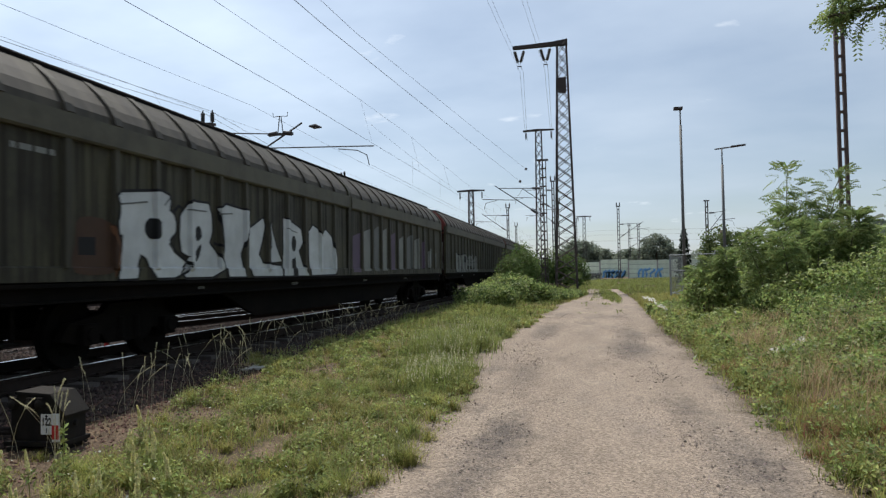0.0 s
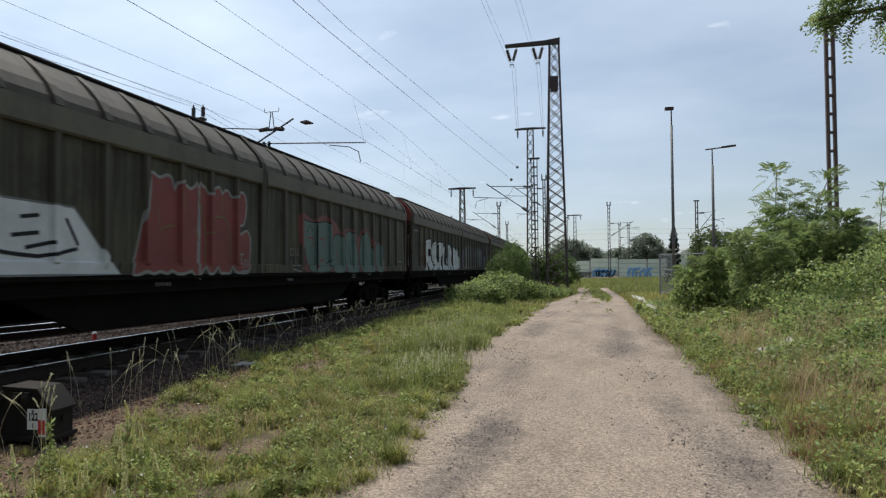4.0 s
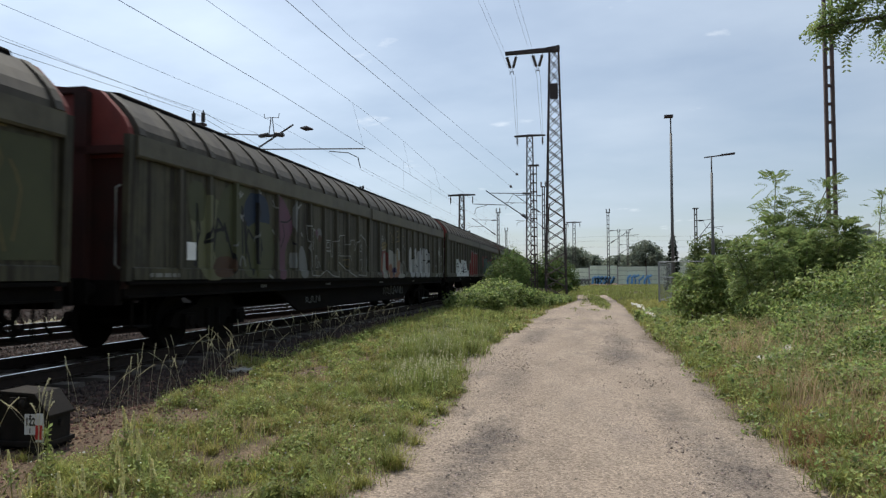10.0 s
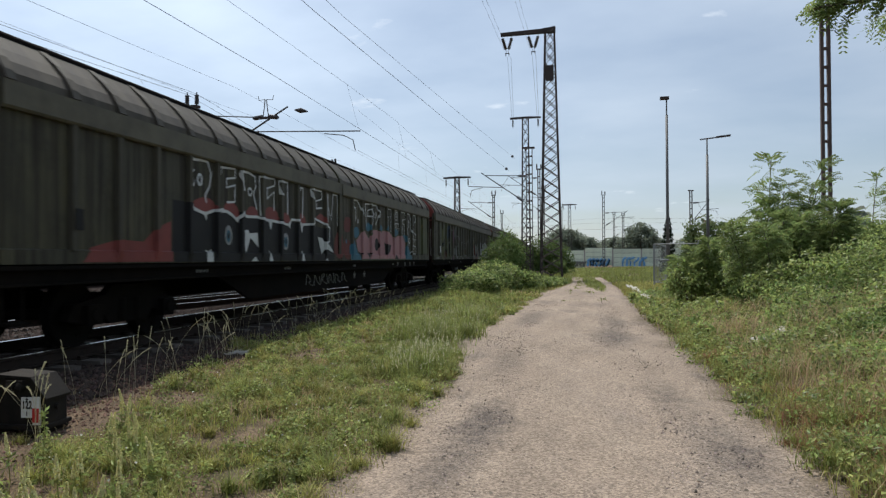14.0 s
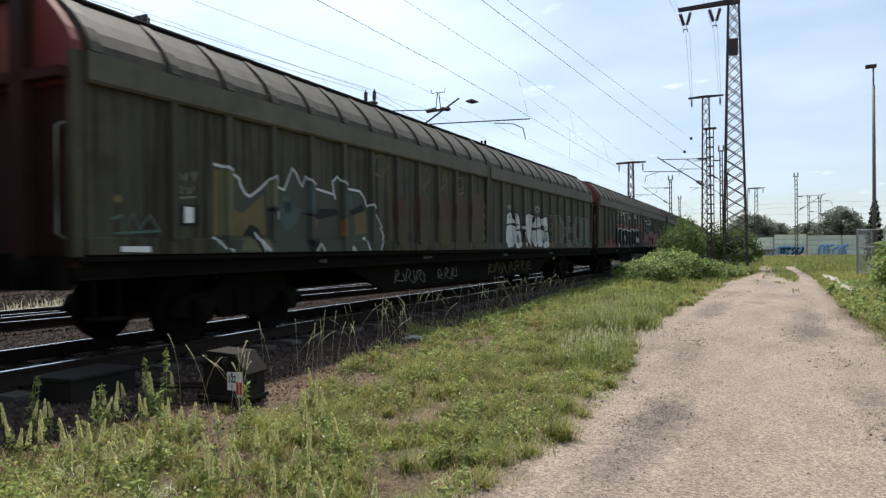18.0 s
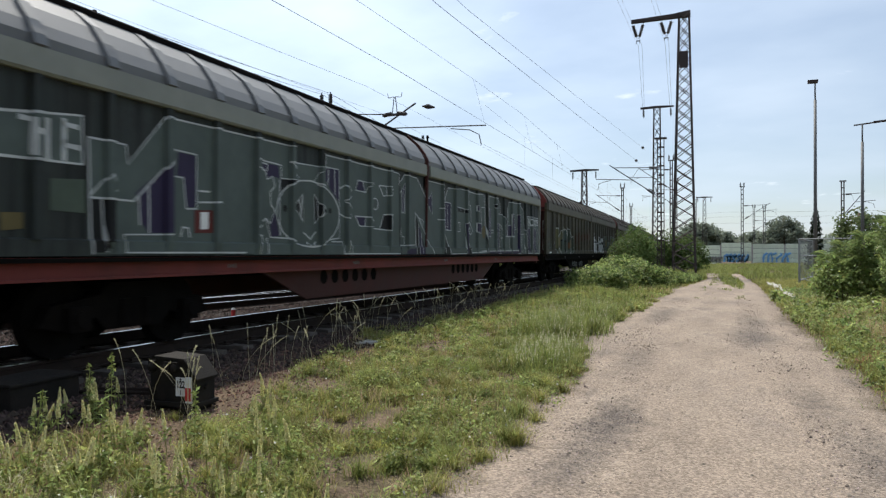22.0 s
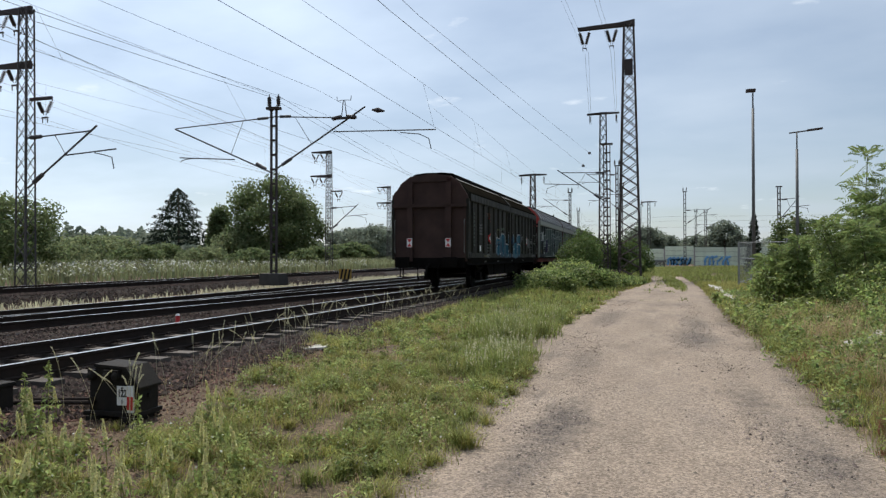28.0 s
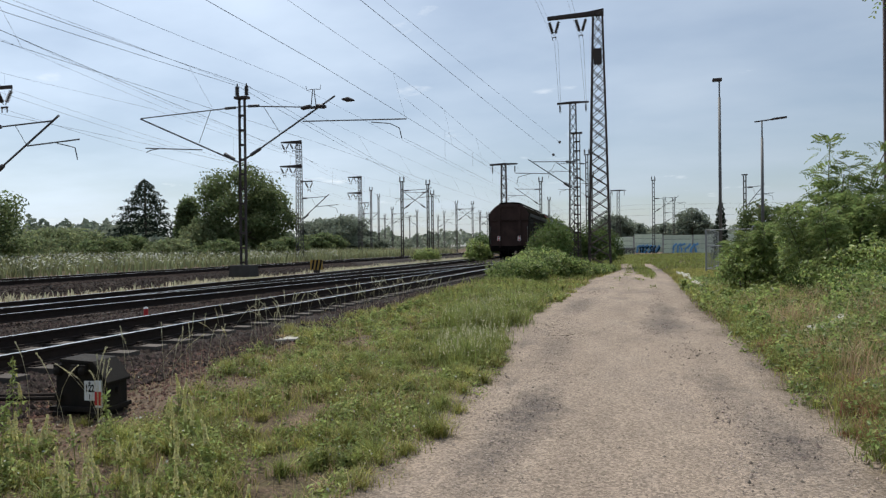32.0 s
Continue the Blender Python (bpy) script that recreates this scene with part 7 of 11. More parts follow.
strokes(W3, ([(-4.99, 2.43), (-4.78, 2.42), (-4.43, 2.34)], [(-4.99, 2.43), (-4.90, 2.07), (-4.84, 2.04), (-4.86, 1.90), (-4.75, 1.44), (-4.69, 1.25), (-4.20, 1.23), (-3.73, 1.39), (-3.27, 1.24), (-2.76, 1.20), (-2.74, 2.18), (-3.19, 2.12), (-3.19, 1.73), (-3.33, 1.74), (-3.36, 2.15), (-3.71, 2.14)], [(-4.56, 2.35), (-4.55, 1.86)], [(-4.40, 1.72), (-4.29, 1.73), (-4.25, 1.45), (-4.37, 1.44), (-4.40, 1.72)], [(-3.66, 1.87), (-3.36, 1.87)], [(-3.63, 2.08), (-3.46, 2.10), (-3.45, 1.96), (-3.63, 1.95), (-3.63, 2.08)], [(-4.19, 1.59), (-4.08, 1.46)],), P_DULLWHITE, 0.032, 0.0030, 0)
strokes(W3, ([(-2.67, 2.31), (-2.25, 2.35), (-2.23, 2.09), (-1.74, 2.12), (-1.72, 2.23), (-1.36, 2.26), (-1.41, 1.96)], [(-2.67, 2.31), (-2.63, 1.77), (-1.69, 1.79), (-1.69, 1.65)], [(-2.70, 1.60), (-1.97, 1.35), (-1.28, 1.21)], [(-1.36, 1.94), (-1.15, 2.21), (-0.78, 2.44), (-0.39, 2.32), (-0.15, 2.08)], [(-0.19, 1.82), (-0.23, 1.51), (-0.35, 1.23), (-1.11, 1.26)], [(-0.89, 2.05), (-0.74, 2.15), (-0.67, 1.96), (-0.89, 1.95)], [(-0.85, 1.69), (-0.67, 1.72), (-0.70, 1.34)],), P_DULLWHITE, 0.032, 0.0030, 0)
oval(W3, -4.16, 2.26, 0.36, 0.32, P_DULLSILVER, 0.0020)
oval(W3, -4.13, 2.16, 0.24, 0.18, P_RUST, 0.0040)
oval(W3, -4.33, 2.29, 0.16, 0.17, P_MAUVE, 0.0030)
strokes(W3, ([(-2.39, 1.66), (-2.04, 1.69), (-2.06, 1.48), (-2.27, 1.55)], [(-3.45, 1.61), (-3.50, 1.46)], [(-0.82, 1.42), (-0.85, 1.28)],), P_YELLOW, 0.030, 0.0040, 0)
rng3 = random.Random(36)
for y, z, w, hh, mat, k in ((-9.9, 1.9, 1.3, 1.5, P_MOSSLIGHT, 0), (-9.0, 2.2, 1.5, 1.7, P_MOSS, 1), (-8.0, 2.5, 1.2, 0.8, P_NAVY, 2), (-7.9, 1.75, 1.4, 1.15, P_MOSS, 3), (-9.4, 1.4, 0.8, 0.4, P_RUST, 4), (-10.4, 2.5, 0.6, 0.7, P_MOSS, 4)):
    panel(W3, rounded(y * W3["stretch"], z, w, hh, rng3.uniform(-.3, .3), rng3.uniform(0.1, 0.5), rng3), mat, 0.0005 * k)
scrawl(W3, -10.4, -7.4, 1.25, 2.7, P_BLACK, 37, 7, 0.06)
fill(W3, [(-6.66, 2.91), (-6.27, 2.87), (-5.89, 2.50), (-5.83, 2.24), (-6.11, 1.95), (-6.22, 1.69), (-6.22, 1.19), (-6.52, 1.19), (-6.56, 1.76), (-6.67, 2.17)], P_MAUVE, 0.0030, 2, label="tall mauve painted figure")
strokes(W3, ([(-6.51, 2.41), (-6.12, 2.42), (-5.85, 2.55)], [(-6.37, 2.36), (-6.26, 2.11), (-6.46, 1.85)], [(-5.88, 2.19), (-5.81, 1.97), (-5.50, 1.81)], [(-6.61, 2.42), (-6.53, 1.34)],), P_BLACK, 0.035, 0.0060, 2)
fill(W3, [(-5.79, 2.85), (-5.63, 2.94), (-5.50, 2.72), (-5.57, 2.37), (-5.75, 2.21), (-5.82, 2.51)], P_DULLSILVER, 0.0030, 2)
fill(W3, [(-5.99, 1.70), (-5.84, 1.76), (-5.56, 1.71), (-5.52, 1.46), (-5.96, 1.42)], P_DULLSILVER, 0.0030, 2)
fill(W3, [(-5.41, 1.85), (-5.23, 1.93), (-4.99, 1.64), (-4.95, 1.22), (-5.33, 1.22), (-5.46, 1.53)], P_DULLSILVER, 0.0030, 2)
strokes(W3, ([(-8.39, 2.81), (-8.26, 2.76), (-8.19, 2.83)], [(-8.32, 2.71), (-8.28, 2.86)], [(-7.61, 2.90), (-7.48, 2.88), (-7.53, 2.95)], [(-8.28, 2.34), (-8.16, 2.41)], [(-8.30, 2.41), (-8.18, 2.29)], [(-7.56, 2.15), (-7.45, 2.10)], [(-6.88, 2.83), (-6.70, 2.67), (-6.86, 2.72)], [(-6.88, 2.21), (-6.77, 2.12)], [(-5.31, 2.90), (-5.54, 2.77)], [(-7.09, 1.25), (-6.89, 1.19)], [(-5.33, 2.24), (-5.23, 2.14)],), P_DULLWHITE, 0.045, 0.0060, 0)
strokes(W3, ([(-8.30, 1.42), (-8.23, 1.61), (-8.11, 1.55), (-8.07, 1.41)], [(-7.73, 1.93), (-7.60, 2.07), (-7.49, 1.94)], [(-8.59, 1.80), (-8.32, 1.87)],), P_DULLSILVER, 0.040, 0.0050, 2)
panel(W3, [(-10.43, 1.5), (-10.15, 1.5), (-10.15, 1.8), (-10.43, 1.8)], P_SIGNWHITE, 0.008)
bars(W3, -11.5, -10.7, 1.22, 1.32, 1, P_DULLWHITE)
belly_tag(W3, 2.2, 4.9, 0.55, 0.88, 5, P_DULLSILVER)
belly_tag(W3, -4.6, -3.6, 0.55, 0.75, 6, P_DULLSILVER, strokes=3)

W4 = wagon("olive", L_W, OLIVE + "with the sprayed words Rebellen der Liebe")
panel(W4, [(-8.3, 1.19), (-0.45, 1.19), (-0.45, 1.75), (-0.6, 2.0), (-2.2, 2.05), (-8.3, 2.2)], P_BLACK, -0.003)
fill(W4, [(-7.56, 2.10), (-7.42, 2.24), (-7.08, 2.32), (-6.78, 2.26), (-6.72, 2.11), (-7.07, 2.04)], P_RED, 0.0020, 2)
fill(W4, [(-6.42, 2.13), (-6.30, 2.29), (-6.02, 2.29), (-5.82, 2.16), (-5.87, 1.99), (-6.07, 2.08)], P_RED, 0.0020, 2)
fill(W4, [(-5.53, 2.08), (-5.38, 2.27), (-5.12, 2.27), (-4.98, 2.11)], P_RED, 0.0020, 2)
fill(W4, [(-4.73, 2.06), (-4.58, 2.30), (-4.28, 2.33), (-4.02, 2.21), (-4.02, 2.04)], P_RED, 0.0020, 2)
fill(W4, [(-3.85, 2.07), (-3.68, 2.26), (-3.44, 2.22), (-3.36, 2.05)], P_RED, 0.0020, 2)
fill(W4, [(-2.91, 2.14), (-2.75, 2.30), (-2.50, 2.25), (-2.42, 2.07)], P_RED, 0.0020, 2)
fill(W4, [(-1.75, 2.20), (-1.46, 2.38), (-1.06, 2.27), (-0.96, 2.12)], P_RED, 0.0020, 2)
strokes(W4, ([(-7.58, 2.12), (-7.07, 2.03), (-6.75, 2.11), (-6.29, 2.12), (-6.07, 2.06), (-5.87, 1.96), (-5.73, 2.14), (-5.48, 2.07), (-5.02, 2.09), (-4.67, 2.05), (-4.37, 2.05), (-3.89, 2.03), (-3.45, 2.00), (-3.27, 2.13), (-2.89, 2.13), (-2.68, 2.04), (-2.04, 2.08), (-1.82, 2.23), (-1.21, 2.14), (-0.74, 2.05), (-0.77, 1.68), (-1.46, 1.61)],), P_WHITE, 0.055, 0.0050, 0, label="white toothed line")
fill(W4, [(-7.13, 2.06), (-7.05, 1.90), (-6.99, 2.07)], P_WHITE, 0.0060, 0)
fill(W4, [(-6.60, 2.12), (-6.53, 2.01), (-6.48, 2.12)], P_WHITE, 0.0060, 0)
fill(W4, [(-4.52, 2.06), (-4.37, 1.84), (-4.31, 2.07)], P_WHITE, 0.0060, 0)
fill(W4, [(-3.47, 2.01), (-3.36, 1.91), (-3.31, 2.09)], P_WHITE, 0.0060, 0)
fill(W4, [(-2.79, 2.11), (-2.66, 1.83), (-2.58, 2.06)], P_WHITE, 0.0060, 0)
fill(W4, [(-1.93, 2.15), (-1.88, 1.97), (-1.79, 2.20)], P_WHITE, 0.0060, 0)
fill(W4, [(-5.94, 2.02), (-5.87, 1.93), (-5.78, 2.08)], P_WHITE, 0.0060, 0)
strokes(W4, ([(-7.59, 2.92), (-7.26, 2.95), (-6.99, 2.95), (-6.88, 2.76), (-6.92, 2.54), (-7.08, 2.35), (-7.04, 2.23)], [(-7.59, 2.73), (-7.52, 2.73), (-7.54, 2.53), (-7.59, 2.47)], [(-6.61, 2.91), (-5.97, 2.95), (-5.97, 2.78), (-6.30, 2.73), (-6.32, 2.56), (-5.99, 2.64), (-5.99, 2.32), (-6.30, 2.29)], [(-6.61, 2.91), (-6.56, 2.16), (-6.42, 2.15)], [(-5.80, 2.92), (-5.43, 2.95), (-5.13, 2.89), (-5.10, 2.69), (-5.20, 2.54), (-5.05, 2.23)], [(-5.80, 2.90), (-5.73, 2.58), (-5.64, 2.57), (-5.61, 2.18)], [(-4.94, 2.92), (-4.19, 2.95), (-4.19, 2.81), (-4.56, 2.72), (-4.56, 2.50), (-4.22, 2.67), (-4.22, 2.27)], [(-4.94, 2.92), (-4.89, 2.12)],), P_WHITE, 0.045, 0.0060, 0, label="white outlined letters of the word REBELLEN")
strokes(W4, ([(-3.98, 2.93), (-3.50, 2.95), (-3.49, 2.23)], [(-3.98, 2.93), (-3.94, 2.66), (-3.79, 2.64), (-3.80, 2.19)], [(-2.89, 2.89), (-2.59, 2.91), (-2.63, 2.20)], [(-2.89, 2.89), (-2.79, 2.19)], [(-2.12, 2.94), (-1.35, 2.95), (-1.34, 2.75), (-1.75, 2.67), (-1.70, 2.49), (-1.32, 2.53)], [(-2.12, 2.94), (-2.05, 2.73), (-1.91, 2.69), (-1.93, 2.19)], [(-1.09, 2.91), (-0.64, 2.26), (-0.48, 2.95), (-0.16, 2.94), (-0.16, 2.12)], [(-1.09, 2.91), (-1.06, 2.20)],), P_WHITE, 0.050, 0.0060, 0, label="white outlined letters of the word REBELLEN")
oval(W4, -7.26, 2.61, 0.13, 0.18, P_BLACK, 0.0050, P_WHITE, 0.050)
oval(W4, -5.36, 2.57, 0.16, 0.14, P_BLACK, 0.0050, P_WHITE, 0.040)
oval(W4, -6.23, 1.68, 0.28, 0.37, P_SILVER, 0.0040, label="painted eye with a blue iris")
oval(W4, -6.24, 1.66, 0.17, 0.24, P_BLUE_MID, 0.0060)
oval(W4, -6.24, 1.67, 0.09, 0.12, P_BLACK, 0.0080)
oval(W4, -3.60, 1.62, 0.31, 0.38, P_SILVER, 0.0040, label="painted eye with a blue iris")
oval(W4, -3.60, 1.61, 0.19, 0.25, P_BLUE_MID, 0.0060)
oval(W4, -3.60, 1.62, 0.09, 0.11, P_BLACK, 0.0080)
fill(W4, [(-7.07, 1.40), (-6.96, 1.36), (-6.87, 1.41), (-6.84, 1.19), (-7.06, 1.19)], P_WHITE, 0.0040, 0, label="white painted tooth shape")
fill(W4, [(-5.67, 1.80), (-5.42, 1.81), (-5.40, 1.74), (-5.01, 1.77), (-4.98, 1.47), (-5.33, 1.66), (-5.52, 1.35), (-5.60, 1.50), (-5.58, 1.60)], P_WHITE, 0.0040, 0, label="white painted tooth shape")
fill(W4, [(-5.35, 1.19), (-5.19, 1.29), (-5.04, 1.19)], P_WHITE, 0.0040, 0, label="white painted tooth shape")
fill(W4, [(-4.47, 1.42), (-4.33, 1.19), (-4.51, 1.19)], P_WHITE, 0.0040, 0, label="white painted tooth shape")
fill(W4, [(-2.66, 1.45), (-2.55, 1.19), (-2.74, 1.19)], P_WHITE, 0.0040, 0, label="white painted tooth shape")
fill(W4, [(-1.63, 1.78), (-1.31, 1.76), (-1.18, 1.68), (-0.74, 1.59), (-0.44, 1.39), (-1.08, 1.50), (-1.36, 1.36)], P_WHITE, 0.0040, 0, label="white painted tooth shape")
fill(W4, [(-1.15, 1.19), (-1.05, 1.26), (-0.95, 1.19)], P_WHITE, 0.0040, 0, label="white painted tooth shape")
strokes(W4, ([(1.29, 2.95), (1.64, 2.95), (1.96, 2.73), (2.20, 2.36), (2.08, 2.10)], [(1.29, 2.95), (1.29, 2.74), (1.46, 2.72), (1.47, 2.34)], [(1.67, 2.40), (1.74, 2.31), (1.61, 2.30), (1.67, 2.40)], [(2.41, 2.91), (3.05, 2.95), (3.05, 2.81), (2.64, 2.71), (2.64, 2.55), (2.95, 2.56)], [(2.41, 2.91), (2.54, 2.21)], [(3.05, 2.92), (3.64, 2.95), (3.89, 2.74), (3.77, 2.50), (3.55, 2.31)], [(3.05, 2.92), (3.29, 2.67), (3.22, 2.28)], [(3.55, 2.73), (3.64, 2.63), (3.50, 2.53), (3.45, 2.68)],), P_WHITE, 0.050, 0.0060, 0, label="white outlined letters of the word DER")
strokes(W4, ([(4.92, 2.61), (4.91, 2.93), (5.45, 2.94), (5.40, 2.14)], [(4.92, 2.64), (5.13, 2.67), (5.10, 2.16)], [(6.02, 2.95), (6.35, 2.95), (6.34, 2.62), (6.02, 2.62), (6.02, 2.95)], [(6.10, 2.88), (6.25, 2.89), (6.25, 2.72), (6.10, 2.71), (6.10, 2.88)], [(6.03, 2.48), (6.53, 2.49), (6.56, 2.21)], [(6.03, 2.48), (6.04, 2.35), (6.26, 2.29), (6.24, 2.41)], [(6.81, 2.94), (7.51, 2.95), (7.52, 2.70), (7.10, 2.66), (7.07, 2.53), (7.42, 2.50), (7.41, 2.07)], [(6.81, 2.94), (6.90, 1.97)], [(7.05, 2.44), (7.06, 1.98)],), P_WHITE, 0.035, 0.0060, 0, label="white outlined letters of the word LIEBE")
strokes(W4, ([(7.73, 2.95), (8.21, 2.93), (8.41, 2.72), (8.42, 2.44), (8.63, 1.89), (8.51, 1.50), (8.31, 1.43)], [(7.73, 2.94), (7.84, 2.52), (8.00, 2.06), (8.15, 1.67)], [(8.62, 2.95), (9.25, 2.93), (9.27, 2.69), (8.92, 2.65), (8.92, 2.23), (9.28, 2.20), (9.28, 1.98), (8.92, 1.96), (8.93, 1.70), (9.33, 1.71), (9.33, 1.41), (8.63, 1.42), (8.62, 2.95)],), P_WHITE, 0.035, 0.0060, 0, label="white outlined letters of the word LIEBE")
oval(W4, 8.09, 2.56, 0.15, 0.25, P_BLACK, 0.0050, P_WHITE, 0.030)
oval(W4, 8.17, 1.91, 0.16, 0.22, P_BLACK, 0.0050, P_WHITE, 0.030)
rng4 = random.Random(5)
for y, z, w, hh in ((1.56, 2.00, 0.53, 0.34), (2.77, 2.21, 0.52, 0.27), (4.19, 2.22, 0.53, 0.26), (5.11, 2.26, 0.46, 0.24), (6.29, 2.13, 0.66, 0.33), (7.58, 1.97, 0.64, 0.29), (0.62, 1.72, 0.15, 0.12)):
    panel(W4, rounded(y, z, w, hh, 0, 0.5, rng4, 14), P_BLUE_MID, 0.006)
panel(W4, [(0.93, 1.20), (0.89, 1.59), (1.35, 1.78), (1.67, 1.44), (1.97, 1.39), (1.94, 1.20)], P_BLUE_MID, 0.0065)
panel(W4, [(7.58, 1.20), (7.72, 1.84), (8.27, 1.67), (8.77, 1.20)], P_BLUE_MID, 0.0065)
for y, z, w, hh in ((0.71, 2.20, 0.65, 0.45), (0.67, 1.50, 0.64, 0.58), (-0.04, 1.59, 0.75, 0.72)):
    panel(W4, rounded(y, z, w, hh, 0.1, 0.3, rng4, 12), P_DULLRED, 0.0055)
MOUND = [(1.50, 1.81), (1.67, 1.85), (2.23, 2.19), (2.80, 1.89), (3.33, 2.16), (3.78, 2.19), (4.22, 2.08), (4.50, 2.19), (5.37, 2.16), (6.07, 1.94), (6.45, 2.06), (7.26, 2.11), (7.76, 1.81), (7.58, 1.20), (2.01, 1.20), (1.97, 1.39), (1.67, 1.44)][::-1]
panel(W4, MOUND, P_PINK, 0.009)
spray(W4, flat(*outline_poly(MOUND, 0.05), 0.011), P_MOSS)
panel(W4, rounded(*(3.74, 1.68, 0.42, 0.41), 0, 0.45, rng4, 16), P_BLACK, 0.011)
for C in ([(4.68, 1.79), (4.93, 1.71), (5.61, 1.70), (5.45, 1.45), (4.81, 1.35)], [(2.66, 1.40), (3.03, 1.41), (2.83, 1.20)], [(6.18, 1.39), (6.55, 1.20), (6.01, 1.20)], [(1.75, 1.41), (2.05, 1.40), (1.94, 1.20)]):
    panel(W4, C, P_BLACK, 0.011)
scrawl(W4, 2.1, 7.2, 1.3, 1.9, P_MAUVE, 46, 9, 0.03)
panel(W4, [(-10.5, 1.2), (-8.35, 1.2), (-8.35, 1.85), (-8.8, 1.7), (-9.1, 1.5), (-9.7, 1.52), (-10.3, 1.4)], P_RED, 0.0)
strokes(W4, ([(10.45, 2.95), (10.30, 2.95), (10.51, 2.88), (10.30, 2.54)], [(10.51, 2.88), (10.68, 2.57), (10.57, 2.23), (10.74, 1.52)], [(10.30, 2.54), (10.15, 2.32)], [(10.79, 2.58), (10.96, 2.25), (10.85, 1.64)], [(10.40, 2.95), (10.73, 2.95)],), P_YELLOW, 0.030, 0.0040, 2)
oval(W4, 10.38, 3.13, 0.42, 0.23, P_DULLWHITE, 0.0040)
strokes(W4, ([(10.19, 2.95), (10.62, 2.95)], [(10.19, 2.95), (10.62, 2.95)],), P_BLACK, 0.020, 0.0080, 0)
fill(W4, [(10.09, 2.87), (11.43, 2.91), (11.50, 1.43), (9.95, 1.41)], P_MOSS, 0.0010, 0)
panel(W4, [(-10.7, 1.62), (-10.45, 1.62), (-10.45, 1.9), (-10.7, 1.9)], P_BLACK, 0.008)
bars(W4, -10.66, -10.5, 1.64, 1.84, 2, P_DULLWHITE, 9)
belly_tag(W4, -2.0, 1.2, 0.55, 0.85, 7, P_DULLWHITE)
for k, y in enumerate((1.9, 2.9, 6.6, 7.7, 8.5, 9.2)):
    part("painted_star", Geo().prism([(y + (0.13 if i % 2 == 0 else 0.055) * math.sin(i * math.pi / 5), (0.74 if k < 2 else 1.04) + (0.13 if i % 2 == 0 else 0.055) * math.cos(i * math.pi / 5)) for i in range(10)], *((1.221, 1.226) if k < 2 else (1.351, 1.356)), "x").mesh("painted_star", P_DULLSILVER), W4)

W5 = wagon("olive", L_W, OLIVE + "with white bubble letters and ochre graffiti")
fill(W5, [(1.65, 2.18), (1.79, 2.21), (1.94, 2.11), (2.01, 1.91), (1.98, 1.88), (1.63, 1.86), (1.49, 1.85), (1.49, 2.09)], P_WHITE, 0.0010, 2, P_BLACK, 0.040, label="white bubble letter")
fill(W5, [(1.49, 1.82), (1.95, 1.86), (2.09, 1.68), (2.10, 1.41), (1.94, 1.25), (1.63, 1.20), (1.46, 1.23), (1.41, 1.44)], P_WHITE, 0.0010, 2, P_BLACK, 0.040, label="white bubble letter")
fill(W5, [(2.01, 2.16), (2.27, 2.22), (2.54, 2.11), (2.64, 1.89), (2.61, 1.73), (2.20, 1.71), (2.05, 1.89)], P_WHITE, 0.0010, 2, P_BLACK, 0.040, label="white bubble letter")
fill(W5, [(2.17, 1.68), (2.60, 1.72), (2.73, 1.60), (2.77, 1.36), (2.61, 1.21), (2.22, 1.19), (2.09, 1.34), (2.10, 1.60)], P_WHITE, 0.0010, 2, P_BLACK, 0.040, label="white bubble letter")
fill(W5, [(2.73, 1.80), (2.87, 1.87), (3.00, 1.79), (2.97, 1.71), (2.84, 1.75)], P_WHITE, 0.0010, 2, P_BLACK, 0.040, label="white bubble letter")
fill(W5, [(2.88, 1.66), (2.97, 1.67), (3.20, 1.53), (3.22, 1.25), (3.12, 1.24), (2.97, 1.43)], P_WHITE, 0.0010, 2, P_BLACK, 0.040, label="white bubble letter")
fill(W5, [(3.18, 2.19), (3.79, 2.21), (3.84, 2.11), (3.76, 1.84), (3.69, 1.63), (3.57, 1.21), (3.51, 1.21), (3.35, 1.42), (3.24, 1.55), (3.19, 1.80)], P_WHITE, 0.0010, 2, P_BLACK, 0.040, label="white bubble letter")
fill(W5, [(3.84, 2.14), (4.07, 2.17), (4.22, 2.04), (4.20, 1.82), (3.79, 1.80)], P_WHITE, 0.0010, 2, P_BLACK, 0.040, label="white bubble letter")
fill(W5, [(3.75, 1.74), (4.14, 1.76), (4.24, 1.59), (4.24, 1.35), (4.10, 1.22), (3.91, 1.23), (3.74, 1.36), (3.68, 1.56)], P_WHITE, 0.0010, 2, P_BLACK, 0.040, label="white bubble letter")
fill(W5, [(4.24, 2.06), (4.38, 2.18), (4.57, 2.14), (4.68, 2.04), (4.68, 1.85), (4.21, 1.81)], P_WHITE, 0.0010, 2, P_BLACK, 0.040, label="white bubble letter")
fill(W5, [(4.24, 1.76), (4.67, 1.82), (4.84, 1.65), (4.83, 1.36), (4.61, 1.22), (4.32, 1.22), (4.23, 1.37)], P_WHITE, 0.0010, 2, P_BLACK, 0.040, label="white bubble letter")
fill(W5, [(4.69, 2.12), (5.16, 2.20), (5.38, 2.14), (5.45, 1.78), (4.95, 1.73), (4.74, 1.89)], P_WHITE, 0.0010, 2, P_BLACK, 0.040, label="white bubble letter")
fill(W5, [(4.93, 1.65), (5.38, 1.74), (5.57, 1.56), (5.54, 1.32), (5.37, 1.20), (4.93, 1.19), (4.77, 1.31), (4.82, 1.60)], P_WHITE, 0.0010, 2, P_BLACK, 0.040, label="white bubble letter")
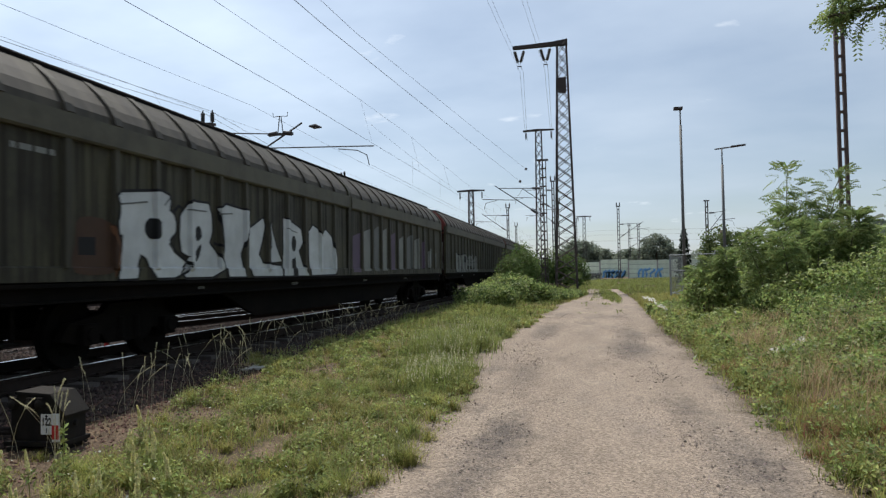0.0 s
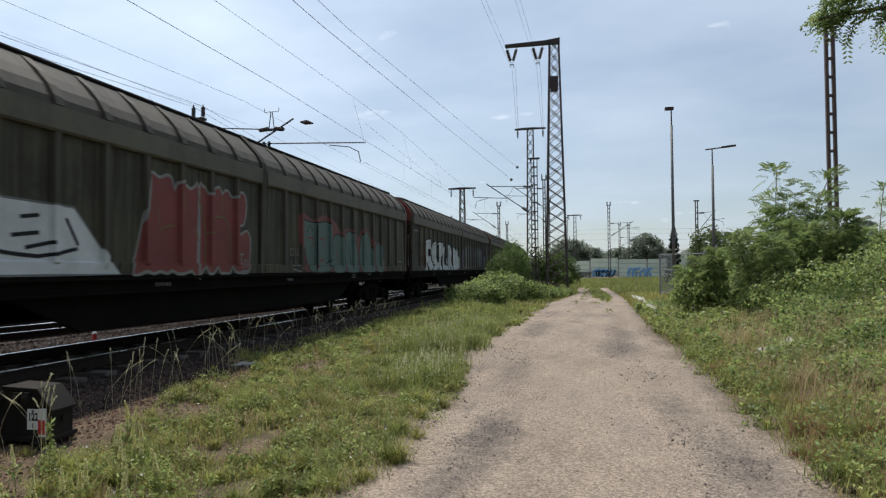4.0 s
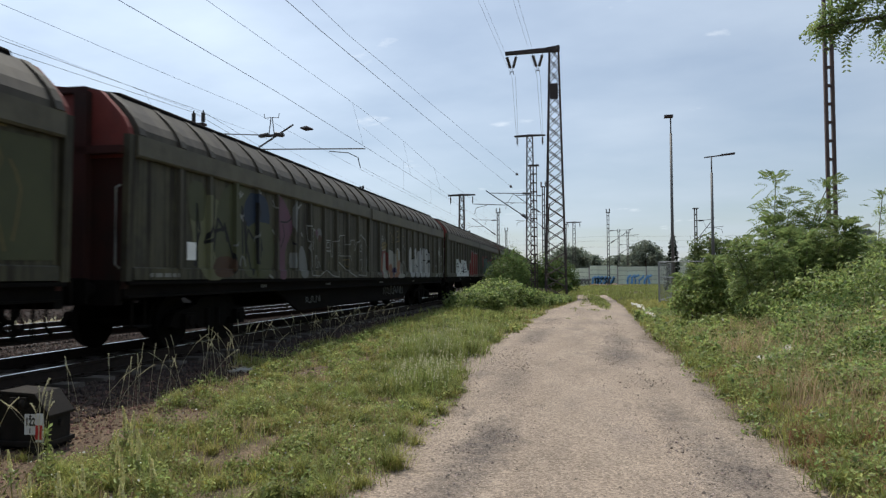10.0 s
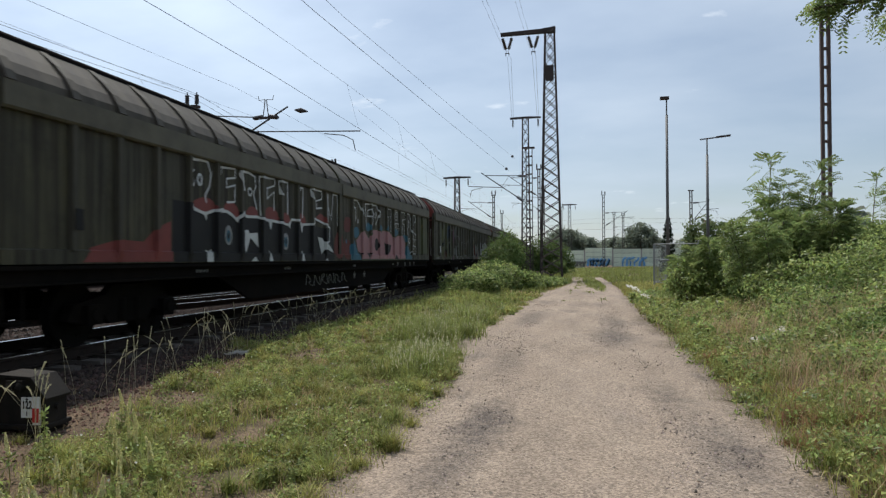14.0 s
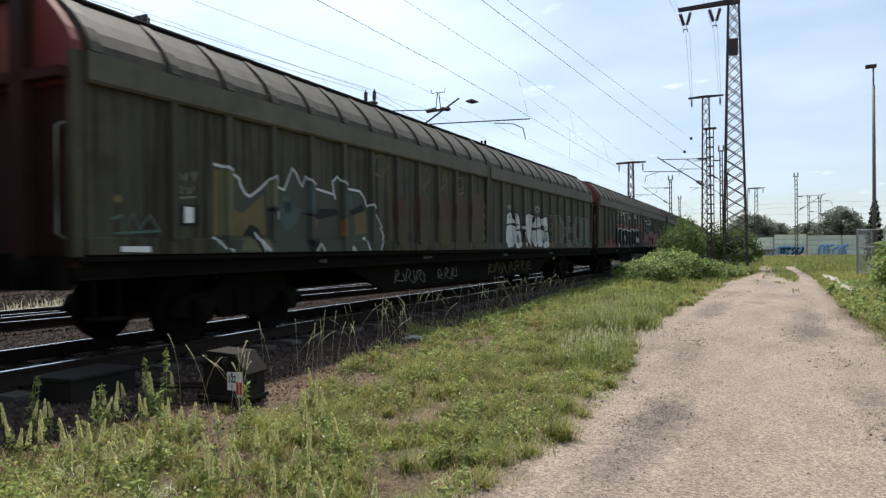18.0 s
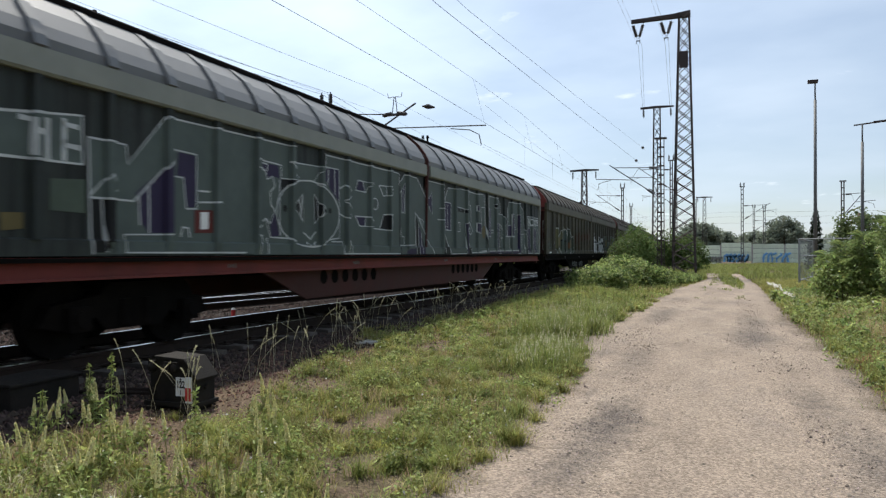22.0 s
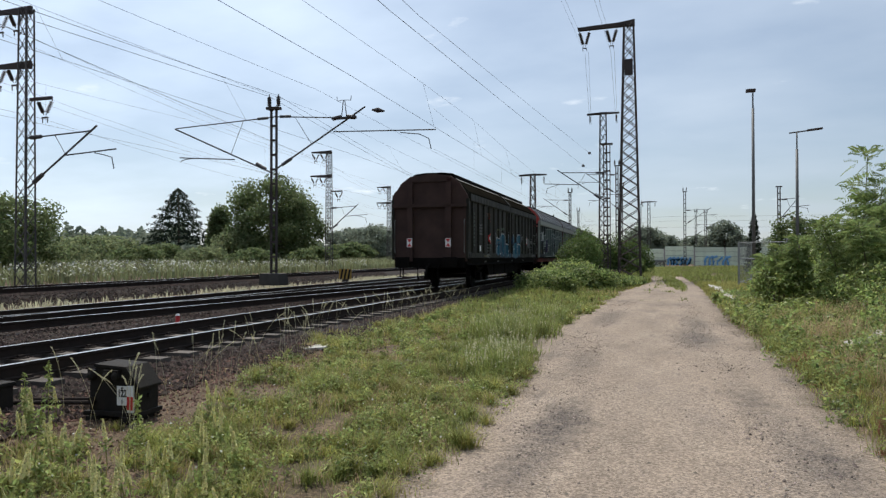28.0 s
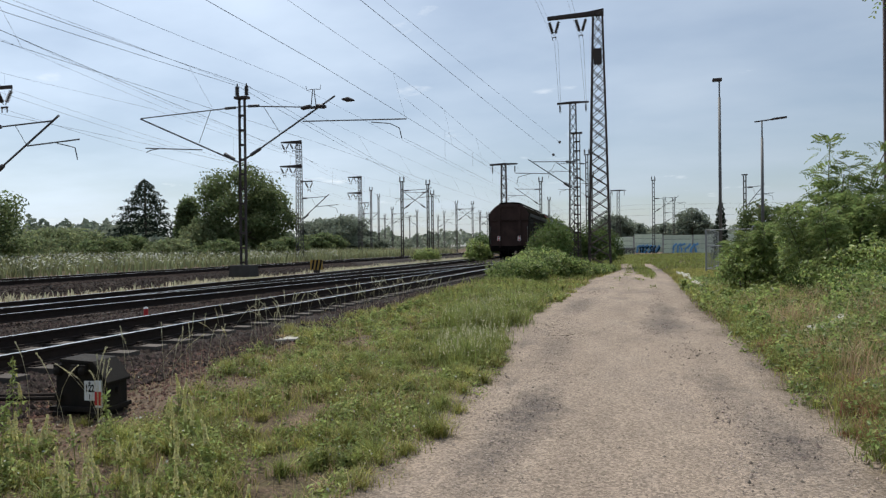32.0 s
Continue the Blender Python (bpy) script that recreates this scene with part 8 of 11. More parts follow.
strokes(W5, ([(2.55, 1.49), (2.51, 1.39), (2.42, 1.36), (2.35, 1.40), (2.34, 1.49), (2.37, 1.56), (2.44, 1.57), (2.48, 1.54), (2.49, 1.48), (2.46, 1.44), (2.42, 1.43), (2.40, 1.46), (2.40, 1.49), (2.42, 1.51), (2.43, 1.50)],), P_BLACK, 0.040, 0.0070, 2)
strokes(W5, ([(5.41, 1.56), (5.36, 1.46), (5.27, 1.42), (5.19, 1.47), (5.17, 1.56), (5.21, 1.63), (5.28, 1.64), (5.33, 1.61), (5.34, 1.55), (5.31, 1.50), (5.26, 1.50), (5.24, 1.52), (5.24, 1.56), (5.26, 1.57), (5.28, 1.57)],), P_BLACK, 0.040, 0.0070, 2)
strokes(W5, ([(3.47, 2.18), (3.52, 1.76), (3.57, 2.18)], [(1.68, 2.02), (1.79, 2.10)], [(3.92, 1.98), (4.05, 2.05)], [(4.36, 1.98), (4.43, 2.04)], [(2.23, 1.85), (2.54, 1.87)], [(4.99, 1.81), (5.26, 1.86)], [(3.93, 1.75), (3.96, 1.38)], [(2.30, 2.19), (2.35, 1.75)],), P_BLACK, 0.040, 0.0070, 0)
oval(W5, 4.34, 2.39, 0.46, 0.23, P_DULLWHITE, 0.0020, label="pale sprayed halo")
oval(W5, 4.33, 2.38, 0.23, 0.08, P_BLACK, 0.0050)
oval(W5, 1.71, 2.33, 0.31, 0.15, P_DULLWHITE, 0.0020, label="pale sprayed halo")
strokes(W5, ([(5.60, 2.21), (5.59, 2.04), (5.69, 2.20), (5.64, 1.96)], [(5.62, 1.92), (5.74, 2.05), (5.79, 1.89), (5.64, 1.82)], [(5.59, 1.72), (5.74, 1.79), (5.81, 1.63)], [(5.59, 1.56), (5.79, 1.60), (5.64, 1.47), (5.84, 1.50)], [(5.59, 1.40), (5.74, 1.44), (5.71, 1.31), (5.59, 1.26)], [(5.78, 1.41), (5.94, 1.36), (5.86, 1.24)], [(5.57, 2.25), (5.65, 2.28)], [(5.67, 2.23), (5.72, 2.28)],), P_DULLWHITE, 0.028, 0.0040, 0)
oval(W5, 6.12, 1.31, 0.37, 0.20, P_DULLRED, 0.0010)
fill(W5, [(6.26, 2.27), (6.83, 2.29), (7.33, 2.14), (7.56, 1.88), (7.57, 1.65), (7.35, 1.41), (6.82, 1.37), (6.36, 1.38), (6.34, 1.92)], P_GREEN, 0.0010, 0, P_DULLWHITE, 0.025, label="dull green letter of the word DECAY")
fill(W5, [(6.83, 2.14), (7.04, 2.08), (7.20, 1.88), (7.16, 1.61), (6.98, 1.46), (6.82, 1.44)], M_OLIVE, 0.0050, 0, P_DULLWHITE, 0.020)
fill(W5, [(7.76, 2.30), (8.38, 2.31), (8.38, 2.15), (8.04, 2.13), (8.04, 1.92), (8.57, 1.93), (8.56, 1.76), (8.04, 1.75), (8.04, 1.46), (8.60, 1.42), (8.60, 1.24), (7.75, 1.24)], P_GREEN, 0.0010, 0, P_DULLWHITE, 0.025, label="dull green letter of the word DECAY")
fill(W5, [(8.84, 2.01), (9.09, 2.26), (9.39, 2.35), (9.70, 2.26), (9.65, 2.13), (9.39, 2.16), (9.17, 1.98), (9.13, 1.66), (9.34, 1.48), (9.65, 1.52), (9.69, 1.39), (9.38, 1.26), (9.00, 1.37), (8.80, 1.65)], P_GREEN, 0.0010, 0, P_DULLWHITE, 0.025, label="dull green letter of the word DECAY")
fill(W5, [(9.67, 1.24), (9.93, 2.29), (10.41, 2.32), (10.66, 1.24), (10.35, 1.24), (10.28, 1.49), (10.02, 1.49), (9.92, 1.24)], P_GREEN, 0.0010, 0, P_DULLWHITE, 0.025, label="dull green letter of the word DECAY")
fill(W5, [(10.51, 2.29), (10.77, 2.29), (10.92, 2.04), (11.08, 2.31), (11.28, 2.29), (11.08, 1.66), (11.13, 1.24), (10.76, 1.24), (10.76, 1.65)], P_GREEN, 0.0010, 0, P_DULLWHITE, 0.025, label="dull green letter of the word DECAY")
oval(W5, 6.60, 1.84, 0.29, 0.45, P_YELLOW, 0.0040)
oval(W5, 6.46, 2.05, 0.19, 0.27, P_TEAL, 0.0050)
fill(W5, [(-9.71, 2.32), (-9.50, 2.30), (-9.22, 2.17), (-9.10, 1.99), (-9.01, 1.95), (-8.51, 2.28), (-8.40, 2.15), (-8.26, 2.10), (-8.06, 2.43), (-7.82, 2.18), (-7.72, 2.34), (-7.48, 2.18), (-6.94, 2.11), (-6.99, 2.32), (-6.86, 2.41), (-6.50, 2.23), (-6.14, 2.22), (-5.96, 2.00), (-5.75, 2.01), (-5.37, 1.62), (-5.31, 1.46), (-5.47, 1.19), (-9.73, 1.19)], P_TEALDARK, 0.0000, 0, label="dark teal graffiti piece with ochre fields")
fill(W5, [(-9.58, 2.28), (-9.39, 2.24), (-9.39, 1.41), (-9.59, 1.41)], P_MOSSLIGHT, 0.0020, 0)
fill(W5, [(-9.36, 1.78), (-9.17, 1.71), (-8.72, 2.00), (-8.67, 1.43), (-9.37, 1.40)], P_YELLOW, 0.0020, 0)
fill(W5, [(-9.71, 2.27), (-9.60, 2.24), (-9.61, 1.41), (-9.73, 1.41)], P_YELLOW, 0.0020, 0)
fill(W5, [(-9.38, 2.20), (-9.22, 2.15), (-9.14, 1.96), (-9.28, 1.73), (-9.38, 1.84)], P_MOSS, 0.0020, 0)
fill(W5, [(-8.65, 2.15), (-8.48, 2.25), (-8.47, 1.84), (-8.64, 1.83)], P_MOSSLIGHT, 0.0020, 0)
fill(W5, [(-8.47, 1.84), (-8.15, 1.93), (-7.83, 1.82), (-7.92, 1.62), (-8.23, 1.48)], P_TEALMID, 0.0020, 0)
fill(W5, [(-7.65, 2.29), (-7.52, 2.16), (-7.49, 1.91), (-7.70, 1.79)], P_TEALMID, 0.0020, 0)
fill(W5, [(-6.77, 1.70), (-6.56, 1.74), (-6.51, 1.45), (-6.75, 1.43)], P_ORANGE, 0.0020, 0)
fill(W5, [(-6.33, 1.83), (-5.96, 1.94), (-5.89, 1.50), (-6.29, 1.45)], P_YELLOW, 0.0020, 0)
fill(W5, [(-7.49, 1.80), (-7.35, 1.74), (-7.44, 1.54), (-7.56, 1.57)], P_ORANGE, 0.0020, 0)
fill(W5, [(-9.17, 1.38), (-8.66, 1.39), (-8.53, 1.20), (-9.24, 1.20)], P_MOSSLIGHT, 0.0020, 0)
fill(W5, [(-8.30, 1.98), (-8.14, 2.05), (-8.06, 1.80), (-8.23, 1.73)], P_TEALMID, 0.0020, 0)
fill(W5, [(-6.69, 2.18), (-6.39, 2.13), (-6.31, 1.87), (-6.62, 1.82)], P_TEALMID, 0.0020, 0)
fill(W5, [(-9.17, 1.41), (-9.02, 1.57), (-8.86, 1.53), (-8.60, 1.19), (-8.80, 1.19), (-8.99, 1.41)], P_BLACK, 0.0040, 0)
fill(W5, [(-8.67, 1.78), (-8.47, 1.84), (-8.36, 1.76), (-8.43, 1.71)], P_BLACK, 0.0040, 0)
fill(W5, [(-7.91, 1.78), (-7.49, 1.76), (-7.35, 1.86), (-6.87, 1.87), (-6.82, 1.79), (-7.40, 1.69)], P_BLACK, 0.0040, 0)
fill(W5, [(-6.51, 1.86), (-6.05, 2.00), (-5.96, 1.89), (-6.40, 1.79)], P_BLACK, 0.0040, 0)
fill(W5, [(-7.76, 1.36), (-7.36, 1.40), (-7.46, 1.19), (-7.67, 1.19)], P_BLACK, 0.0040, 0)
strokes(W5, ([(-9.71, 2.32), (-9.50, 2.30), (-9.22, 2.17), (-9.21, 2.11), (-9.11, 1.98), (-9.01, 1.95), (-8.78, 2.08), (-8.51, 2.28), (-8.47, 2.14), (-8.26, 2.09), (-8.06, 2.43), (-7.97, 2.37), (-7.82, 2.17), (-7.72, 2.34), (-7.48, 2.17), (-6.94, 2.11), (-6.90, 2.03)], [(-6.94, 2.11), (-6.99, 2.31), (-6.85, 2.41), (-6.50, 2.23), (-6.14, 2.22), (-5.98, 2.10), (-5.93, 1.97), (-5.75, 2.01), (-5.37, 1.62), (-5.44, 1.59), (-5.31, 1.46), (-5.47, 1.19)], [(-9.73, 1.39), (-9.52, 1.24), (-9.48, 1.27), (-9.37, 1.20)], [(-8.92, 1.46), (-8.70, 1.20)], [(-8.86, 1.41), (-8.61, 1.20)], [(-7.48, 1.19), (-7.37, 1.31), (-7.26, 1.19)],), P_WHITE, 0.040, 0.0060, 0)
strokes(W5, ([(-6.43, 1.19), (-6.41, 1.27), (-6.34, 1.19)], [(-6.06, 1.39), (-5.99, 1.42), (-5.85, 1.19)], [(-8.46, 1.78), (-8.39, 1.76), (-8.40, 1.66), (-8.48, 1.75)],), P_WHITE, 0.040, 0.0060, 0)
oval(W5, -4.65, 1.90, 0.60, 0.70, P_RUST, 0.0010)
oval(W5, -4.62, 1.48, 0.49, 0.64, P_OCHRE2, 0.0030)
oval(W5, -3.73, 1.94, 0.69, 0.75, P_RUST, 0.0010)
oval(W5, -3.68, 1.49, 0.56, 0.68, P_OCHRE2, 0.0030)
oval(W5, -2.63, 2.00, 0.82, 0.82, P_RUST, 0.0010)
oval(W5, -2.58, 1.51, 0.66, 0.74, P_OCHRE2, 0.0030)
oval(W5, -1.64, 2.05, 0.94, 0.88, P_RUST, 0.0010)
oval(W5, -1.58, 1.52, 0.75, 0.79, P_OCHRE2, 0.0030)
oval(W5, -0.64, 2.10, 1.06, 0.94, P_RUST, 0.0010)
oval(W5, -0.58, 1.54, 0.86, 0.84, P_OCHRE2, 0.0030)
strokes(W5, ([(-5.65, 2.67), (-5.57, 2.89), (-5.28, 2.95), (-5.17, 2.73), (-5.35, 2.53), (-5.61, 2.58)], [(-4.77, 2.95), (-4.57, 2.70), (-4.72, 2.74), (-4.31, 2.95), (-4.41, 2.63)], [(-3.68, 2.95), (-3.58, 2.81), (-3.35, 2.95)], [(-3.65, 2.44), (-3.33, 2.65)], [(-3.65, 2.62), (-3.58, 2.39)], [(-2.78, 2.95), (-2.58, 2.79), (-2.41, 2.95)], [(-2.79, 2.47), (-2.42, 2.71), (-2.67, 2.73), (-2.75, 2.42)], [(-1.89, 2.79), (-1.62, 2.86), (-1.53, 2.63), (-1.85, 2.52), (-1.89, 2.79)], [(-1.81, 2.44), (-1.48, 2.52)],), P_YELLOW, 0.030, 0.0040, 1)
strokes(W5, ([(-0.22, 2.33), (-0.08, 2.15)], [(-0.25, 2.08), (-0.06, 1.89)], [(-0.26, 1.78), (-0.07, 1.65)], [(-0.26, 1.55), (-0.07, 1.40)],), P_DULLWHITE, 0.030, 0.0040, 0)
strokes(W5, ([(-10.33, 2.17), (-10.33, 2.06), (-10.22, 2.11), (-10.33, 2.17)], [(-10.16, 2.16), (-10.19, 2.06)], [(-10.08, 2.19), (-10.05, 2.07), (-9.99, 2.19)], [(-10.33, 1.95), (-10.25, 2.00), (-10.25, 1.90)], [(-10.16, 1.99), (-10.13, 1.91), (-10.05, 2.00)], [(-10.28, 1.85), (-10.02, 1.88)],), P_DULLWHITE, 0.022, 0.0040, 0)
fill(W5, [(-10.30, 1.76), (-9.96, 1.78), (-9.96, 1.52), (-10.31, 1.51)], P_BLACK, 0.0040, 0)
fill(W5, [(-10.21, 1.75), (-10.06, 1.75), (-10.06, 1.56), (-10.21, 1.55)], P_SIGNWHITE, 0.0070, 0)
strokes(W5, ([(-11.25, 1.56), (-11.11, 1.62), (-11.13, 1.43), (-10.96, 1.64), (-10.89, 1.46), (-10.73, 1.63), (-10.60, 1.45)], [(-11.21, 1.41), (-10.58, 1.45)],), P_TEAL, 0.030, 0.0030, 1)
fill(W5, [(-11.16, 1.27), (-10.76, 1.27), (-10.76, 1.20), (-11.16, 1.21)], P_SIGNWHITE, 0.0030, 0)
oval(W5, -11.17, 1.79, 0.12, 0.09, P_YELLOW, 0.0030)
belly_tag(W5, 0.5, 4.3, 0.5, 0.85, 8, P_YELLOW, strokes=7)
belly_tag(W5, -4.6, -3.2, 0.5, 0.8, 9, P_DULLWHITE, strokes=3)
belly_tag(W5, -2.6, -1.5, 0.5, 0.8, 12, P_DULLWHITE, strokes=3)

W6 = wagon("grey", L_W, "dark green-grey sliding-wall freight wagon covered in pale angular graffiti")
fill(W6, [(-9.74, 2.49), (-9.21, 2.48), (-9.18, 2.26), (-8.57, 2.92), (-6.03, 2.95), (-5.82, 2.84), (-5.82, 1.20), (-9.73, 1.20)], P_PALE, 0.0000, 0, label="pale grey-green angular letter with white outlines")
fill(W6, [(-10.76, 2.60), (-9.82, 2.71), (-9.81, 2.18), (-10.76, 2.16), (-10.93, 2.16), (-10.93, 2.59)], P_PALE, 0.0000, 0, P_WHITE, 0.030, label="framed panel of white block letters")
strokes(W6, ([(-10.58, 2.57), (-10.43, 2.56), (-10.43, 2.20)], [(-10.25, 2.61), (-10.25, 2.17)], [(-10.40, 2.45), (-10.24, 2.45)], [(-10.05, 2.64), (-10.05, 2.58), (-9.87, 2.57)], [(-10.05, 2.42), (-10.05, 2.36), (-9.85, 2.35)], [(-10.05, 2.61), (-10.05, 2.19)],), P_WHITE, 0.060, 0.0080, 0)
fill(W6, [(-9.05, 1.93), (-8.49, 2.34), (-8.48, 1.47), (-8.85, 1.46), (-9.00, 1.61)], P_PURPLE, 0.0030, 0)
fill(W6, [(-8.34, 2.51), (-8.02, 2.50), (-8.02, 1.82), (-8.18, 1.81), (-8.24, 2.20), (-8.37, 2.21)], P_PURPLE, 0.0040, 0)
fill(W6, [(-9.70, 1.81), (-9.34, 1.82), (-9.38, 1.22), (-9.70, 1.22)], P_BLACK, 0.0030, 0)
strokes(W6, ([(-9.74, 2.49), (-9.21, 2.48), (-9.18, 2.26), (-8.57, 2.92), (-6.03, 2.95), (-6.00, 2.95), (-5.66, 2.95), (-5.66, 2.88)], [(-9.71, 1.86), (-9.45, 2.11), (-9.35, 1.92)], [(-9.70, 1.83), (-9.09, 1.83), (-8.49, 2.36), (-8.41, 2.53), (-8.00, 2.52), (-8.00, 1.80), (-8.20, 1.79), (-8.25, 2.19), (-8.46, 2.19), (-8.45, 1.45), (-9.23, 1.43), (-9.23, 1.22), (-6.97, 1.22)], [(-9.74, 2.49), (-9.70, 1.20)], [(-9.56, 1.82), (-9.51, 1.22)], [(-9.39, 1.82), (-9.37, 1.40)], [(-8.85, 2.03), (-8.84, 1.46)], [(-9.01, 1.91), (-8.99, 1.55)], [(-7.96, 2.04), (-7.74, 2.05)], [(-7.96, 1.89), (-7.50, 1.92)], [(-8.30, 1.42), (-8.26, 1.55), (-8.16, 1.54), (-8.13, 1.42)],), P_WHITE, 0.024, 0.0080, 0)
fill(W6, [(-8.04, 1.78), (-7.67, 1.80), (-7.67, 1.49), (-8.04, 1.48)], P_DULLRED, 0.0100, 0)
fill(W6, [(-7.93, 1.76), (-7.77, 1.77), (-7.77, 1.54), (-7.93, 1.53)], P_SIGNWHITE, 0.0130, 0)
fill(W6, [(-10.21, 1.99), (-9.78, 2.02), (-9.77, 1.65), (-10.21, 1.66)], P_GREEN, 0.0010, 0)
fill(W6, [(-10.76, 1.61), (-10.52, 1.62), (-10.52, 1.46), (-10.76, 1.43)], P_YELLOW, 0.0020, 0)
fill(W6, [(-6.81, 2.95), (-6.11, 2.95), (-6.11, 2.95), (-5.70, 2.95), (-5.69, 2.71), (-4.77, 2.74), (-4.77, 2.95), (-4.42, 2.95), (-4.42, 2.95), (-3.74, 2.95), (-2.18, 2.95), (-2.18, 2.95), (-1.55, 2.95), (-1.50, 1.19), (-6.79, 1.19)], P_PALE, 0.0005, 0, label="pale grey-green angular letter with white outlines")
oval(W6, -5.17, 1.88, 2.00, 1.13, P_PALE2, 0.0030, P_WHITE, 0.026, label="round owl face in pale paint")
fill(W6, [(-6.58, 2.59), (-6.11, 2.59), (-6.08, 2.40), (-6.27, 2.41), (-6.40, 2.36), (-6.46, 2.47)], P_PURPLE, 0.0020, 0)
fill(W6, [(-6.33, 1.64), (-6.20, 1.86), (-6.07, 1.49), (-6.31, 1.46)], P_PURPLE, 0.0025, 0)
fill(W6, [(-4.69, 2.75), (-4.19, 2.74), (-4.18, 2.15), (-4.46, 2.33), (-4.65, 2.50)], P_PURPLE, 0.0020, 0)
fill(W6, [(-6.04, 2.40), (-5.58, 2.41), (-6.04, 2.14)], P_BLACK, 0.0020, 0)
fill(W6, [(-5.66, 1.98), (-5.41, 2.20), (-5.39, 1.74)], P_BLACK, 0.0060, 0, P_WHITE, 0.026)
fill(W6, [(-5.05, 2.23), (-4.73, 1.95), (-5.04, 1.72)], P_BLACK, 0.0060, 0, P_WHITE, 0.026)
strokes(W6, ([(-5.41, 2.20), (-5.47, 1.83)], [(-5.51, 2.11), (-5.45, 1.77)], [(-4.94, 2.11), (-4.92, 1.80)], [(-4.83, 2.05), (-4.85, 1.86)], [(-5.38, 1.56), (-5.17, 1.45), (-5.00, 1.58)], [(-5.29, 1.40), (-5.13, 1.31), (-5.00, 1.41)], [(-5.80, 2.69), (-5.49, 2.42), (-6.04, 2.40), (-6.04, 2.61), (-6.69, 2.63)], [(-5.80, 2.69), (-4.75, 2.72), (-5.05, 2.45), (-4.74, 2.33)], [(-4.77, 2.95), (-4.77, 2.71)], [(-4.77, 2.95), (-4.42, 2.95), (-4.42, 2.95), (-3.74, 2.95), (-2.18, 2.95), (-2.18, 2.95), (-1.54, 2.95), (-1.53, 2.68)], [(-6.11, 2.95), (-6.11, 2.95), (-5.70, 2.95)], [(-4.75, 2.74), (-4.19, 2.74), (-4.17, 1.49), (-4.53, 1.45)], [(-4.56, 2.74), (-4.58, 2.42)],), P_WHITE, 0.024, 0.0080, 0)
strokes(W6, ([(-4.35, 2.73), (-4.34, 2.27)], [(-4.05, 1.20), (-1.53, 1.20)], [(-4.05, 1.20), (-4.05, 1.42), (-4.45, 1.42)], [(-3.85, 1.21), (-3.86, 1.44), (-3.72, 1.44), (-3.72, 1.21)],), P_WHITE, 0.024, 0.0080, 0)
strokes(W6, ([(-6.69, 2.50), (-6.46, 2.48), (-6.41, 2.35), (-6.27, 2.41), (-6.21, 2.26), (-6.33, 2.16), (-6.32, 1.96), (-6.21, 1.88), (-6.33, 1.67), (-6.45, 1.75), (-6.69, 1.60)], [(-6.45, 1.75), (-6.33, 1.46), (-5.83, 1.45)], [(-6.58, 2.59), (-6.41, 2.58), (-6.42, 2.48)], [(-6.08, 2.37), (-6.07, 1.49)], [(-6.69, 1.49), (-6.63, 1.47), (-6.63, 1.20)], [(-6.42, 1.45), (-6.42, 1.20)], [(-4.16, 2.40), (-3.95, 2.48), (-3.78, 2.32), (-3.97, 2.18), (-3.78, 2.03), (-3.87, 1.86), (-4.16, 1.93)], [(-3.44, 2.62), (-2.92, 2.61), (-3.14, 2.41), (-3.56, 2.42), (-3.44, 2.62)], [(-3.24, 2.61), (-3.16, 2.42)],), P_WHITE, 0.024, 0.0080, 0)
strokes(W6, ([(-2.54, 2.60), (-2.03, 2.62), (-2.02, 2.43), (-2.32, 2.40), (-2.54, 2.60)], [(-2.18, 2.60), (-2.17, 2.41)], [(-3.55, 1.92), (-3.00, 1.93), (-2.79, 1.74), (-3.38, 1.74), (-3.55, 1.92)], [(-3.13, 1.92), (-3.15, 1.75)], [(-2.02, 2.04), (-2.02, 1.69), (-2.80, 1.71)], [(-2.32, 2.01), (-2.49, 1.71)], [(-2.32, 2.01), (-2.02, 2.03)],), P_WHITE, 0.024, 0.0080, 0)
fill(W6, [(-3.42, 2.61), (-3.21, 2.60), (-3.14, 2.43), (-3.52, 2.43)], P_PURPLE, 0.0050, 0)
fill(W6, [(-3.52, 1.91), (-3.16, 1.92), (-3.15, 1.75), (-3.38, 1.75)], P_PURPLE, 0.0050, 0)
fill(W6, [(-2.32, 2.00), (-2.05, 2.02), (-2.05, 1.71), (-2.46, 1.72)], P_BLACK, 0.0050, 0)
oval(W6, -2.71, 2.21, 0.25, 0.23, P_PALE2, 0.0060, P_WHITE, 0.024)
oval(W6, -5.93, 1.93, 0.11, 0.11, P_BLACK, 0.0070)
oval(W6, -4.51, 1.97, 0.10, 0.10, P_BLACK, 0.0070)
fill(W6, [(-1.47, 2.78), (-1.26, 2.95), (-0.56, 2.95), (-0.11, 2.61), (-0.03, 2.80), (0.05, 2.95), (1.05, 2.95), (1.14, 1.80), (1.14, 1.19), (-1.46, 1.19)], P_PALE, 0.0010, 0, label="pale grey-green angular letter with white outlines")
fill(W6, [(-1.39, 2.58), (-1.23, 2.75), (-1.23, 2.11), (-1.39, 2.11)], P_PURPLE, 0.0030, 0)
fill(W6, [(-0.63, 2.09), (-0.34, 1.76), (-0.09, 1.38), (-0.08, 1.19), (-0.59, 1.19)], P_BLACK, 0.0030, 0)
fill(W6, [(-0.46, 1.89), (-0.26, 1.63), (-0.10, 1.19), (-0.41, 1.19)], P_PURPLE, 0.0050, 0)
fill(W6, [(-1.17, 1.31), (-0.64, 1.32), (-0.64, 1.19), (-1.17, 1.19)], P_PURPLE, 0.0040, 0)
fill(W6, [(0.08, 2.48), (0.36, 2.67), (0.38, 2.18)], P_PURPLE, 0.0030, 0)
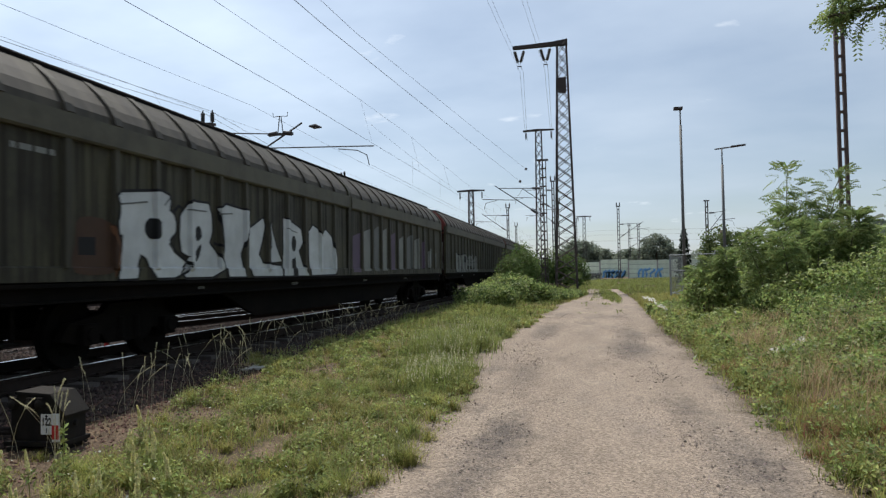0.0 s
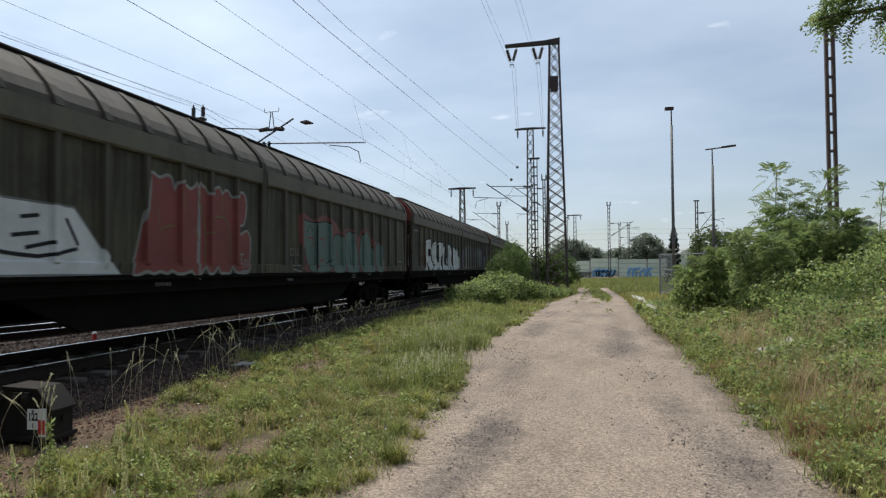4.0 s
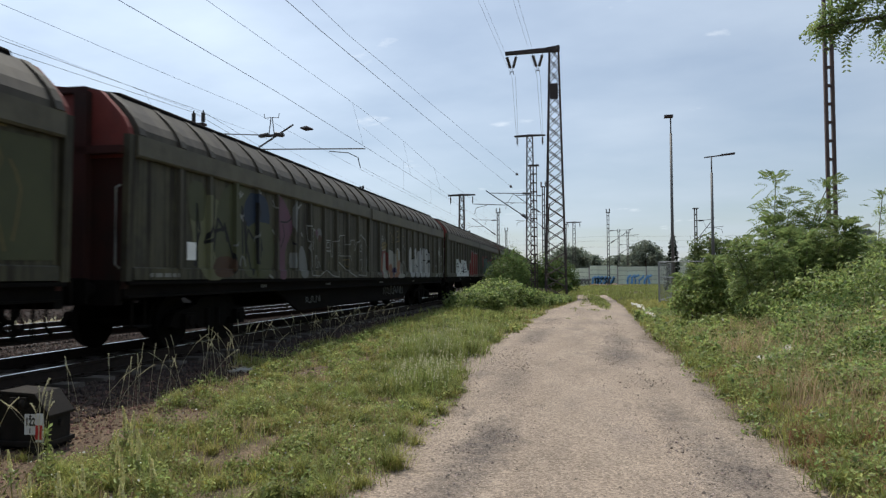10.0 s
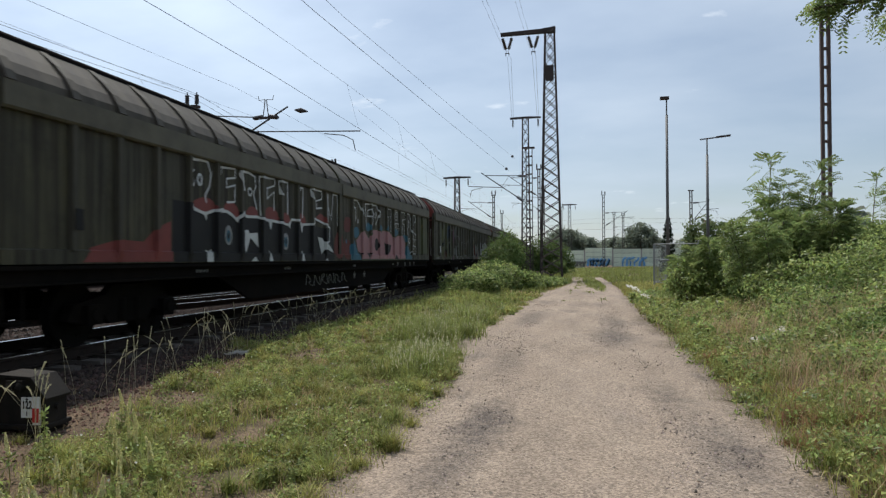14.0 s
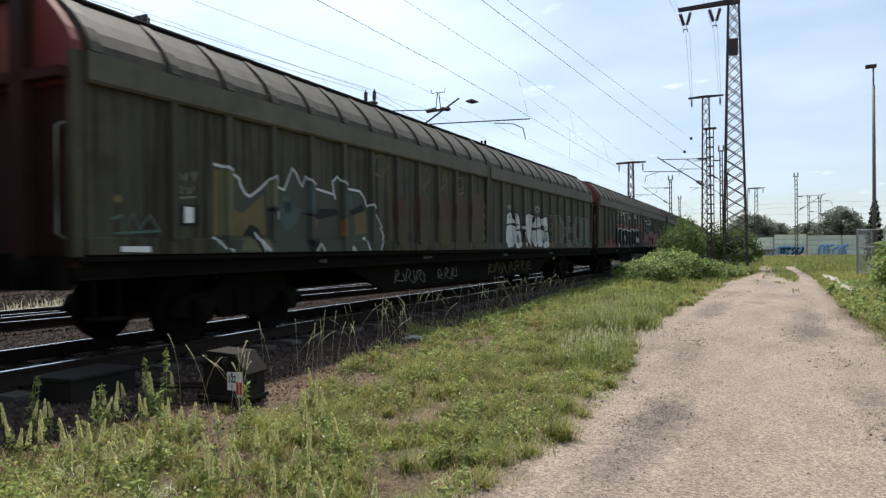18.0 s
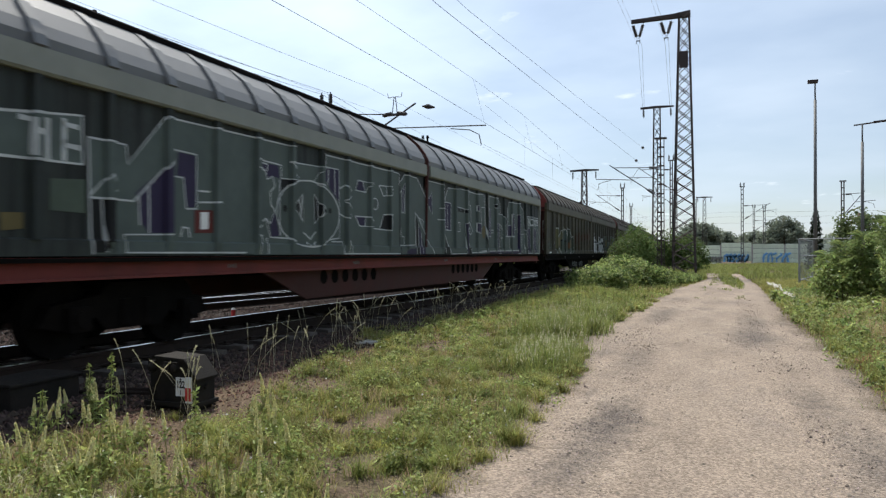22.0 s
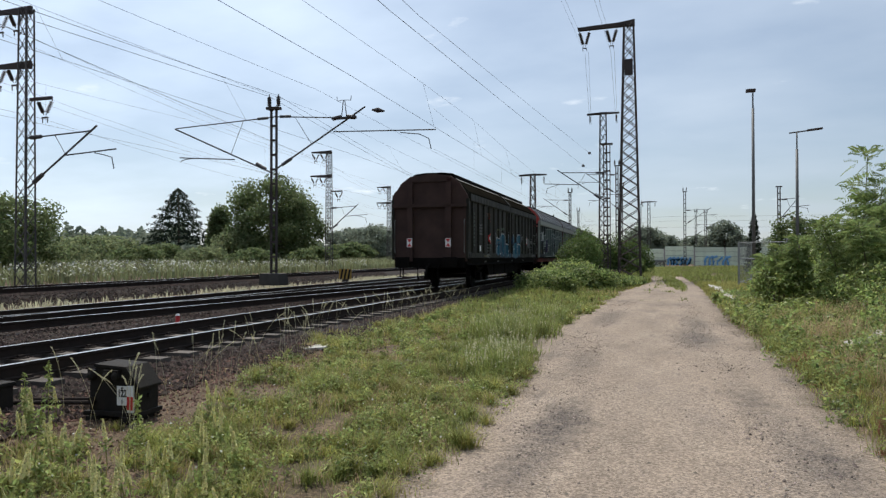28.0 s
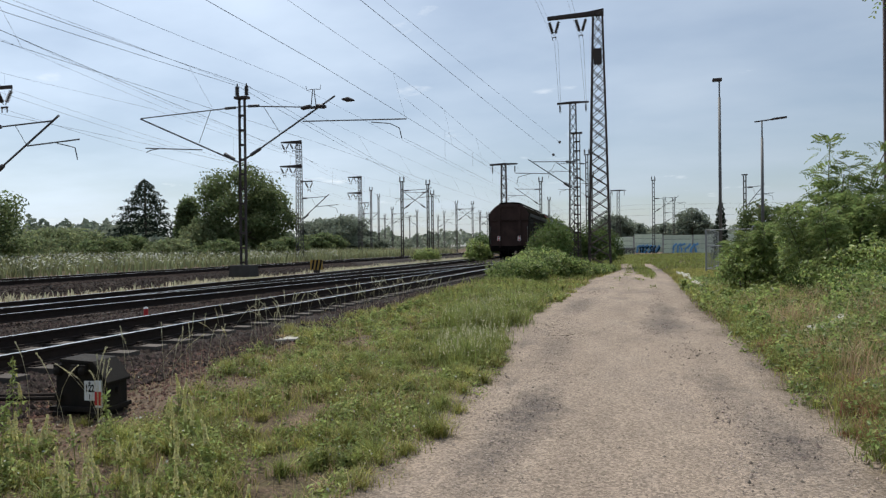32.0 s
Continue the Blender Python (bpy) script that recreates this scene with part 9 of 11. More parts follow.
strokes(W6, ([(-1.47, 2.78), (-1.26, 2.95), (-0.56, 2.95), (-0.11, 2.61), (0.40, 2.15), (0.36, 2.70), (0.18, 2.52), (-0.04, 2.80), (0.05, 2.95), (1.05, 2.95), (1.14, 1.80)], [(-1.47, 2.53), (-1.23, 2.76), (-1.23, 2.10), (-1.39, 2.11), (-1.39, 2.61)], [(-1.29, 2.68), (-1.27, 2.11)], [(-1.47, 1.38), (-0.62, 1.40), (-0.65, 2.15), (-0.51, 2.07), (0.50, 1.19)], [(-0.45, 2.04), (-0.15, 1.96), (-0.18, 1.87), (-0.52, 2.07)], [(-0.46, 1.89), (-0.43, 1.19)], [(-0.30, 1.69), (-0.22, 1.19)], [(0.03, 2.62), (0.08, 2.48)], [(0.89, 2.34), (1.11, 2.34)], [(0.77, 2.05), (1.11, 2.05)], [(-1.47, 1.60), (-1.42, 1.78), (-1.41, 1.57), (-1.26, 1.58), (-1.29, 1.39)],), P_WHITE, 0.024, 0.0080, 0)
strokes(W6, ([(-0.65, 2.15), (-0.59, 1.19)],), P_WHITE, 0.024, 0.0080, 0)
fill(W6, [(1.26, 2.57), (1.49, 2.90), (2.38, 2.92), (2.28, 2.95), (2.65, 2.95), (2.96, 2.95), (2.99, 2.43), (3.08, 1.70), (3.06, 1.19), (1.70, 1.19), (1.21, 1.73)], P_PALE, 0.0010, 0, label="pale grey-green angular letter with white outlines")
fill(W6, [(1.32, 2.51), (1.69, 2.50), (1.70, 1.80), (1.28, 1.81)], P_PURPLE, 0.0030, 0)
fill(W6, [(2.89, 2.02), (3.05, 2.06), (3.11, 1.19), (2.91, 1.21)], P_PURPLE, 0.0030, 0)
fill(W6, [(2.25, 2.43), (2.93, 2.42), (2.93, 2.32), (2.25, 2.33)], P_BLACK, 0.0030, 0)
strokes(W6, ([(1.21, 1.73), (1.26, 2.55), (1.49, 2.90), (2.38, 2.92), (2.28, 2.95), (2.65, 2.95), (2.96, 2.95), (2.96, 2.42), (2.22, 2.45), (2.22, 1.79), (2.43, 1.80), (2.42, 2.04), (2.26, 2.03)], [(1.32, 2.52), (1.71, 2.51), (1.71, 1.80), (1.24, 1.81)], [(1.45, 2.51), (1.45, 1.81)], [(1.24, 1.74), (1.71, 1.19), (2.90, 1.20), (2.86, 2.02), (3.08, 2.08)], [(1.27, 1.70), (1.27, 1.19)], [(1.60, 1.33), (1.61, 1.19)], [(2.45, 2.42), (2.44, 2.34)], [(2.76, 2.42), (2.76, 2.32)],), P_WHITE, 0.024, 0.0080, 0)
fill(W6, [(3.08, 2.94), (4.12, 2.91), (4.18, 2.95), (4.54, 2.95), (4.62, 2.75), (4.74, 1.19), (3.39, 1.19), (3.11, 1.70)], P_PALE, 0.0015, 0, label="pale grey-green angular letter with white outlines")
fill(W6, [(3.82, 2.58), (4.18, 2.56), (4.14, 2.41), (3.82, 2.43)], P_PURPLE, 0.0030, 0, P_WHITE, 0.022)
fill(W6, [(3.82, 2.08), (4.32, 2.08), (4.31, 1.80), (3.82, 1.82)], P_PURPLE, 0.0030, 0, P_WHITE, 0.022)
oval(W6, 4.53, 1.83, 0.34, 0.35, P_YELLOW, 0.0060)
strokes(W6, ([(3.08, 2.94), (4.12, 2.91), (4.18, 2.95), (4.54, 2.95), (4.62, 2.45), (4.66, 1.76)], [(3.08, 2.94), (3.14, 2.54), (3.32, 2.55), (3.35, 2.09)], [(2.94, 1.88), (3.20, 2.10), (3.51, 1.84), (3.31, 1.73), (2.94, 1.88)], [(3.20, 1.92), (3.31, 1.87), (3.23, 1.81)], [(2.94, 1.87), (3.36, 1.22), (4.74, 1.25)], [(4.25, 2.53), (4.32, 2.09)],), P_WHITE, 0.024, 0.0080, 0)
fill(W6, [(4.79, 2.94), (5.06, 2.95), (5.57, 2.95), (6.05, 2.92), (6.27, 2.73), (6.24, 2.49), (6.53, 2.46), (6.84, 2.21), (6.97, 2.07), (6.99, 1.76), (7.18, 1.77), (7.12, 2.68), (7.29, 2.92), (8.69, 2.95), (9.21, 2.71), (9.24, 2.31), (9.49, 1.90), (9.60, 1.19), (4.87, 1.21), (4.84, 2.19)], P_PALE, 0.0010, 0, label="pale grey-green angular letter with white outlines")
fill(W6, [(4.16, 2.95), (4.65, 2.95), (4.67, 2.55), (4.78, 1.21), (4.18, 1.21)], P_PALE, 0.0010, 0, label="pale grey-green angular letter with white outlines")
fill(W6, [(4.99, 2.54), (5.24, 2.54), (5.24, 1.72), (5.01, 1.71)], P_PURPLE, 0.0030, 0, P_WHITE, 0.022)
fill(W6, [(5.99, 2.15), (6.15, 2.14), (6.13, 1.20), (6.01, 1.20)], P_PURPLE, 0.0030, 0, P_WHITE, 0.022)
fill(W6, [(7.15, 2.12), (7.55, 2.15), (7.55, 1.77), (7.14, 1.77)], P_PURPLE, 0.0030, 0, P_WHITE, 0.022)
fill(W6, [(7.55, 2.53), (7.99, 2.55), (7.98, 1.77), (7.55, 1.77)], P_PURPLE, 0.0030, 0, P_WHITE, 0.022)
fill(W6, [(8.42, 2.55), (8.87, 2.56), (8.86, 1.86), (8.77, 1.19), (8.42, 1.19)], P_PURPLE, 0.0030, 0, P_WHITE, 0.022)
fill(W6, [(5.74, 2.12), (5.97, 2.14), (5.95, 1.71), (5.74, 1.70)], P_BLACK, 0.0040, 0, P_WHITE, 0.022)
fill(W6, [(6.17, 2.13), (6.33, 2.12), (6.32, 1.20), (6.20, 1.20)], P_BLACK, 0.0040, 0, P_WHITE, 0.022)
fill(W6, [(5.63, 2.74), (5.95, 2.73), (5.88, 2.64), (5.68, 2.62)], P_BLACK, 0.0040, 0, P_WHITE, 0.022)
fill(W6, [(5.04, 1.26), (8.51, 1.29), (8.51, 1.20), (5.04, 1.21)], P_PURPLE, 0.0030, 0)
strokes(W6, ([(4.79, 2.94), (5.06, 2.95), (5.57, 2.95), (6.05, 2.92), (6.27, 2.73), (6.26, 2.51), (6.00, 2.44), (6.53, 2.46), (6.84, 2.21), (6.97, 2.07), (6.99, 1.76), (8.02, 1.77)], [(7.12, 1.77), (7.12, 2.68), (7.29, 2.92), (8.69, 2.95), (9.21, 2.71), (9.24, 2.31), (9.49, 1.90), (8.90, 1.88)], [(5.04, 1.27), (8.51, 1.30)], [(6.29, 2.14), (6.58, 1.94), (6.58, 1.70), (6.35, 1.69)], [(5.28, 1.92), (5.53, 1.93), (5.53, 1.85), (5.28, 1.83), (5.28, 1.92)], [(7.39, 1.73), (7.40, 1.23)], [(8.02, 2.10), (8.21, 2.09), (8.21, 2.03), (8.02, 2.02)], [(8.98, 1.85), (9.04, 1.19)], [(9.36, 1.87), (9.41, 1.19)],), P_WHITE, 0.024, 0.0080, 0)
strokes(W6, ([(6.99, 2.11), (6.91, 2.18)], [(4.79, 2.94), (4.84, 2.19), (4.90, 1.21)], [(4.65, 2.95), (4.67, 2.55), (4.78, 1.61)], [(4.27, 2.56), (4.66, 2.57)], [(4.28, 1.27), (4.75, 1.28)],), P_WHITE, 0.024, 0.0080, 0)
strokes(W6, ([(5.06, 2.95), (5.08, 2.22), (5.06, 1.74)], [(7.20, 2.24), (7.15, 2.69)],), P_WHITE, 0.024, 0.0080, 0)
for y0, y1, word in ((10.15, 10.88, "PAZ"), (11.1, 11.85, "QTE")):
    letter(W6, [(y0, 1.2), (y1, 1.2), (y1, 2.56), (y0 - 0.03, 2.56)], P_PALE, P_WHITE, 0.022, [[(y0 + 0.05, 1.21), (y0 + 0.36, 1.21), (y0 + 0.36, 2.14), (y0 + 0.05, 2.14)]], P_PURPLE)
    lettering(W6, word, y0 + 0.05, y1 - 0.05, 2.22, 2.5, P_WHITE, 0.03, layer=0.008, label="small white letters " + word)
oval(W6, 4.54, 1.84, 0.31, 0.38, P_YELLOW, 0.0100)

W7 = wagon("dark", 14.85, "short soot-brown two-axle sliding-wall wagon with blue graffiti", bogies=False)
fill(W7, [(-2.17, 1.45), (-2.08, 1.71), (-1.87, 1.85), (-1.70, 1.76), (-1.56, 1.46), (-1.40, 1.22), (-2.04, 1.23)], P_DEEPBLUE, 0.0000, 2, P_NAVY, 0.040, label="blue bubble letter with white highlights")
fill(W7, [(-1.22, 2.18), (-0.90, 2.12), (-0.80, 1.79), (-0.61, 1.77), (-0.38, 1.57), (-0.29, 1.25), (-0.55, 1.19), (-1.22, 1.21), (-1.30, 1.62)], P_DEEPBLUE, 0.0008, 2, P_NAVY, 0.040, label="blue bubble letter with white highlights")
fill(W7, [(-2.79, 1.95), (-2.65, 2.02), (-2.45, 2.00), (-2.36, 1.88), (-2.39, 1.72), (-2.69, 1.69), (-2.77, 1.78)], P_BLUE_MID, 0.0016, 2, P_NAVY, 0.040, label="blue bubble letter with white highlights")
fill(W7, [(-2.66, 1.68), (-2.40, 1.72), (-2.24, 1.59), (-2.26, 1.34), (-2.40, 1.26), (-2.69, 1.28), (-2.75, 1.44)], P_BLUE_MID, 0.0024, 2, P_NAVY, 0.040, label="blue bubble letter with white highlights")
fill(W7, [(-2.07, 2.04), (-1.88, 2.14), (-1.77, 1.91), (-1.75, 1.80), (-1.93, 1.81), (-2.06, 1.75)], P_BLUE_MID, 0.0032, 2, P_NAVY, 0.040, label="blue bubble letter with white highlights")
fill(W7, [(-1.80, 2.09), (-1.68, 2.21), (-1.49, 2.21), (-1.40, 2.06), (-1.40, 1.78), (-1.27, 1.46), (-1.27, 1.25), (-1.52, 1.25), (-1.68, 1.75)], P_BLUE_MID, 0.0040, 2, P_NAVY, 0.040, label="blue bubble letter with white highlights")
fill(W7, [(-0.80, 1.77), (-0.61, 1.77), (-0.38, 1.55), (-0.31, 1.25), (-0.69, 1.19), (-0.90, 1.47)], P_BLUE_MID, 0.0048, 2, P_NAVY, 0.040, label="blue bubble letter with white highlights")
fill(W7, [(-0.50, 2.28), (-0.26, 2.31), (-0.14, 2.11), (0.03, 1.96), (-0.26, 1.78), (-0.53, 1.80)], P_BLUE_MID, 0.0056, 2, P_NAVY, 0.040, label="blue bubble letter with white highlights")
fill(W7, [(-0.26, 1.46), (-0.03, 1.55), (0.20, 1.49), (0.24, 1.21), (-0.29, 1.21)], P_DEEPBLUE, 0.0064, 2, P_NAVY, 0.040, label="blue bubble letter with white highlights")
fill(W7, [(0.54, 2.18), (0.80, 2.34), (1.03, 2.19), (1.26, 1.95), (0.71, 1.77), (0.52, 1.81)], P_BLUE_MID, 0.0072, 2, P_NAVY, 0.040, label="blue bubble letter with white highlights")
fill(W7, [(0.57, 1.59), (0.98, 1.75), (1.45, 1.90), (1.86, 1.83), (2.00, 1.52), (1.98, 1.19), (0.71, 1.19)], P_BLUE_MID, 0.0080, 2, P_NAVY, 0.040, label="blue bubble letter with white highlights")
fill(W7, [(1.82, 2.17), (2.14, 2.30), (2.47, 2.18), (2.53, 1.91), (1.86, 1.86)], P_BLUE_MID, 0.0088, 2, P_NAVY, 0.040, label="blue bubble letter with white highlights")
fill(W7, [(1.90, 1.81), (2.40, 1.84), (2.58, 1.53), (2.48, 1.25), (2.02, 1.29)], P_BLUE_MID, 0.0096, 2, P_NAVY, 0.040, label="blue bubble letter with white highlights")
strokes(W7, ([(-2.79, 1.90), (-2.70, 1.99), (-2.55, 2.03), (-2.39, 1.96)], [(-2.74, 1.35), (-2.70, 1.52), (-2.59, 1.65), (-2.45, 1.71)], [(-2.08, 1.80), (-2.07, 1.95), (-2.04, 2.05)], [(-1.80, 2.08), (-1.75, 2.18), (-1.64, 2.23), (-1.49, 2.18), (-1.43, 2.11)], [(-0.91, 2.13), (-0.80, 1.98), (-0.86, 1.77)], [(-0.48, 2.25), (-0.35, 2.32), (-0.23, 2.28), (-0.14, 2.12), (0.01, 2.01), (-0.02, 1.92)], [(-2.14, 1.45), (-2.17, 1.56), (-2.08, 1.69), (-2.12, 1.45), (-2.06, 1.24)], [(-1.61, 1.46), (-1.52, 1.24)], [(-0.75, 1.78), (-0.55, 1.75), (-0.38, 1.57), (-0.29, 1.38), (-0.35, 1.22)], [(0.57, 2.23), (0.78, 2.33), (0.98, 2.26), (1.11, 2.12)],), P_WHITE, 0.035, 0.0130, 2)
strokes(W7, ([(0.54, 1.73), (0.62, 1.50), (0.57, 1.21)], [(0.71, 1.36), (0.98, 1.54), (1.30, 1.59)], [(1.86, 2.10), (2.11, 2.27), (2.33, 2.26)], [(1.94, 1.79), (2.24, 1.85), (2.46, 1.64), (2.55, 1.40)], [(1.75, 1.81), (1.98, 1.63), (1.98, 1.42)], [(-0.23, 1.43), (-0.05, 1.54)],), P_WHITE, 0.035, 0.0130, 2)
strokes(W7, ([(-2.39, 1.86), (-2.65, 1.72), (-2.76, 1.49), (-2.72, 1.70), (-2.92, 1.77), (-3.06, 1.80), (-3.20, 1.88), (-3.22, 2.05), (-3.12, 2.16), (-3.00, 2.20), (-2.85, 2.18), (-2.72, 2.09), (-2.51, 2.07)],), P_DULLSILVER, 0.045, 0.0030, 2)
strokes(W7, ([(-2.47, 2.08), (-2.59, 2.18), (-2.61, 2.28), (-2.49, 2.35), (-2.39, 2.34), (-2.37, 2.27)],), P_MOSSLIGHT, 0.050, 0.0030, 2)
fill(W7, [(-1.80, 2.31), (-1.68, 2.43), (-1.49, 2.47), (-1.35, 2.39), (-1.57, 2.35)], P_GREEN, 0.0010, 2)
oval(W7, -4.07, 1.95, 0.34, 0.38, P_SIGNWHITE, 0.0040, P_SIGNRED, 0.040, label="white round sign with a red ring")
strokes(W7, ([(-4.19, 2.05), (-3.94, 1.81)], [(-4.16, 1.96), (-4.02, 1.97), (-4.02, 1.91)], [(-4.17, 1.94), (-4.05, 1.95)], [(-4.11, 1.88), (-3.94, 1.91)],), P_BLACK, 0.040, 0.0090, 0)
strokes(W7, ([(-4.42, 1.70), (-3.66, 1.69)], [(-4.42, 1.64), (-4.16, 1.65)], [(-4.40, 1.58), (-3.66, 1.57)], [(-4.42, 1.54), (-3.88, 1.52)], [(-4.42, 1.45), (-3.65, 1.46)], [(-4.41, 1.41), (-3.89, 1.40)],), P_DULLSILVER, 0.020, 0.0030, 0)
strokes(W7, ([(-4.66, 1.25), (-4.58, 1.19), (-4.54, 1.29), (-4.61, 1.30)], [(-4.44, 1.30), (-4.18, 1.32), (-4.41, 1.19), (-4.20, 1.19)], [(-4.09, 1.32), (-4.09, 1.23)], [(-4.09, 1.20), (-4.09, 1.19)],), P_DULLWHITE, 0.045, 0.0030, 0)
strokes(W7, ([(-4.23, 2.72), (-4.14, 2.80), (-4.16, 2.68), (-4.06, 2.76), (-4.12, 2.62)], [(-4.19, 2.58), (-4.08, 2.66)],), P_DULLRED, 0.040, 0.0030, 0)
strokes(W7, ([(3.07, 2.39), (3.12, 2.17), (3.17, 1.93)], [(3.34, 2.37), (3.16, 2.09), (3.49, 1.96)], [(3.50, 2.44), (3.56, 2.18), (3.65, 2.01)],), P_DULLSILVER, 0.070, 0.0030, 0)
strokes(W7, ([(3.12, 1.80), (3.17, 1.49)], [(3.27, 1.67), (3.32, 1.92), (3.40, 1.46)], [(3.48, 1.86), (3.44, 1.68)], [(3.53, 1.89), (3.75, 1.80)], [(3.34, 1.80), (3.73, 1.40)], [(3.02, 1.73), (3.11, 1.66)], [(3.63, 1.97), (3.82, 1.78)],), P_MOSSLIGHT, 0.030, 0.0040, 0)
fill(W7, [(4.16, 2.41), (4.41, 2.33), (4.93, 2.18), (5.06, 2.01), (5.01, 1.65), (4.80, 1.96), (4.56, 2.07), (4.30, 2.08), (4.21, 2.24)], P_DULLSILVER, 0.0000, 2)
fill(W7, [(4.12, 2.02), (4.46, 2.07), (4.44, 1.94), (4.14, 1.95)], P_DULLSILVER, 0.0000, 0)
oval(W7, 4.61, 2.00, 0.29, 0.32, P_SIGNWHITE, 0.0040, P_SIGNRED, 0.030, label="white round sign with a red ring")
strokes(W7, ([(4.53, 1.98), (4.65, 2.05)], [(4.56, 2.04), (4.63, 1.92)],), P_BLACK, 0.030, 0.0090, 0)
strokes(W7, ([(2.60, 1.77), (2.68, 1.69), (2.82, 1.77), (2.91, 1.91), (2.79, 1.90), (2.76, 1.74)], [(2.72, 1.83), (2.85, 1.82)],), P_MOSSLIGHT, 0.025, 0.0030, 2)
strokes(W7, ([(5.46, 1.87), (5.53, 1.98), (5.67, 1.95), (5.59, 1.81), (5.46, 1.87)], [(5.70, 1.84), (5.79, 2.11), (5.91, 1.96)], [(5.95, 1.83), (5.88, 2.00), (6.04, 2.10), (6.17, 1.96), (6.04, 1.79), (5.95, 1.83)], [(5.64, 1.73), (5.73, 1.78)], [(6.16, 1.76), (6.20, 1.69)], [(5.82, 2.20), (5.92, 2.12)],), P_DULLWHITE, 0.028, 0.0030, 2)
strokes(W7, ([(5.44, 1.69), (6.13, 1.72)], [(5.44, 1.59), (6.13, 1.59)], [(5.44, 1.52), (6.10, 1.52)], [(5.44, 1.42), (6.13, 1.39)],), P_DULLSILVER, 0.020, 0.0030, 0)
strokes(W7, ([(6.53, 2.26), (6.70, 2.39), (6.91, 2.33)], [(6.56, 2.00), (6.77, 1.97), (6.88, 1.84), (6.95, 2.04)], [(6.81, 2.19), (6.95, 2.07)], [(6.95, 2.20), (6.81, 2.05)], [(7.10, 2.40), (7.24, 2.06), (7.13, 1.84)], [(7.44, 2.40), (7.28, 2.09)], [(7.24, 2.04), (7.40, 2.20)], [(7.55, 1.94), (7.63, 1.67), (7.51, 1.60)],), P_DULLWHITE, 0.030, 0.0030, 2)
strokes(W7, ([(6.57, 2.95), (6.76, 2.95), (6.70, 2.95)], [(6.85, 2.95), (6.99, 2.95), (7.21, 2.95), (6.99, 2.95)], [(6.76, 2.87), (6.94, 2.94), (7.06, 2.81)], [(6.57, 2.92), (6.70, 2.77)],), P_DULLRED, 0.030, 0.0030, 0)
fill(W7, [(6.04, 1.32), (6.39, 1.32), (6.39, 1.19), (6.10, 1.19)], P_DULLSILVER, 0.0030, 0)
fill(W7, [(6.56, 1.32), (6.84, 1.32), (6.80, 1.19), (6.59, 1.19)], P_DULLSILVER, 0.0030, 0)
fill(W7, [(3.19, 1.21), (3.42, 1.21), (3.42, 1.19), (3.19, 1.19)], P_DULLSILVER, 0.0030, 0)
fill(W7, [(4.25, 1.68), (4.34, 1.68), (4.34, 1.56), (4.25, 1.56)], P_DULLSILVER, 0.0030, 0)
fill(W7, [(-4.57, 2.95), (-3.75, 2.95), (-3.96, 2.65)], P_RUST, 0.001, 0)
bars(W7, -6.1, -5.5, 2.05, 2.5, 4, P_DULLSILVER, 5)
bars(W7, -7.1, -6.7, 1.6, 2.9, 9, P_GREEN, 6)
panel(W7, [(-6.02, 1.43), (-5.72, 1.43), (-5.72, 1.64), (-6.02, 1.64)], P_SIGNWHITE, 0.004)
bars(W7, -5.3, -4.5, 1.21, 1.32, 1, P_YELLOW, 7)
for x in (-0.72, 0.72):
    b = part("tail_board", Geo().box((x, -7.425 - 0.165, 1.72), (0.2, 0.015, 0.32)).mesh("tail_board", P_SIGNWHITE), W7, "white and red reflecting tail board")
    for s in (-1, 1):
        part("red_triangle", Geo().prism([(x - 0.09, 1.72 + s * 0.14), (x + 0.09, 1.72 + s * 0.14), (x, 1.72 + s * 0.01)], -7.603, -7.599).mesh("red_triangle", P_SIGNRED), b)
part("tail_lamp", Geo().cyl((0.72, -7.6, 3.98), (0.72, -7.44, 3.98), 0.07, n=12).mesh("tail_lamp", M_DARKRED), W7)

# along-track place of each wagon's centre at the start
TRAIN = [(W9, 66.8), (W0, 42.3), (W1, 17.85), (W2, -6.57), (W3, -30.93), (W4, -55.52), (W5, -80.23), (W6, -104.87), (W7, -125.24)]

# ---- plants ----
def blades(x, y, h, w, lean, seed, base_z=None, curl=0.5):
    """Bent grass blades: two quads and a tip each, all in one mesh."""
    r = np.random.default_rng(seed)
    n = len(x)
    z = ground_z(x, y) if base_z is None else base_z
    a = r.uniform(0, 6.283, n)
    d = np.stack([np.cos(a), np.sin(a)], 1)
    s = np.stack([-d[:, 1], d[:, 0]], 1)
    V = np.empty((n, 5, 3))
    for k, (u, ww) in enumerate(((0, 1.0), (0.55, 0.8), (1.0, 0.0))):
        out = lean * h * (u ** 2) * (1 + curl * u)
        zz = z - 0.02 + h * u * (1 - 0.25 * lean * u)
        c = np.stack([x + d[:, 0] * out, y + d[:, 1] * out, zz], 1)
        off = np.concatenate([s * (w * ww / 2)[:, None], np.zeros((n, 1))], 1)
        if k < 2:
            V[:, 2 * k], V[:, 2 * k + 1] = c - off, c + off
        else:
            V[:, 4] = c
    i = np.arange(n)[:, None] * 5
    F = np.concatenate([i + np.array([[0, 1, 3]]), i + np.array([[0, 3, 2]]), i + np.array([[2, 3, 4]])])
    return V.reshape(-1, 3), F


def scatter(n, x0, x1, y0, y1, seed, power=1.7):
    r = np.random.default_rng(seed)
    y = y0 + (y1 - y0) * r.random(n) ** power
    return r.uniform(x0, x1, n), y, r


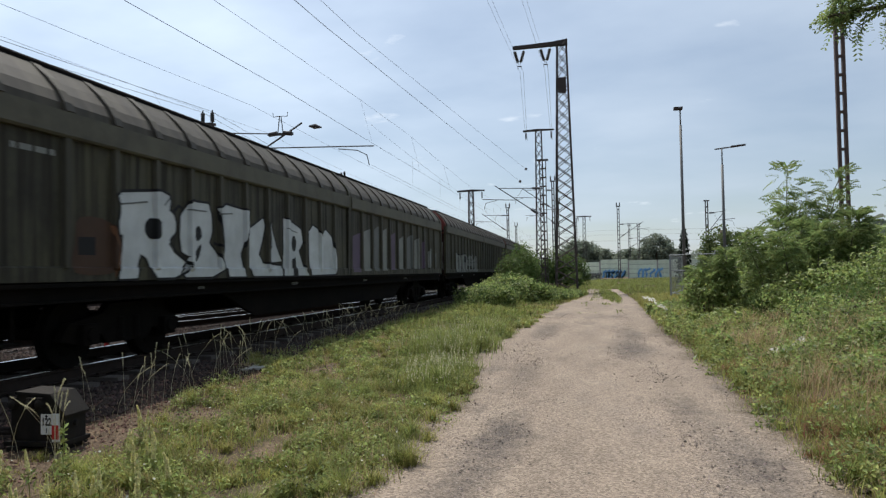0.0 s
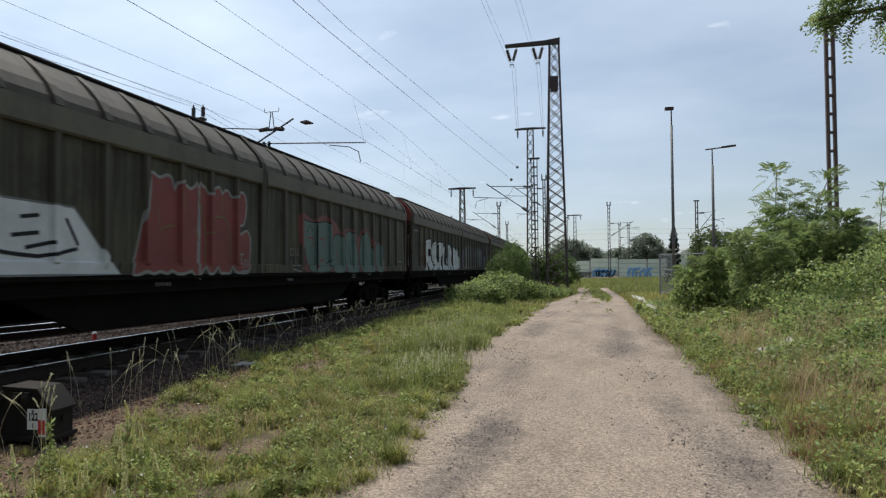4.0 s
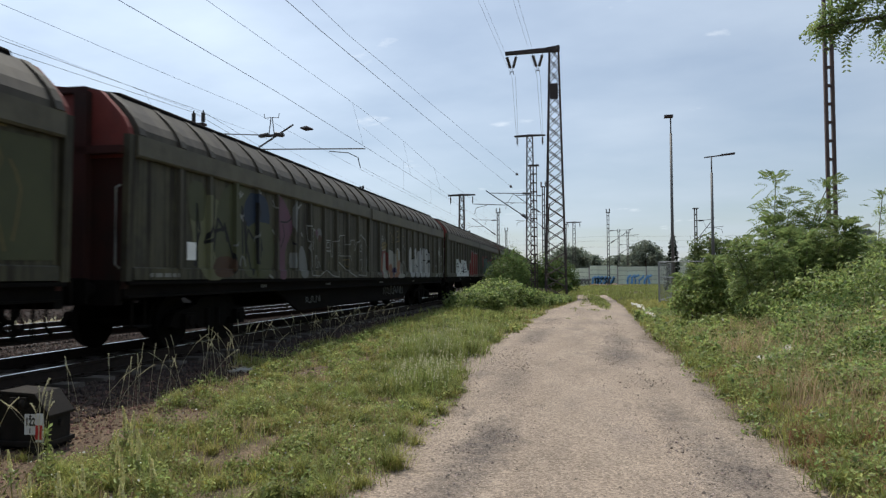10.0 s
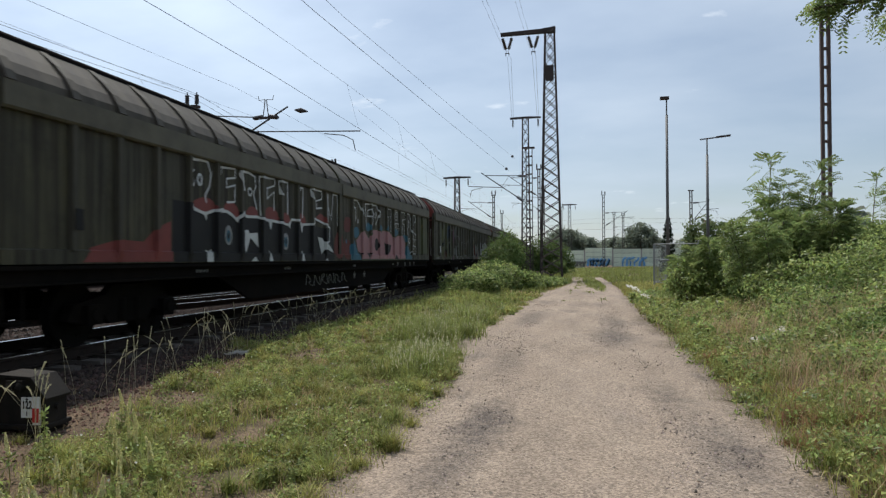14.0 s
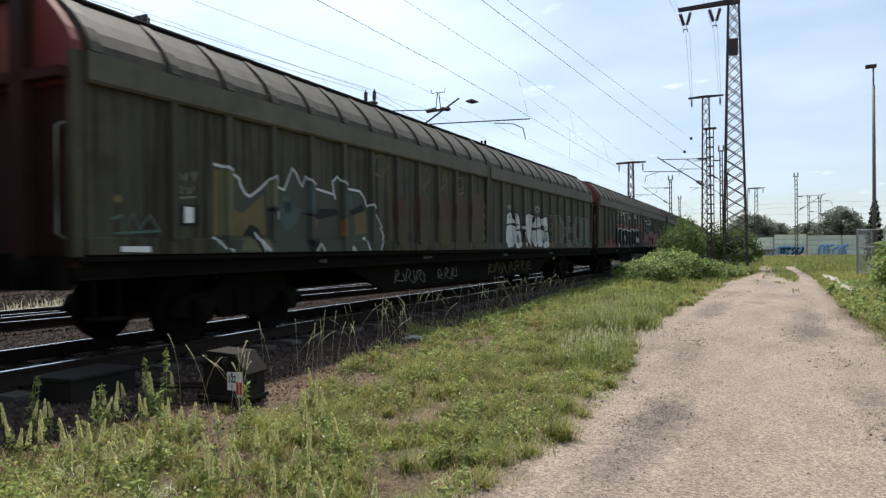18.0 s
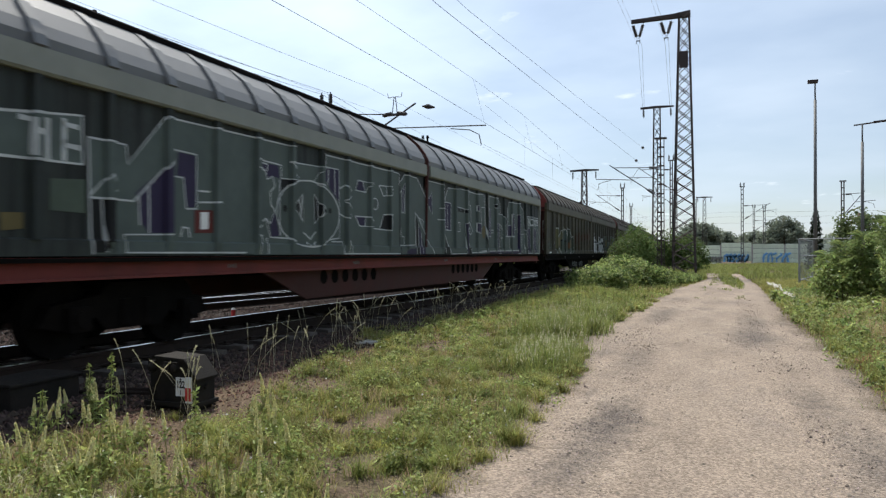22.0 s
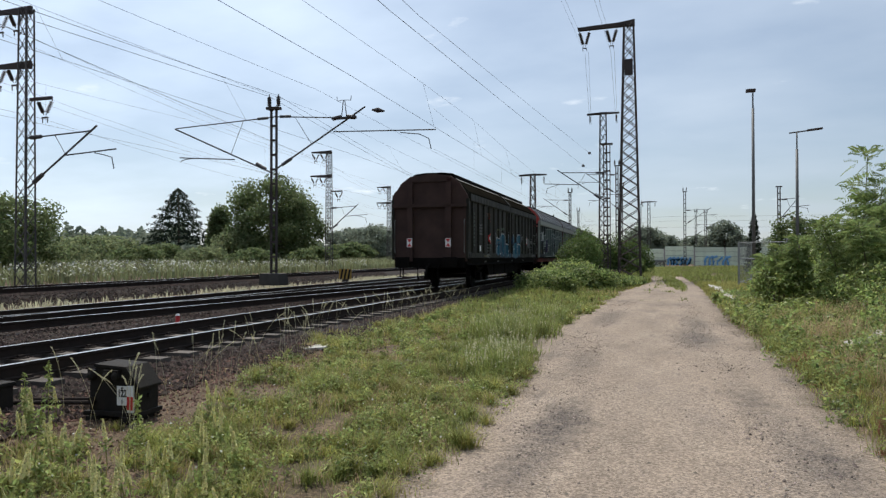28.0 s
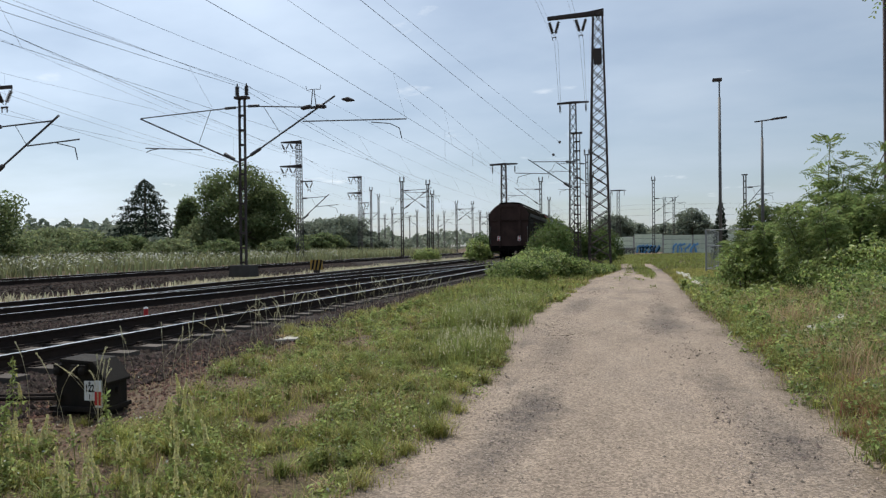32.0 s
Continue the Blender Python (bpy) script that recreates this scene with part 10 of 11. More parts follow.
def keep_left(x, y):
    """Density of the sward on the verge between path and track."""
    d = x - track_x(y)
    c = vnoise(x * 0.9, y * 0.9, 21) * 0.55 + vnoise(x * 2.6, y * 2.6, 22) * 0.45
    soil = np.clip((d - np.interp(y, (3, 4.9, 5.8, 6.8, 7.7, 9.1, 10.6, 12.5, 20), (1.9, 2.4, 3.0, 3.0, 2.65, 2.1, 1.7, 1.5, 1.3))) / 1.1, 0, 1)
    edge = np.clip((path_l(y) - x + 0.22) / 0.45, 0, 1)
    return np.where(soil > 0, np.clip((c - 0.72 + 0.44 * soil) * 4, 0.02 * soil, 1), 0) * edge * (d > 1.6)


def sward(name, label, n, box, keep, hmin, hmax, wid, mat, seed, lean=0.5, power=1.7):
    x, y, r = scatter(n, *box, seed, power)
    k = r.random(n) < keep(x, y)
    x, y = x[k], y[k]
    dist = np.hypot(x, y)
    tall = vnoise(x * 0.8, y * 0.8, 31)
    h = r.uniform(hmin, hmax, len(x)) * (0.4 + 0.75 * tall + 0.7 * vnoise(x * 3.1, y * 3.1, 33) ** 2)
    w = wid * (0.7 + 0.6 * r.random(len(x))) * np.clip(dist / 9, 1, 3.5)
    V, F = blades(x, y, h, w, r.uniform(0.15, lean, len(x)), seed + 1)
    return thing(name, label, "grass", kind="stuff", mesh=np_mesh(name, V, F, [mat]))


sward("verge_grass", "green unmown grass on the verge between path and track", 190000, (-6.6, -1.3, 2.4, 42), keep_left, 0.04, 0.13, 0.007, M_GRASS, 100)
sward("verge_grass_dry", "dry straw-coloured grass mixed into the verge", 46000, (-6.3, -1.4, 2.4, 36), lambda x, y: keep_left(x, y) * 0.45 + 0.10 * (x < path_l(y) - 0.1) * (x - track_x(y) > 2.2), 0.05, 0.2, 0.007, M_GRASS_DRY, 110)


def tufts(name, label, n, box, keep, hmin, hmax, mat, seed, per=130, rad=0.13):
    """Dense separate tufts, blades fanning out from each."""
    x, y, r = scatter(n, *box, seed, 1.4)
    k = r.random(n) < np.clip(keep(x, y) * 1.5, 0, 1)
    x, y = x[k], y[k]
    m = len(x)
    i = np.repeat(np.arange(m), per)
    hh = r.uniform(hmin, hmax, m)
    rr = rad * r.uniform(0.5, 1.3, m)
    a, q = r.uniform(0, 6.283, m * per), np.abs(r.normal(0, 0.55, m * per))
    bx, by = x[i] + np.cos(a) * q * rr[i], y[i] + np.sin(a) * q * rr[i]
    h = hh[i] * r.uniform(0.45, 1.0, m * per) * (1 - 0.25 * np.clip(q, 0, 1.5))
    w = 0.0065 * (0.7 + 0.6 * r.random(m * per)) * np.clip(np.hypot(bx, by) / 9, 1, 3)
    V, F = blades(bx, by, h, w, r.uniform(0.2, 0.85, m * per), seed + 1)
    return thing(name, label, "grass", kind="stuff", mesh=np_mesh(name, V, F, [mat]))


tufts("verge_tufts", "bushy green grass tufts scattered over the verge", 820, (-6.2, -1.6, 2.8, 30), keep_left, 0.10, 0.30, M_GRASS, 102)
tufts("verge_tufts_fresh", "fresh green grass tufts along the path edge", 260, (-4.2, -1.7, 3.0, 26), keep_left, 0.12, 0.32, M_FRESH, 104, 150, 0.18)
sward("verge_grass_behind", "green unmown grass on the verge further back", 60000, (-6.6, -1.3, -12, 2.5), keep_left, 0.04, 0.16, 0.008, M_GRASS, 101, 0.5, 1.0)
tufts("verge_tufts_behind", "bushy green grass tufts on the verge further back", 200, (-6.2, -1.6, -12, 2.8), keep_left, 0.10, 0.30, M_GRASS, 103, 90)
tufts("verge_tufts_pale", "pale bleached grass tufts among the mignonette", 45, (-5.4, -2.2, 2.8, 4.8), keep_left, 0.10, 0.26, M_GRASS_PALE, 108, 60, 0.14)
tufts("verge_tufts_dry", "withered straw-coloured tufts on the verge", 160, (-6.2, -1.8, 3.0, 22), keep_left, 0.06, 0.2, M_GRASS_DRY, 106, 70, 0.14)


def tuft_keep(cx, cy, r, n):
    def f(x, y):
        q = np.zeros_like(x)
        for a, b in zip(cx, cy):
            q = np.maximum(q, np.exp(-(((x - a) / r) ** 2 + ((y - b) / (r * 1.6)) ** 2) * 1.5))
        return q
    return f


tx, ty = np.array([-2.35, -2.5, -2.9, -3.3, -2.7, -3.1, -3.0, -3.6]), np.array([9.7, 11.0, 13.0, 13.4, 14.3, 18.2, 16.9, 16.0])
sward("tall_grass", "tall light green grass tufts along the path edge", 85000, (-5.2, -1.9, 7.0, 22), tuft_keep(tx, ty, 0.42, 8), 0.25, 0.55, 0.008, M_FRESH, 120, 0.95, 1.3)
sward("far_verge_grass", "long grass towards the bramble mound", 26000, (-7.2, -1.0, 18, 60), lambda x, y: np.clip((path_l(y) - x) * 2, 0, 1) * (x - track_x(y) > 2.0) * np.clip(vnoise(x, y, 77) * 2.2 - 0.3, 0, 1), 0.1, 0.36, 0.010, M_FRESH, 130, 0.5, 1.2)
sward("path_centre_grass", "low grass strip in the middle of the far path", 6000, (-1.2, 0.6, 26, 66), lambda x, y: np.clip(vnoise(x * 2.1, y * 0.9, 5) * 4 - 2.9 + 2.2 * (y > 37) * (np.abs(x + 0.2) < 0.6) * vnoise(x * 3, y, 6), 0, 1), 0.04, 0.17, 0.010, M_FRESH, 140, 0.5, 1.0)


sward("path_island_grass", "tufted grass island where the far path forks", 9000, (-1.0, 1.2, 34, 62), lambda x, y: np.clip(1.6 - (((x - 0.15 + 0.035 * (y - 46)) / 0.5) ** 2 + ((y - 46) / 12) ** 2) * 1.3, 0, 1), 0.06, 0.22, 0.011, M_FRESH, 142, 0.5, 1.0)


def keep_right(x, y):
    c = vnoise(x * 0.8, y * 0.8, 41)
    return np.clip((x - path_r(y)) * 2.2, 0, 1) * np.clip(c * 2.2 + 0.18, 0, 1)


sward("bank_grass", "rough green grass on the bank beside the path", 120000, (1.3, 7.0, 3.2, 44), keep_right, 0.08, 0.30, 0.0065, M_GRASS, 150, 0.6, 1.5)
sward("bank_grass_behind", "rough green grass on the bank further back", 60000, (1.3, 7.0, -12, 3.3), keep_right, 0.12, 0.42, 0.009, M_GRASS, 152, 0.6, 1.0)
sward("bank_grass_dry", "brown dry grass tufts on the bank beside the path", 20000, (1.5, 5.0, 3.4, 30), lambda x, y: keep_right(x, y) * np.clip(vnoise(x * 0.7 + 5, y * 0.5, 43) * 4 - 1.6, 0, 1), 0.10, 0.32, 0.007, M_GRASS_DRY, 160, 0.7, 1.4)
sward("bank_grass_rust", "rust-brown withered grass tufts on the bank", 9000, (1.7, 4.2, 4.2, 16), lambda x, y: np.clip((x - path_r(y)) * 2.2, 0, 1) * np.clip(vnoise(x * 0.9 + 2, y * 0.6 + 3, 47) * 6 - 3.1, 0, 1), 0.12, 0.36, 0.008, M_GRASS_RUST, 165, 0.8, 1.3)
tufts("bank_tufts_rust", "rust-brown withered tufts at the path edge", 420, (1.6, 4.2, 4.4, 16), tuft_keep(np.array([2.05, 2.0, 2.2, 1.92, 2.5, 3.4]), np.array([8.0, 6.1, 7.4, 10.4, 5.4, 14.5]), 0.42, 6), 0.10, 0.30, M_GRASS_RUST, 167, 90, 0.15)
tufts("bank_tufts", "bushy green grass tufts at the foot of the bank", 300, (1.6, 4.6, 3.6, 20), keep_right, 0.15, 0.40, M_FRESH, 158, 110, 0.2)
sward("bank_grass_straw", "tall pale straw grass on the bank's slope", 8000, (2.2, 5.2, 7.0, 18), lambda x, y: np.clip((x - path_r(y) - 0.3) * 1.5, 0, 1) * np.clip(vnoise(x * 0.7 + 9, y * 0.45 + 1, 49) * 5 - 2.0, 0, 1), 0.25, 0.60, 0.006, M_GRASS_DRY, 168, 0.5, 1.2)
sward("yard_grass", "pale long grass strips between the tracks", 60000, (-32, -9.5, 8, 90), lambda x, y: ((x < X2(y) - 2.7) & (x > X3(y) + 2.5)).astype(float) * np.clip(vnoise(x * .5, y * .3, 3) * 2, 0, 1), 0.08, 0.28, 0.012, M_GRASS_PALE, 170, 0.5, 1.2)
sward("field_grass", "tall pale meadow beyond the tracks", 70000, (-90, -23.5, 14, 110), lambda x, y: (x < X3(y) - 3.0).astype(float), 0.4, 1.0, 0.02, M_FIELD, 180, 0.5, 1.1)


sward("far_bank_grass", "rough yellowish grass in front of the far wall", 42000, (-4.5, 13, 40, 107), lambda x, y: ((x < path_l(y) - 0.1) | (x > path_r(y) + 0.1) | (y > 58)) * np.clip(vnoise(x * .6, y * .3, 13) * 2.6 - 0.3, 0, 1), 0.10, 0.36, 0.011, M_FRESH, 186, 0.5, 1.0)


def leaf_quads(P, N, size, seed, aspect=0.55, fold=0.25):
    """Pointed folded leaves at points P, roughly facing along N."""
    r = np.random.default_rng(seed)
    n = len(P)
    N = N + r.normal(0, 0.7, (n, 3))
    N /= np.linalg.norm(N, axis=1)[:, None] + 1e-9
    A = np.cross(N, r.normal(0, 1, (n, 3)))
    A /= np.linalg.norm(A, axis=1)[:, None] + 1e-9
    B = np.cross(N, A)
    s = (size * r.uniform(0.6, 1.3, n))[:, None]
    V = np.stack([P - A * s * 0.5, P + B * s * aspect * 0.5 + N * s * fold * 0.3, P + A * s * 0.5, P - B * s * aspect * 0.5 + N * s * fold * 0.3], 1)
    i = np.arange(n)[:, None] * 4
    return V.reshape(-1, 3), np.concatenate([i + np.array([[0, 1, 2]]), i + np.array([[0, 2, 3]])])


def mound_points(blobs, n, seed, shell=0.35, full=False):
    """Points in the outer shell of a heap of uneven ellipsoids."""
    r = np.random.default_rng(seed)
    w = np.array([b[3] * b[4] for b in blobs]); w = w / w.sum()
    k = r.choice(len(blobs), n, p=w)
    B = np.array(blobs)[k]
    d = r.normal(0, 1, (n, 3)); d[:, 2] = np.abs(d[:, 2]) - 0.25 if not full else d[:, 2]
    d /= np.linalg.norm(d, axis=1)[:, None]
    rad = 1 - shell * r.random(n) ** 1.5
    bump = 0.50 + 0.50 * vnoise(d[:, 0] * 3 + B[:, 0] * 3, d[:, 1] * 3 + d[:, 2] * 4 + B[:, 1], seed) + 0.36 * vnoise(d[:, 0] * 8 + B[:, 0] * 3, d[:, 1] * 8 + d[:, 2] * 9 + B[:, 1], seed + 3)
    P = B[:, :3] + d * B[:, 3:6] * (rad * bump)[:, None]
    return P, d


def foliage(name, blobs, n, size, mat, seed, shell=0.4, aspect=0.6, full=False):
    P, d = mound_points(blobs, n, seed, shell, full)
    d = d * 0.6 + np.array([0, 0, 0.6])
    V, F = leaf_quads(P, d, size, seed + 1, aspect)
    return np_mesh(name, V, F, [mat])


# seed heads over the tall tufts
x, y, r = scatter(11000, -5.2, -1.9, 7.0, 24, 125, 1.3)
k = r.random(len(x)) < tuft_keep(tx, ty, 0.5, 8)(x, y)
x, y = x[k], y[k]
i = np.repeat(np.arange(len(x)), 4)
P = np.stack([x[i], y[i], (ground_z(x, y) + r.uniform(0.16, 0.40, len(x)))[i] + np.tile(np.arange(4) * 0.018, len(x))], 1) + r.normal(0, 0.004, (len(i), 3))
V, F = leaf_quads(P, r.normal(0, 1, P.shape) * np.array([1, 1, 0.2]), 0.026, 126, 0.5)
thing("grass_heads", "pale seed heads in the tall grass tufts", "grass", kind="stuff", mesh=np_mesh("grass_heads", V, F, [M_GRASS_PALE]))


# low broad-leaved weeds between the blades
def ground_cover(name, label, n, box, keep, size, mat, seed, zmax):
    x, y, r = scatter(n, *box, seed, 1.6)
    k = r.random(n) < keep(x, y) * np.clip(vnoise(x * 1.7, y * 1.7, seed) * 3 - 0.9, 0, 1)
    x, y = x[k], y[k]
    P = np.stack([x, y, ground_z(x, y) + 0.01 + zmax * r.random(len(x)) ** 1.5 * (0.4 + vnoise(x * 1.2, y * 1.2, seed + 1))], 1)
    V, F = leaf_quads(P, np.tile([0, 0, 1.0], (len(P), 1)), size * np.clip(np.hypot(x, y) / 10, 1, 2.5), seed, 0.5)
    return thing(name, label, "weeds", kind="stuff", mesh=np_mesh(name, V, F, [mat]))


def clumps(name, label, n, box, keep, mat, seed, rmax=0.17, hmax=0.24, leaf=0.045, per=70):
    """Leafy cushions, each a dome of small leaves."""
    x, y, r = scatter(n, *box, seed, 1.5)
    k = r.random(n) < keep(x, y)
    x, y = x[k], y[k]
    m = len(x)
    rad, hh = rmax * r.uniform(0.4, 1.0, m), hmax * r.uniform(0.3, 1.0, m)
    i = np.repeat(np.arange(m), per)
    d = r.normal(0, 1, (m * per, 3)); d[:, 2] = np.abs(d[:, 2])
    d /= np.linalg.norm(d, axis=1)[:, None]
    q = (0.55 + 0.5 * r.random(m * per))[:, None]
    P = np.stack([x[i], y[i], ground_z(x, y)[i]], 1) + d * q * np.stack([rad[i], rad[i], hh[i]], 1)
    V, F = leaf_quads(P, d * 0.7 + np.array([0, 0, 0.5]), leaf * np.clip(np.hypot(x, y)[i] / 9, 1, 2.2), seed + 1, 0.5)
    return thing(name, label, "weeds", kind="stuff", mesh=np_mesh(name, V, F, [mat]))


clumps("verge_cushions", "leafy green weed cushions on the verge", 900, (-5.6, -1.7, 2.6, 26), keep_left, M_WEED, 191)
clumps("verge_cushions_dark", "dark green leafy weed cushions on the verge", 300, (-5.6, -1.7, 2.6, 30), keep_left, M_LEAF, 192, 0.17, 0.2, 0.035)
clumps("bank_cushions", "leafy weed cushions at the foot of the bank", 480, (1.5, 5.5, 3.4, 30), keep_right, M_LEAF, 193, 0.28, 0.40, 0.06)
clumps("bank_cushions_light", "light green weed cushions at the foot of the bank", 500, (1.5, 5.0, 3.4, 26), keep_right, M_WEED, 194, 0.22, 0.35, 0.05)
# pale specks: clover heads and bits of gravel in the sward
x, y, r = scatter(1500, -5.8, -1.7, 2.6, 20, 128, 1.5)
k = r.random(len(x)) < keep_left(x, y) + 0.15
x, y = x[k], y[k]
V, F = leaf_quads(np.stack([x, y, ground_z(x, y) + r.uniform(0.03, 0.14, len(x))], 1), np.tile([0, -0.3, 1.0], (len(x), 1)), 0.022, 129, 0.9)
thing("clover_heads", "tiny pale clover heads scattered over the verge", "flowers", kind="stuff", mesh=np_mesh("clover_heads", V, F, [M_WHITEFLOWER]))
ground_cover("verge_weeds", "low broad-leaved weeds among the verge grass", 230000, (-6.0, -1.5, 2.4, 34), keep_left, 0.027, M_WEED, 190, 0.12)
ground_cover("bank_weeds", "low leafy weeds along the foot of the bank", 60000, (1.4, 4.5, 3.2, 30), keep_right, 0.036, M_LEAF, 195, 0.22)


def gz(x, y):
    return float(ground_z(x, y))


def shrub(name, label, blobs, n, size, mat, seed, stems=6, cat="shrub", group=""):
    t = thing(name, label, cat, group=group)
    part("foliage", foliage("foliage", blobs, n, size, mat, seed), t)
    r = random.Random(seed)
    for k in range(stems):
        b = blobs[k % len(blobs)]
        x, y = b[0] + r.uniform(-.3, .3) * b[3], b[1] + r.uniform(-.3, .3) * b[4]
        z = gz(b[0], b[1])
        part("stem", Geo().tube([(b[0] + r.uniform(-.2, .2), b[1], z - 0.1), ((b[0] + x) / 2, (b[1] + y) / 2, z + b[5] * 0.7), (x, y, b[2] + b[5] * 0.6)], 0.02 + 0.01 * r.random(), 5).mesh("stem", M_BARK), t)
    return t


# brambles and bush between the train and the path
MOUND_BLOBS = [(-5.3, 31.0, 0.30, 1.3, 2.0, 0.85), (-4.4, 33.5, 0.40, 1.4, 2.2, 1.0), (-3.4, 35.0, 0.30, 1.2, 2.0, 0.7), (-2.9, 37.5, 0.25, 0.9, 1.8, 0.55), (-5.0, 36.0, 0.45, 1.4, 1.9, 1.05), (-2.3, 40.0, 0.2, 0.7, 1.7, 0.4), (-1.95, 43.0, 0.15, 0.6, 1.7, 0.35)]
rm = random.Random(211)
for k in range(26):
    b = MOUND_BLOBS[rm.randrange(5)]
    MOUND_BLOBS.append((b[0] + rm.uniform(-0.9, 0.9) * b[3], b[1] + rm.uniform(-0.9, 0.6) * b[4], b[2] + b[5] * rm.uniform(0.2, 0.75), rm.uniform(0.3, 0.55), rm.uniform(0.35, 0.6), rm.uniform(0.2, 0.4)))
t = shrub("bramble_mound", "low bright green bramble mound beside the track", MOUND_BLOBS, 26000, 0.115, M_LEAF, 210, 8)
# deeper leaf layer in a darker green paints the shade between the outer leaves
part("foliage", foliage("foliage", MOUND_BLOBS, 15000, 0.12, M_LEAF_DARK, 212, 0.6), t, "inner leaves coloured darker for the shade inside the mound")
shrub("wild_bush", "dark green bush growing round the mast foot", [(-5.6, 43.5, 1.1, 1.2, 1.6, 1.7), (-5.0, 44.5, 1.4, 1.05, 1.6, 1.9), (-5.2, 46, 1.6, 1.2, 1.5, 1.7)], 9000, 0.14, M_LEAF_DARK, 220, 9)
shrub("wild_bush", "dark green bush growing behind the lattice mast", [(-5.4, 65.0, 0.6, 1.5, 1.4, 2.0), (-4.7, 66.0, 1.2, 1.7, 1.4, 2.5), (-3.3, 67.0, 1.1, 1.3, 1.4, 2.3), (-2.4, 67.0, 0.8, 1.0, 1.2, 1.8), (-2.9, 65.0, 0.3, 1.0, 1.0, 1.3)], 11000, 0.20, M_LEAF_DARK, 221, 8)
shrub("lineside_bush", "round green bush growing beside the far track", [(-11.9, 52, 0.9, 0.95, 1.0, 1.3), (-11.5, 53, 0.8, 0.8, 0.9, 1.1)], 3200, 0.17, M_LEAF, 230, 4, group="lineside bushes")
shrub("lineside_bush", "low yellowish bush growing between the tracks", [(-17.0, 56, 0.7, 1.2, 1.0, 0.75)], 1800, 0.15, M_LEAF, 231, 3, group="lineside bushes")
shrub("lineside_bush", "spreading green bush by the far masts", [(-16.2, 75, 1.2, 1.8, 1.5, 1.7), (-14.6, 76, 1.0, 1.4, 1.3, 1.3)], 3000, 0.24, M_LEAF_DARK, 232, 4, group="lineside bushes")

# bramble bank on the path's other side
bank = []
rb = random.Random(9)
for k in range(46):
    x, y = rb.uniform(3.6, 9.0), rb.uniform(6.0, 33)
    if x < 3.9:
        x += 1.0
    s = rb.uniform(0.7, 1.25)
    bank.append((x, y, gz(x, y) + 0.05, s * 0.95, s * 1.1, s * rb.uniform(0.45, 0.75)))
near = [(rb.uniform(2.9, 4.6), rb.uniform(8.2, 14.0), 0, 0, 0, 0) for k in range(8)]
near = [(x + 0.05 * (y - 8), y, gz(x, y) + 0.05, *(q * rb.uniform(0.5, 0.8) for q in (1.0, 1.1, 0.75))) for x, y, *_, q in ((a, b, 1.0) for a, b, *_ in near)]
shrub("bramble_bank", "leafy bramble clump at the foot of the bank", near, 16000, 0.062, M_LEAF, 243, 6)
shrub("bramble_bank", "tangled bramble thicket covering the bank", bank[::2], 60000, 0.072, M_LEAF, 240, 10)
shrub("bramble_bank", "dark tangled bramble thicket covering the bank", bank[1::2], 46000, 0.08, M_LEAF_DARK, 241, 10)


high = []
for k in range(30):
    x, y = rb.uniform(5.2, 11.5), rb.uniform(12.5, 18.8)
    s = rb.uniform(0.75, 1.15) * min(1.15, 0.55 + 0.09 * x)
    high.append((x, y, gz(x, y) + 0.25, s, s * 1.1, s * rb.uniform(0.75, 1.05)))
shrub("bramble_bank", "tall lush bramble thicket in front of the saplings", high, 52000, 0.082, M_LEAF, 242, 12)


def pinnate(P, D, length, size, seed, pairs=7):
    """Robinia fronds: pairs of oval leaflets along a drooping midrib."""
    r = np.random.default_rng(seed)
    n = len(P)
    D = D / (np.linalg.norm(D, axis=1)[:, None] + 1e-9)
    S = np.cross(D, np.array([0, 0, 1.0])); S /= np.linalg.norm(S, axis=1)[:, None] + 1e-9
    U = np.cross(S, D)
    roll = r.uniform(-1.1, 1.1, n)[:, None]
    S, U = S * np.cos(roll) + U * np.sin(roll), U * np.cos(roll) - S * np.sin(roll)
    Ls = length * r.uniform(0.7, 1.2, n)
    Vs = []
    for k in range(pairs):
        u = (k + 1) / pairs
        c = P + D * (Ls * u)[:, None] - np.array([0, 0, 1.0]) * (0.35 * Ls * u * u)[:, None]
        sz = size * (1.0 - 0.35 * abs(u - 0.5))
        for sg in (-1, 1):
            tip = c + (S * sg * 0.95 + D * 0.35) * sz + U * r.normal(0, 0.012, (n, 1)) - np.array([0, 0, sz * 0.15])
            mid = (c + tip) / 2
            wv = D * sz * 0.26
            Vs.append(np.stack([c, mid + wv, tip, mid - wv], 1))
    V = np.concatenate(Vs).reshape(-1, 3)
    i = np.arange(len(V) // 4)[:, None] * 4
    return V, np.concatenate([i + np.array([[0, 1, 2]]), i + np.array([[0, 2, 3]])])


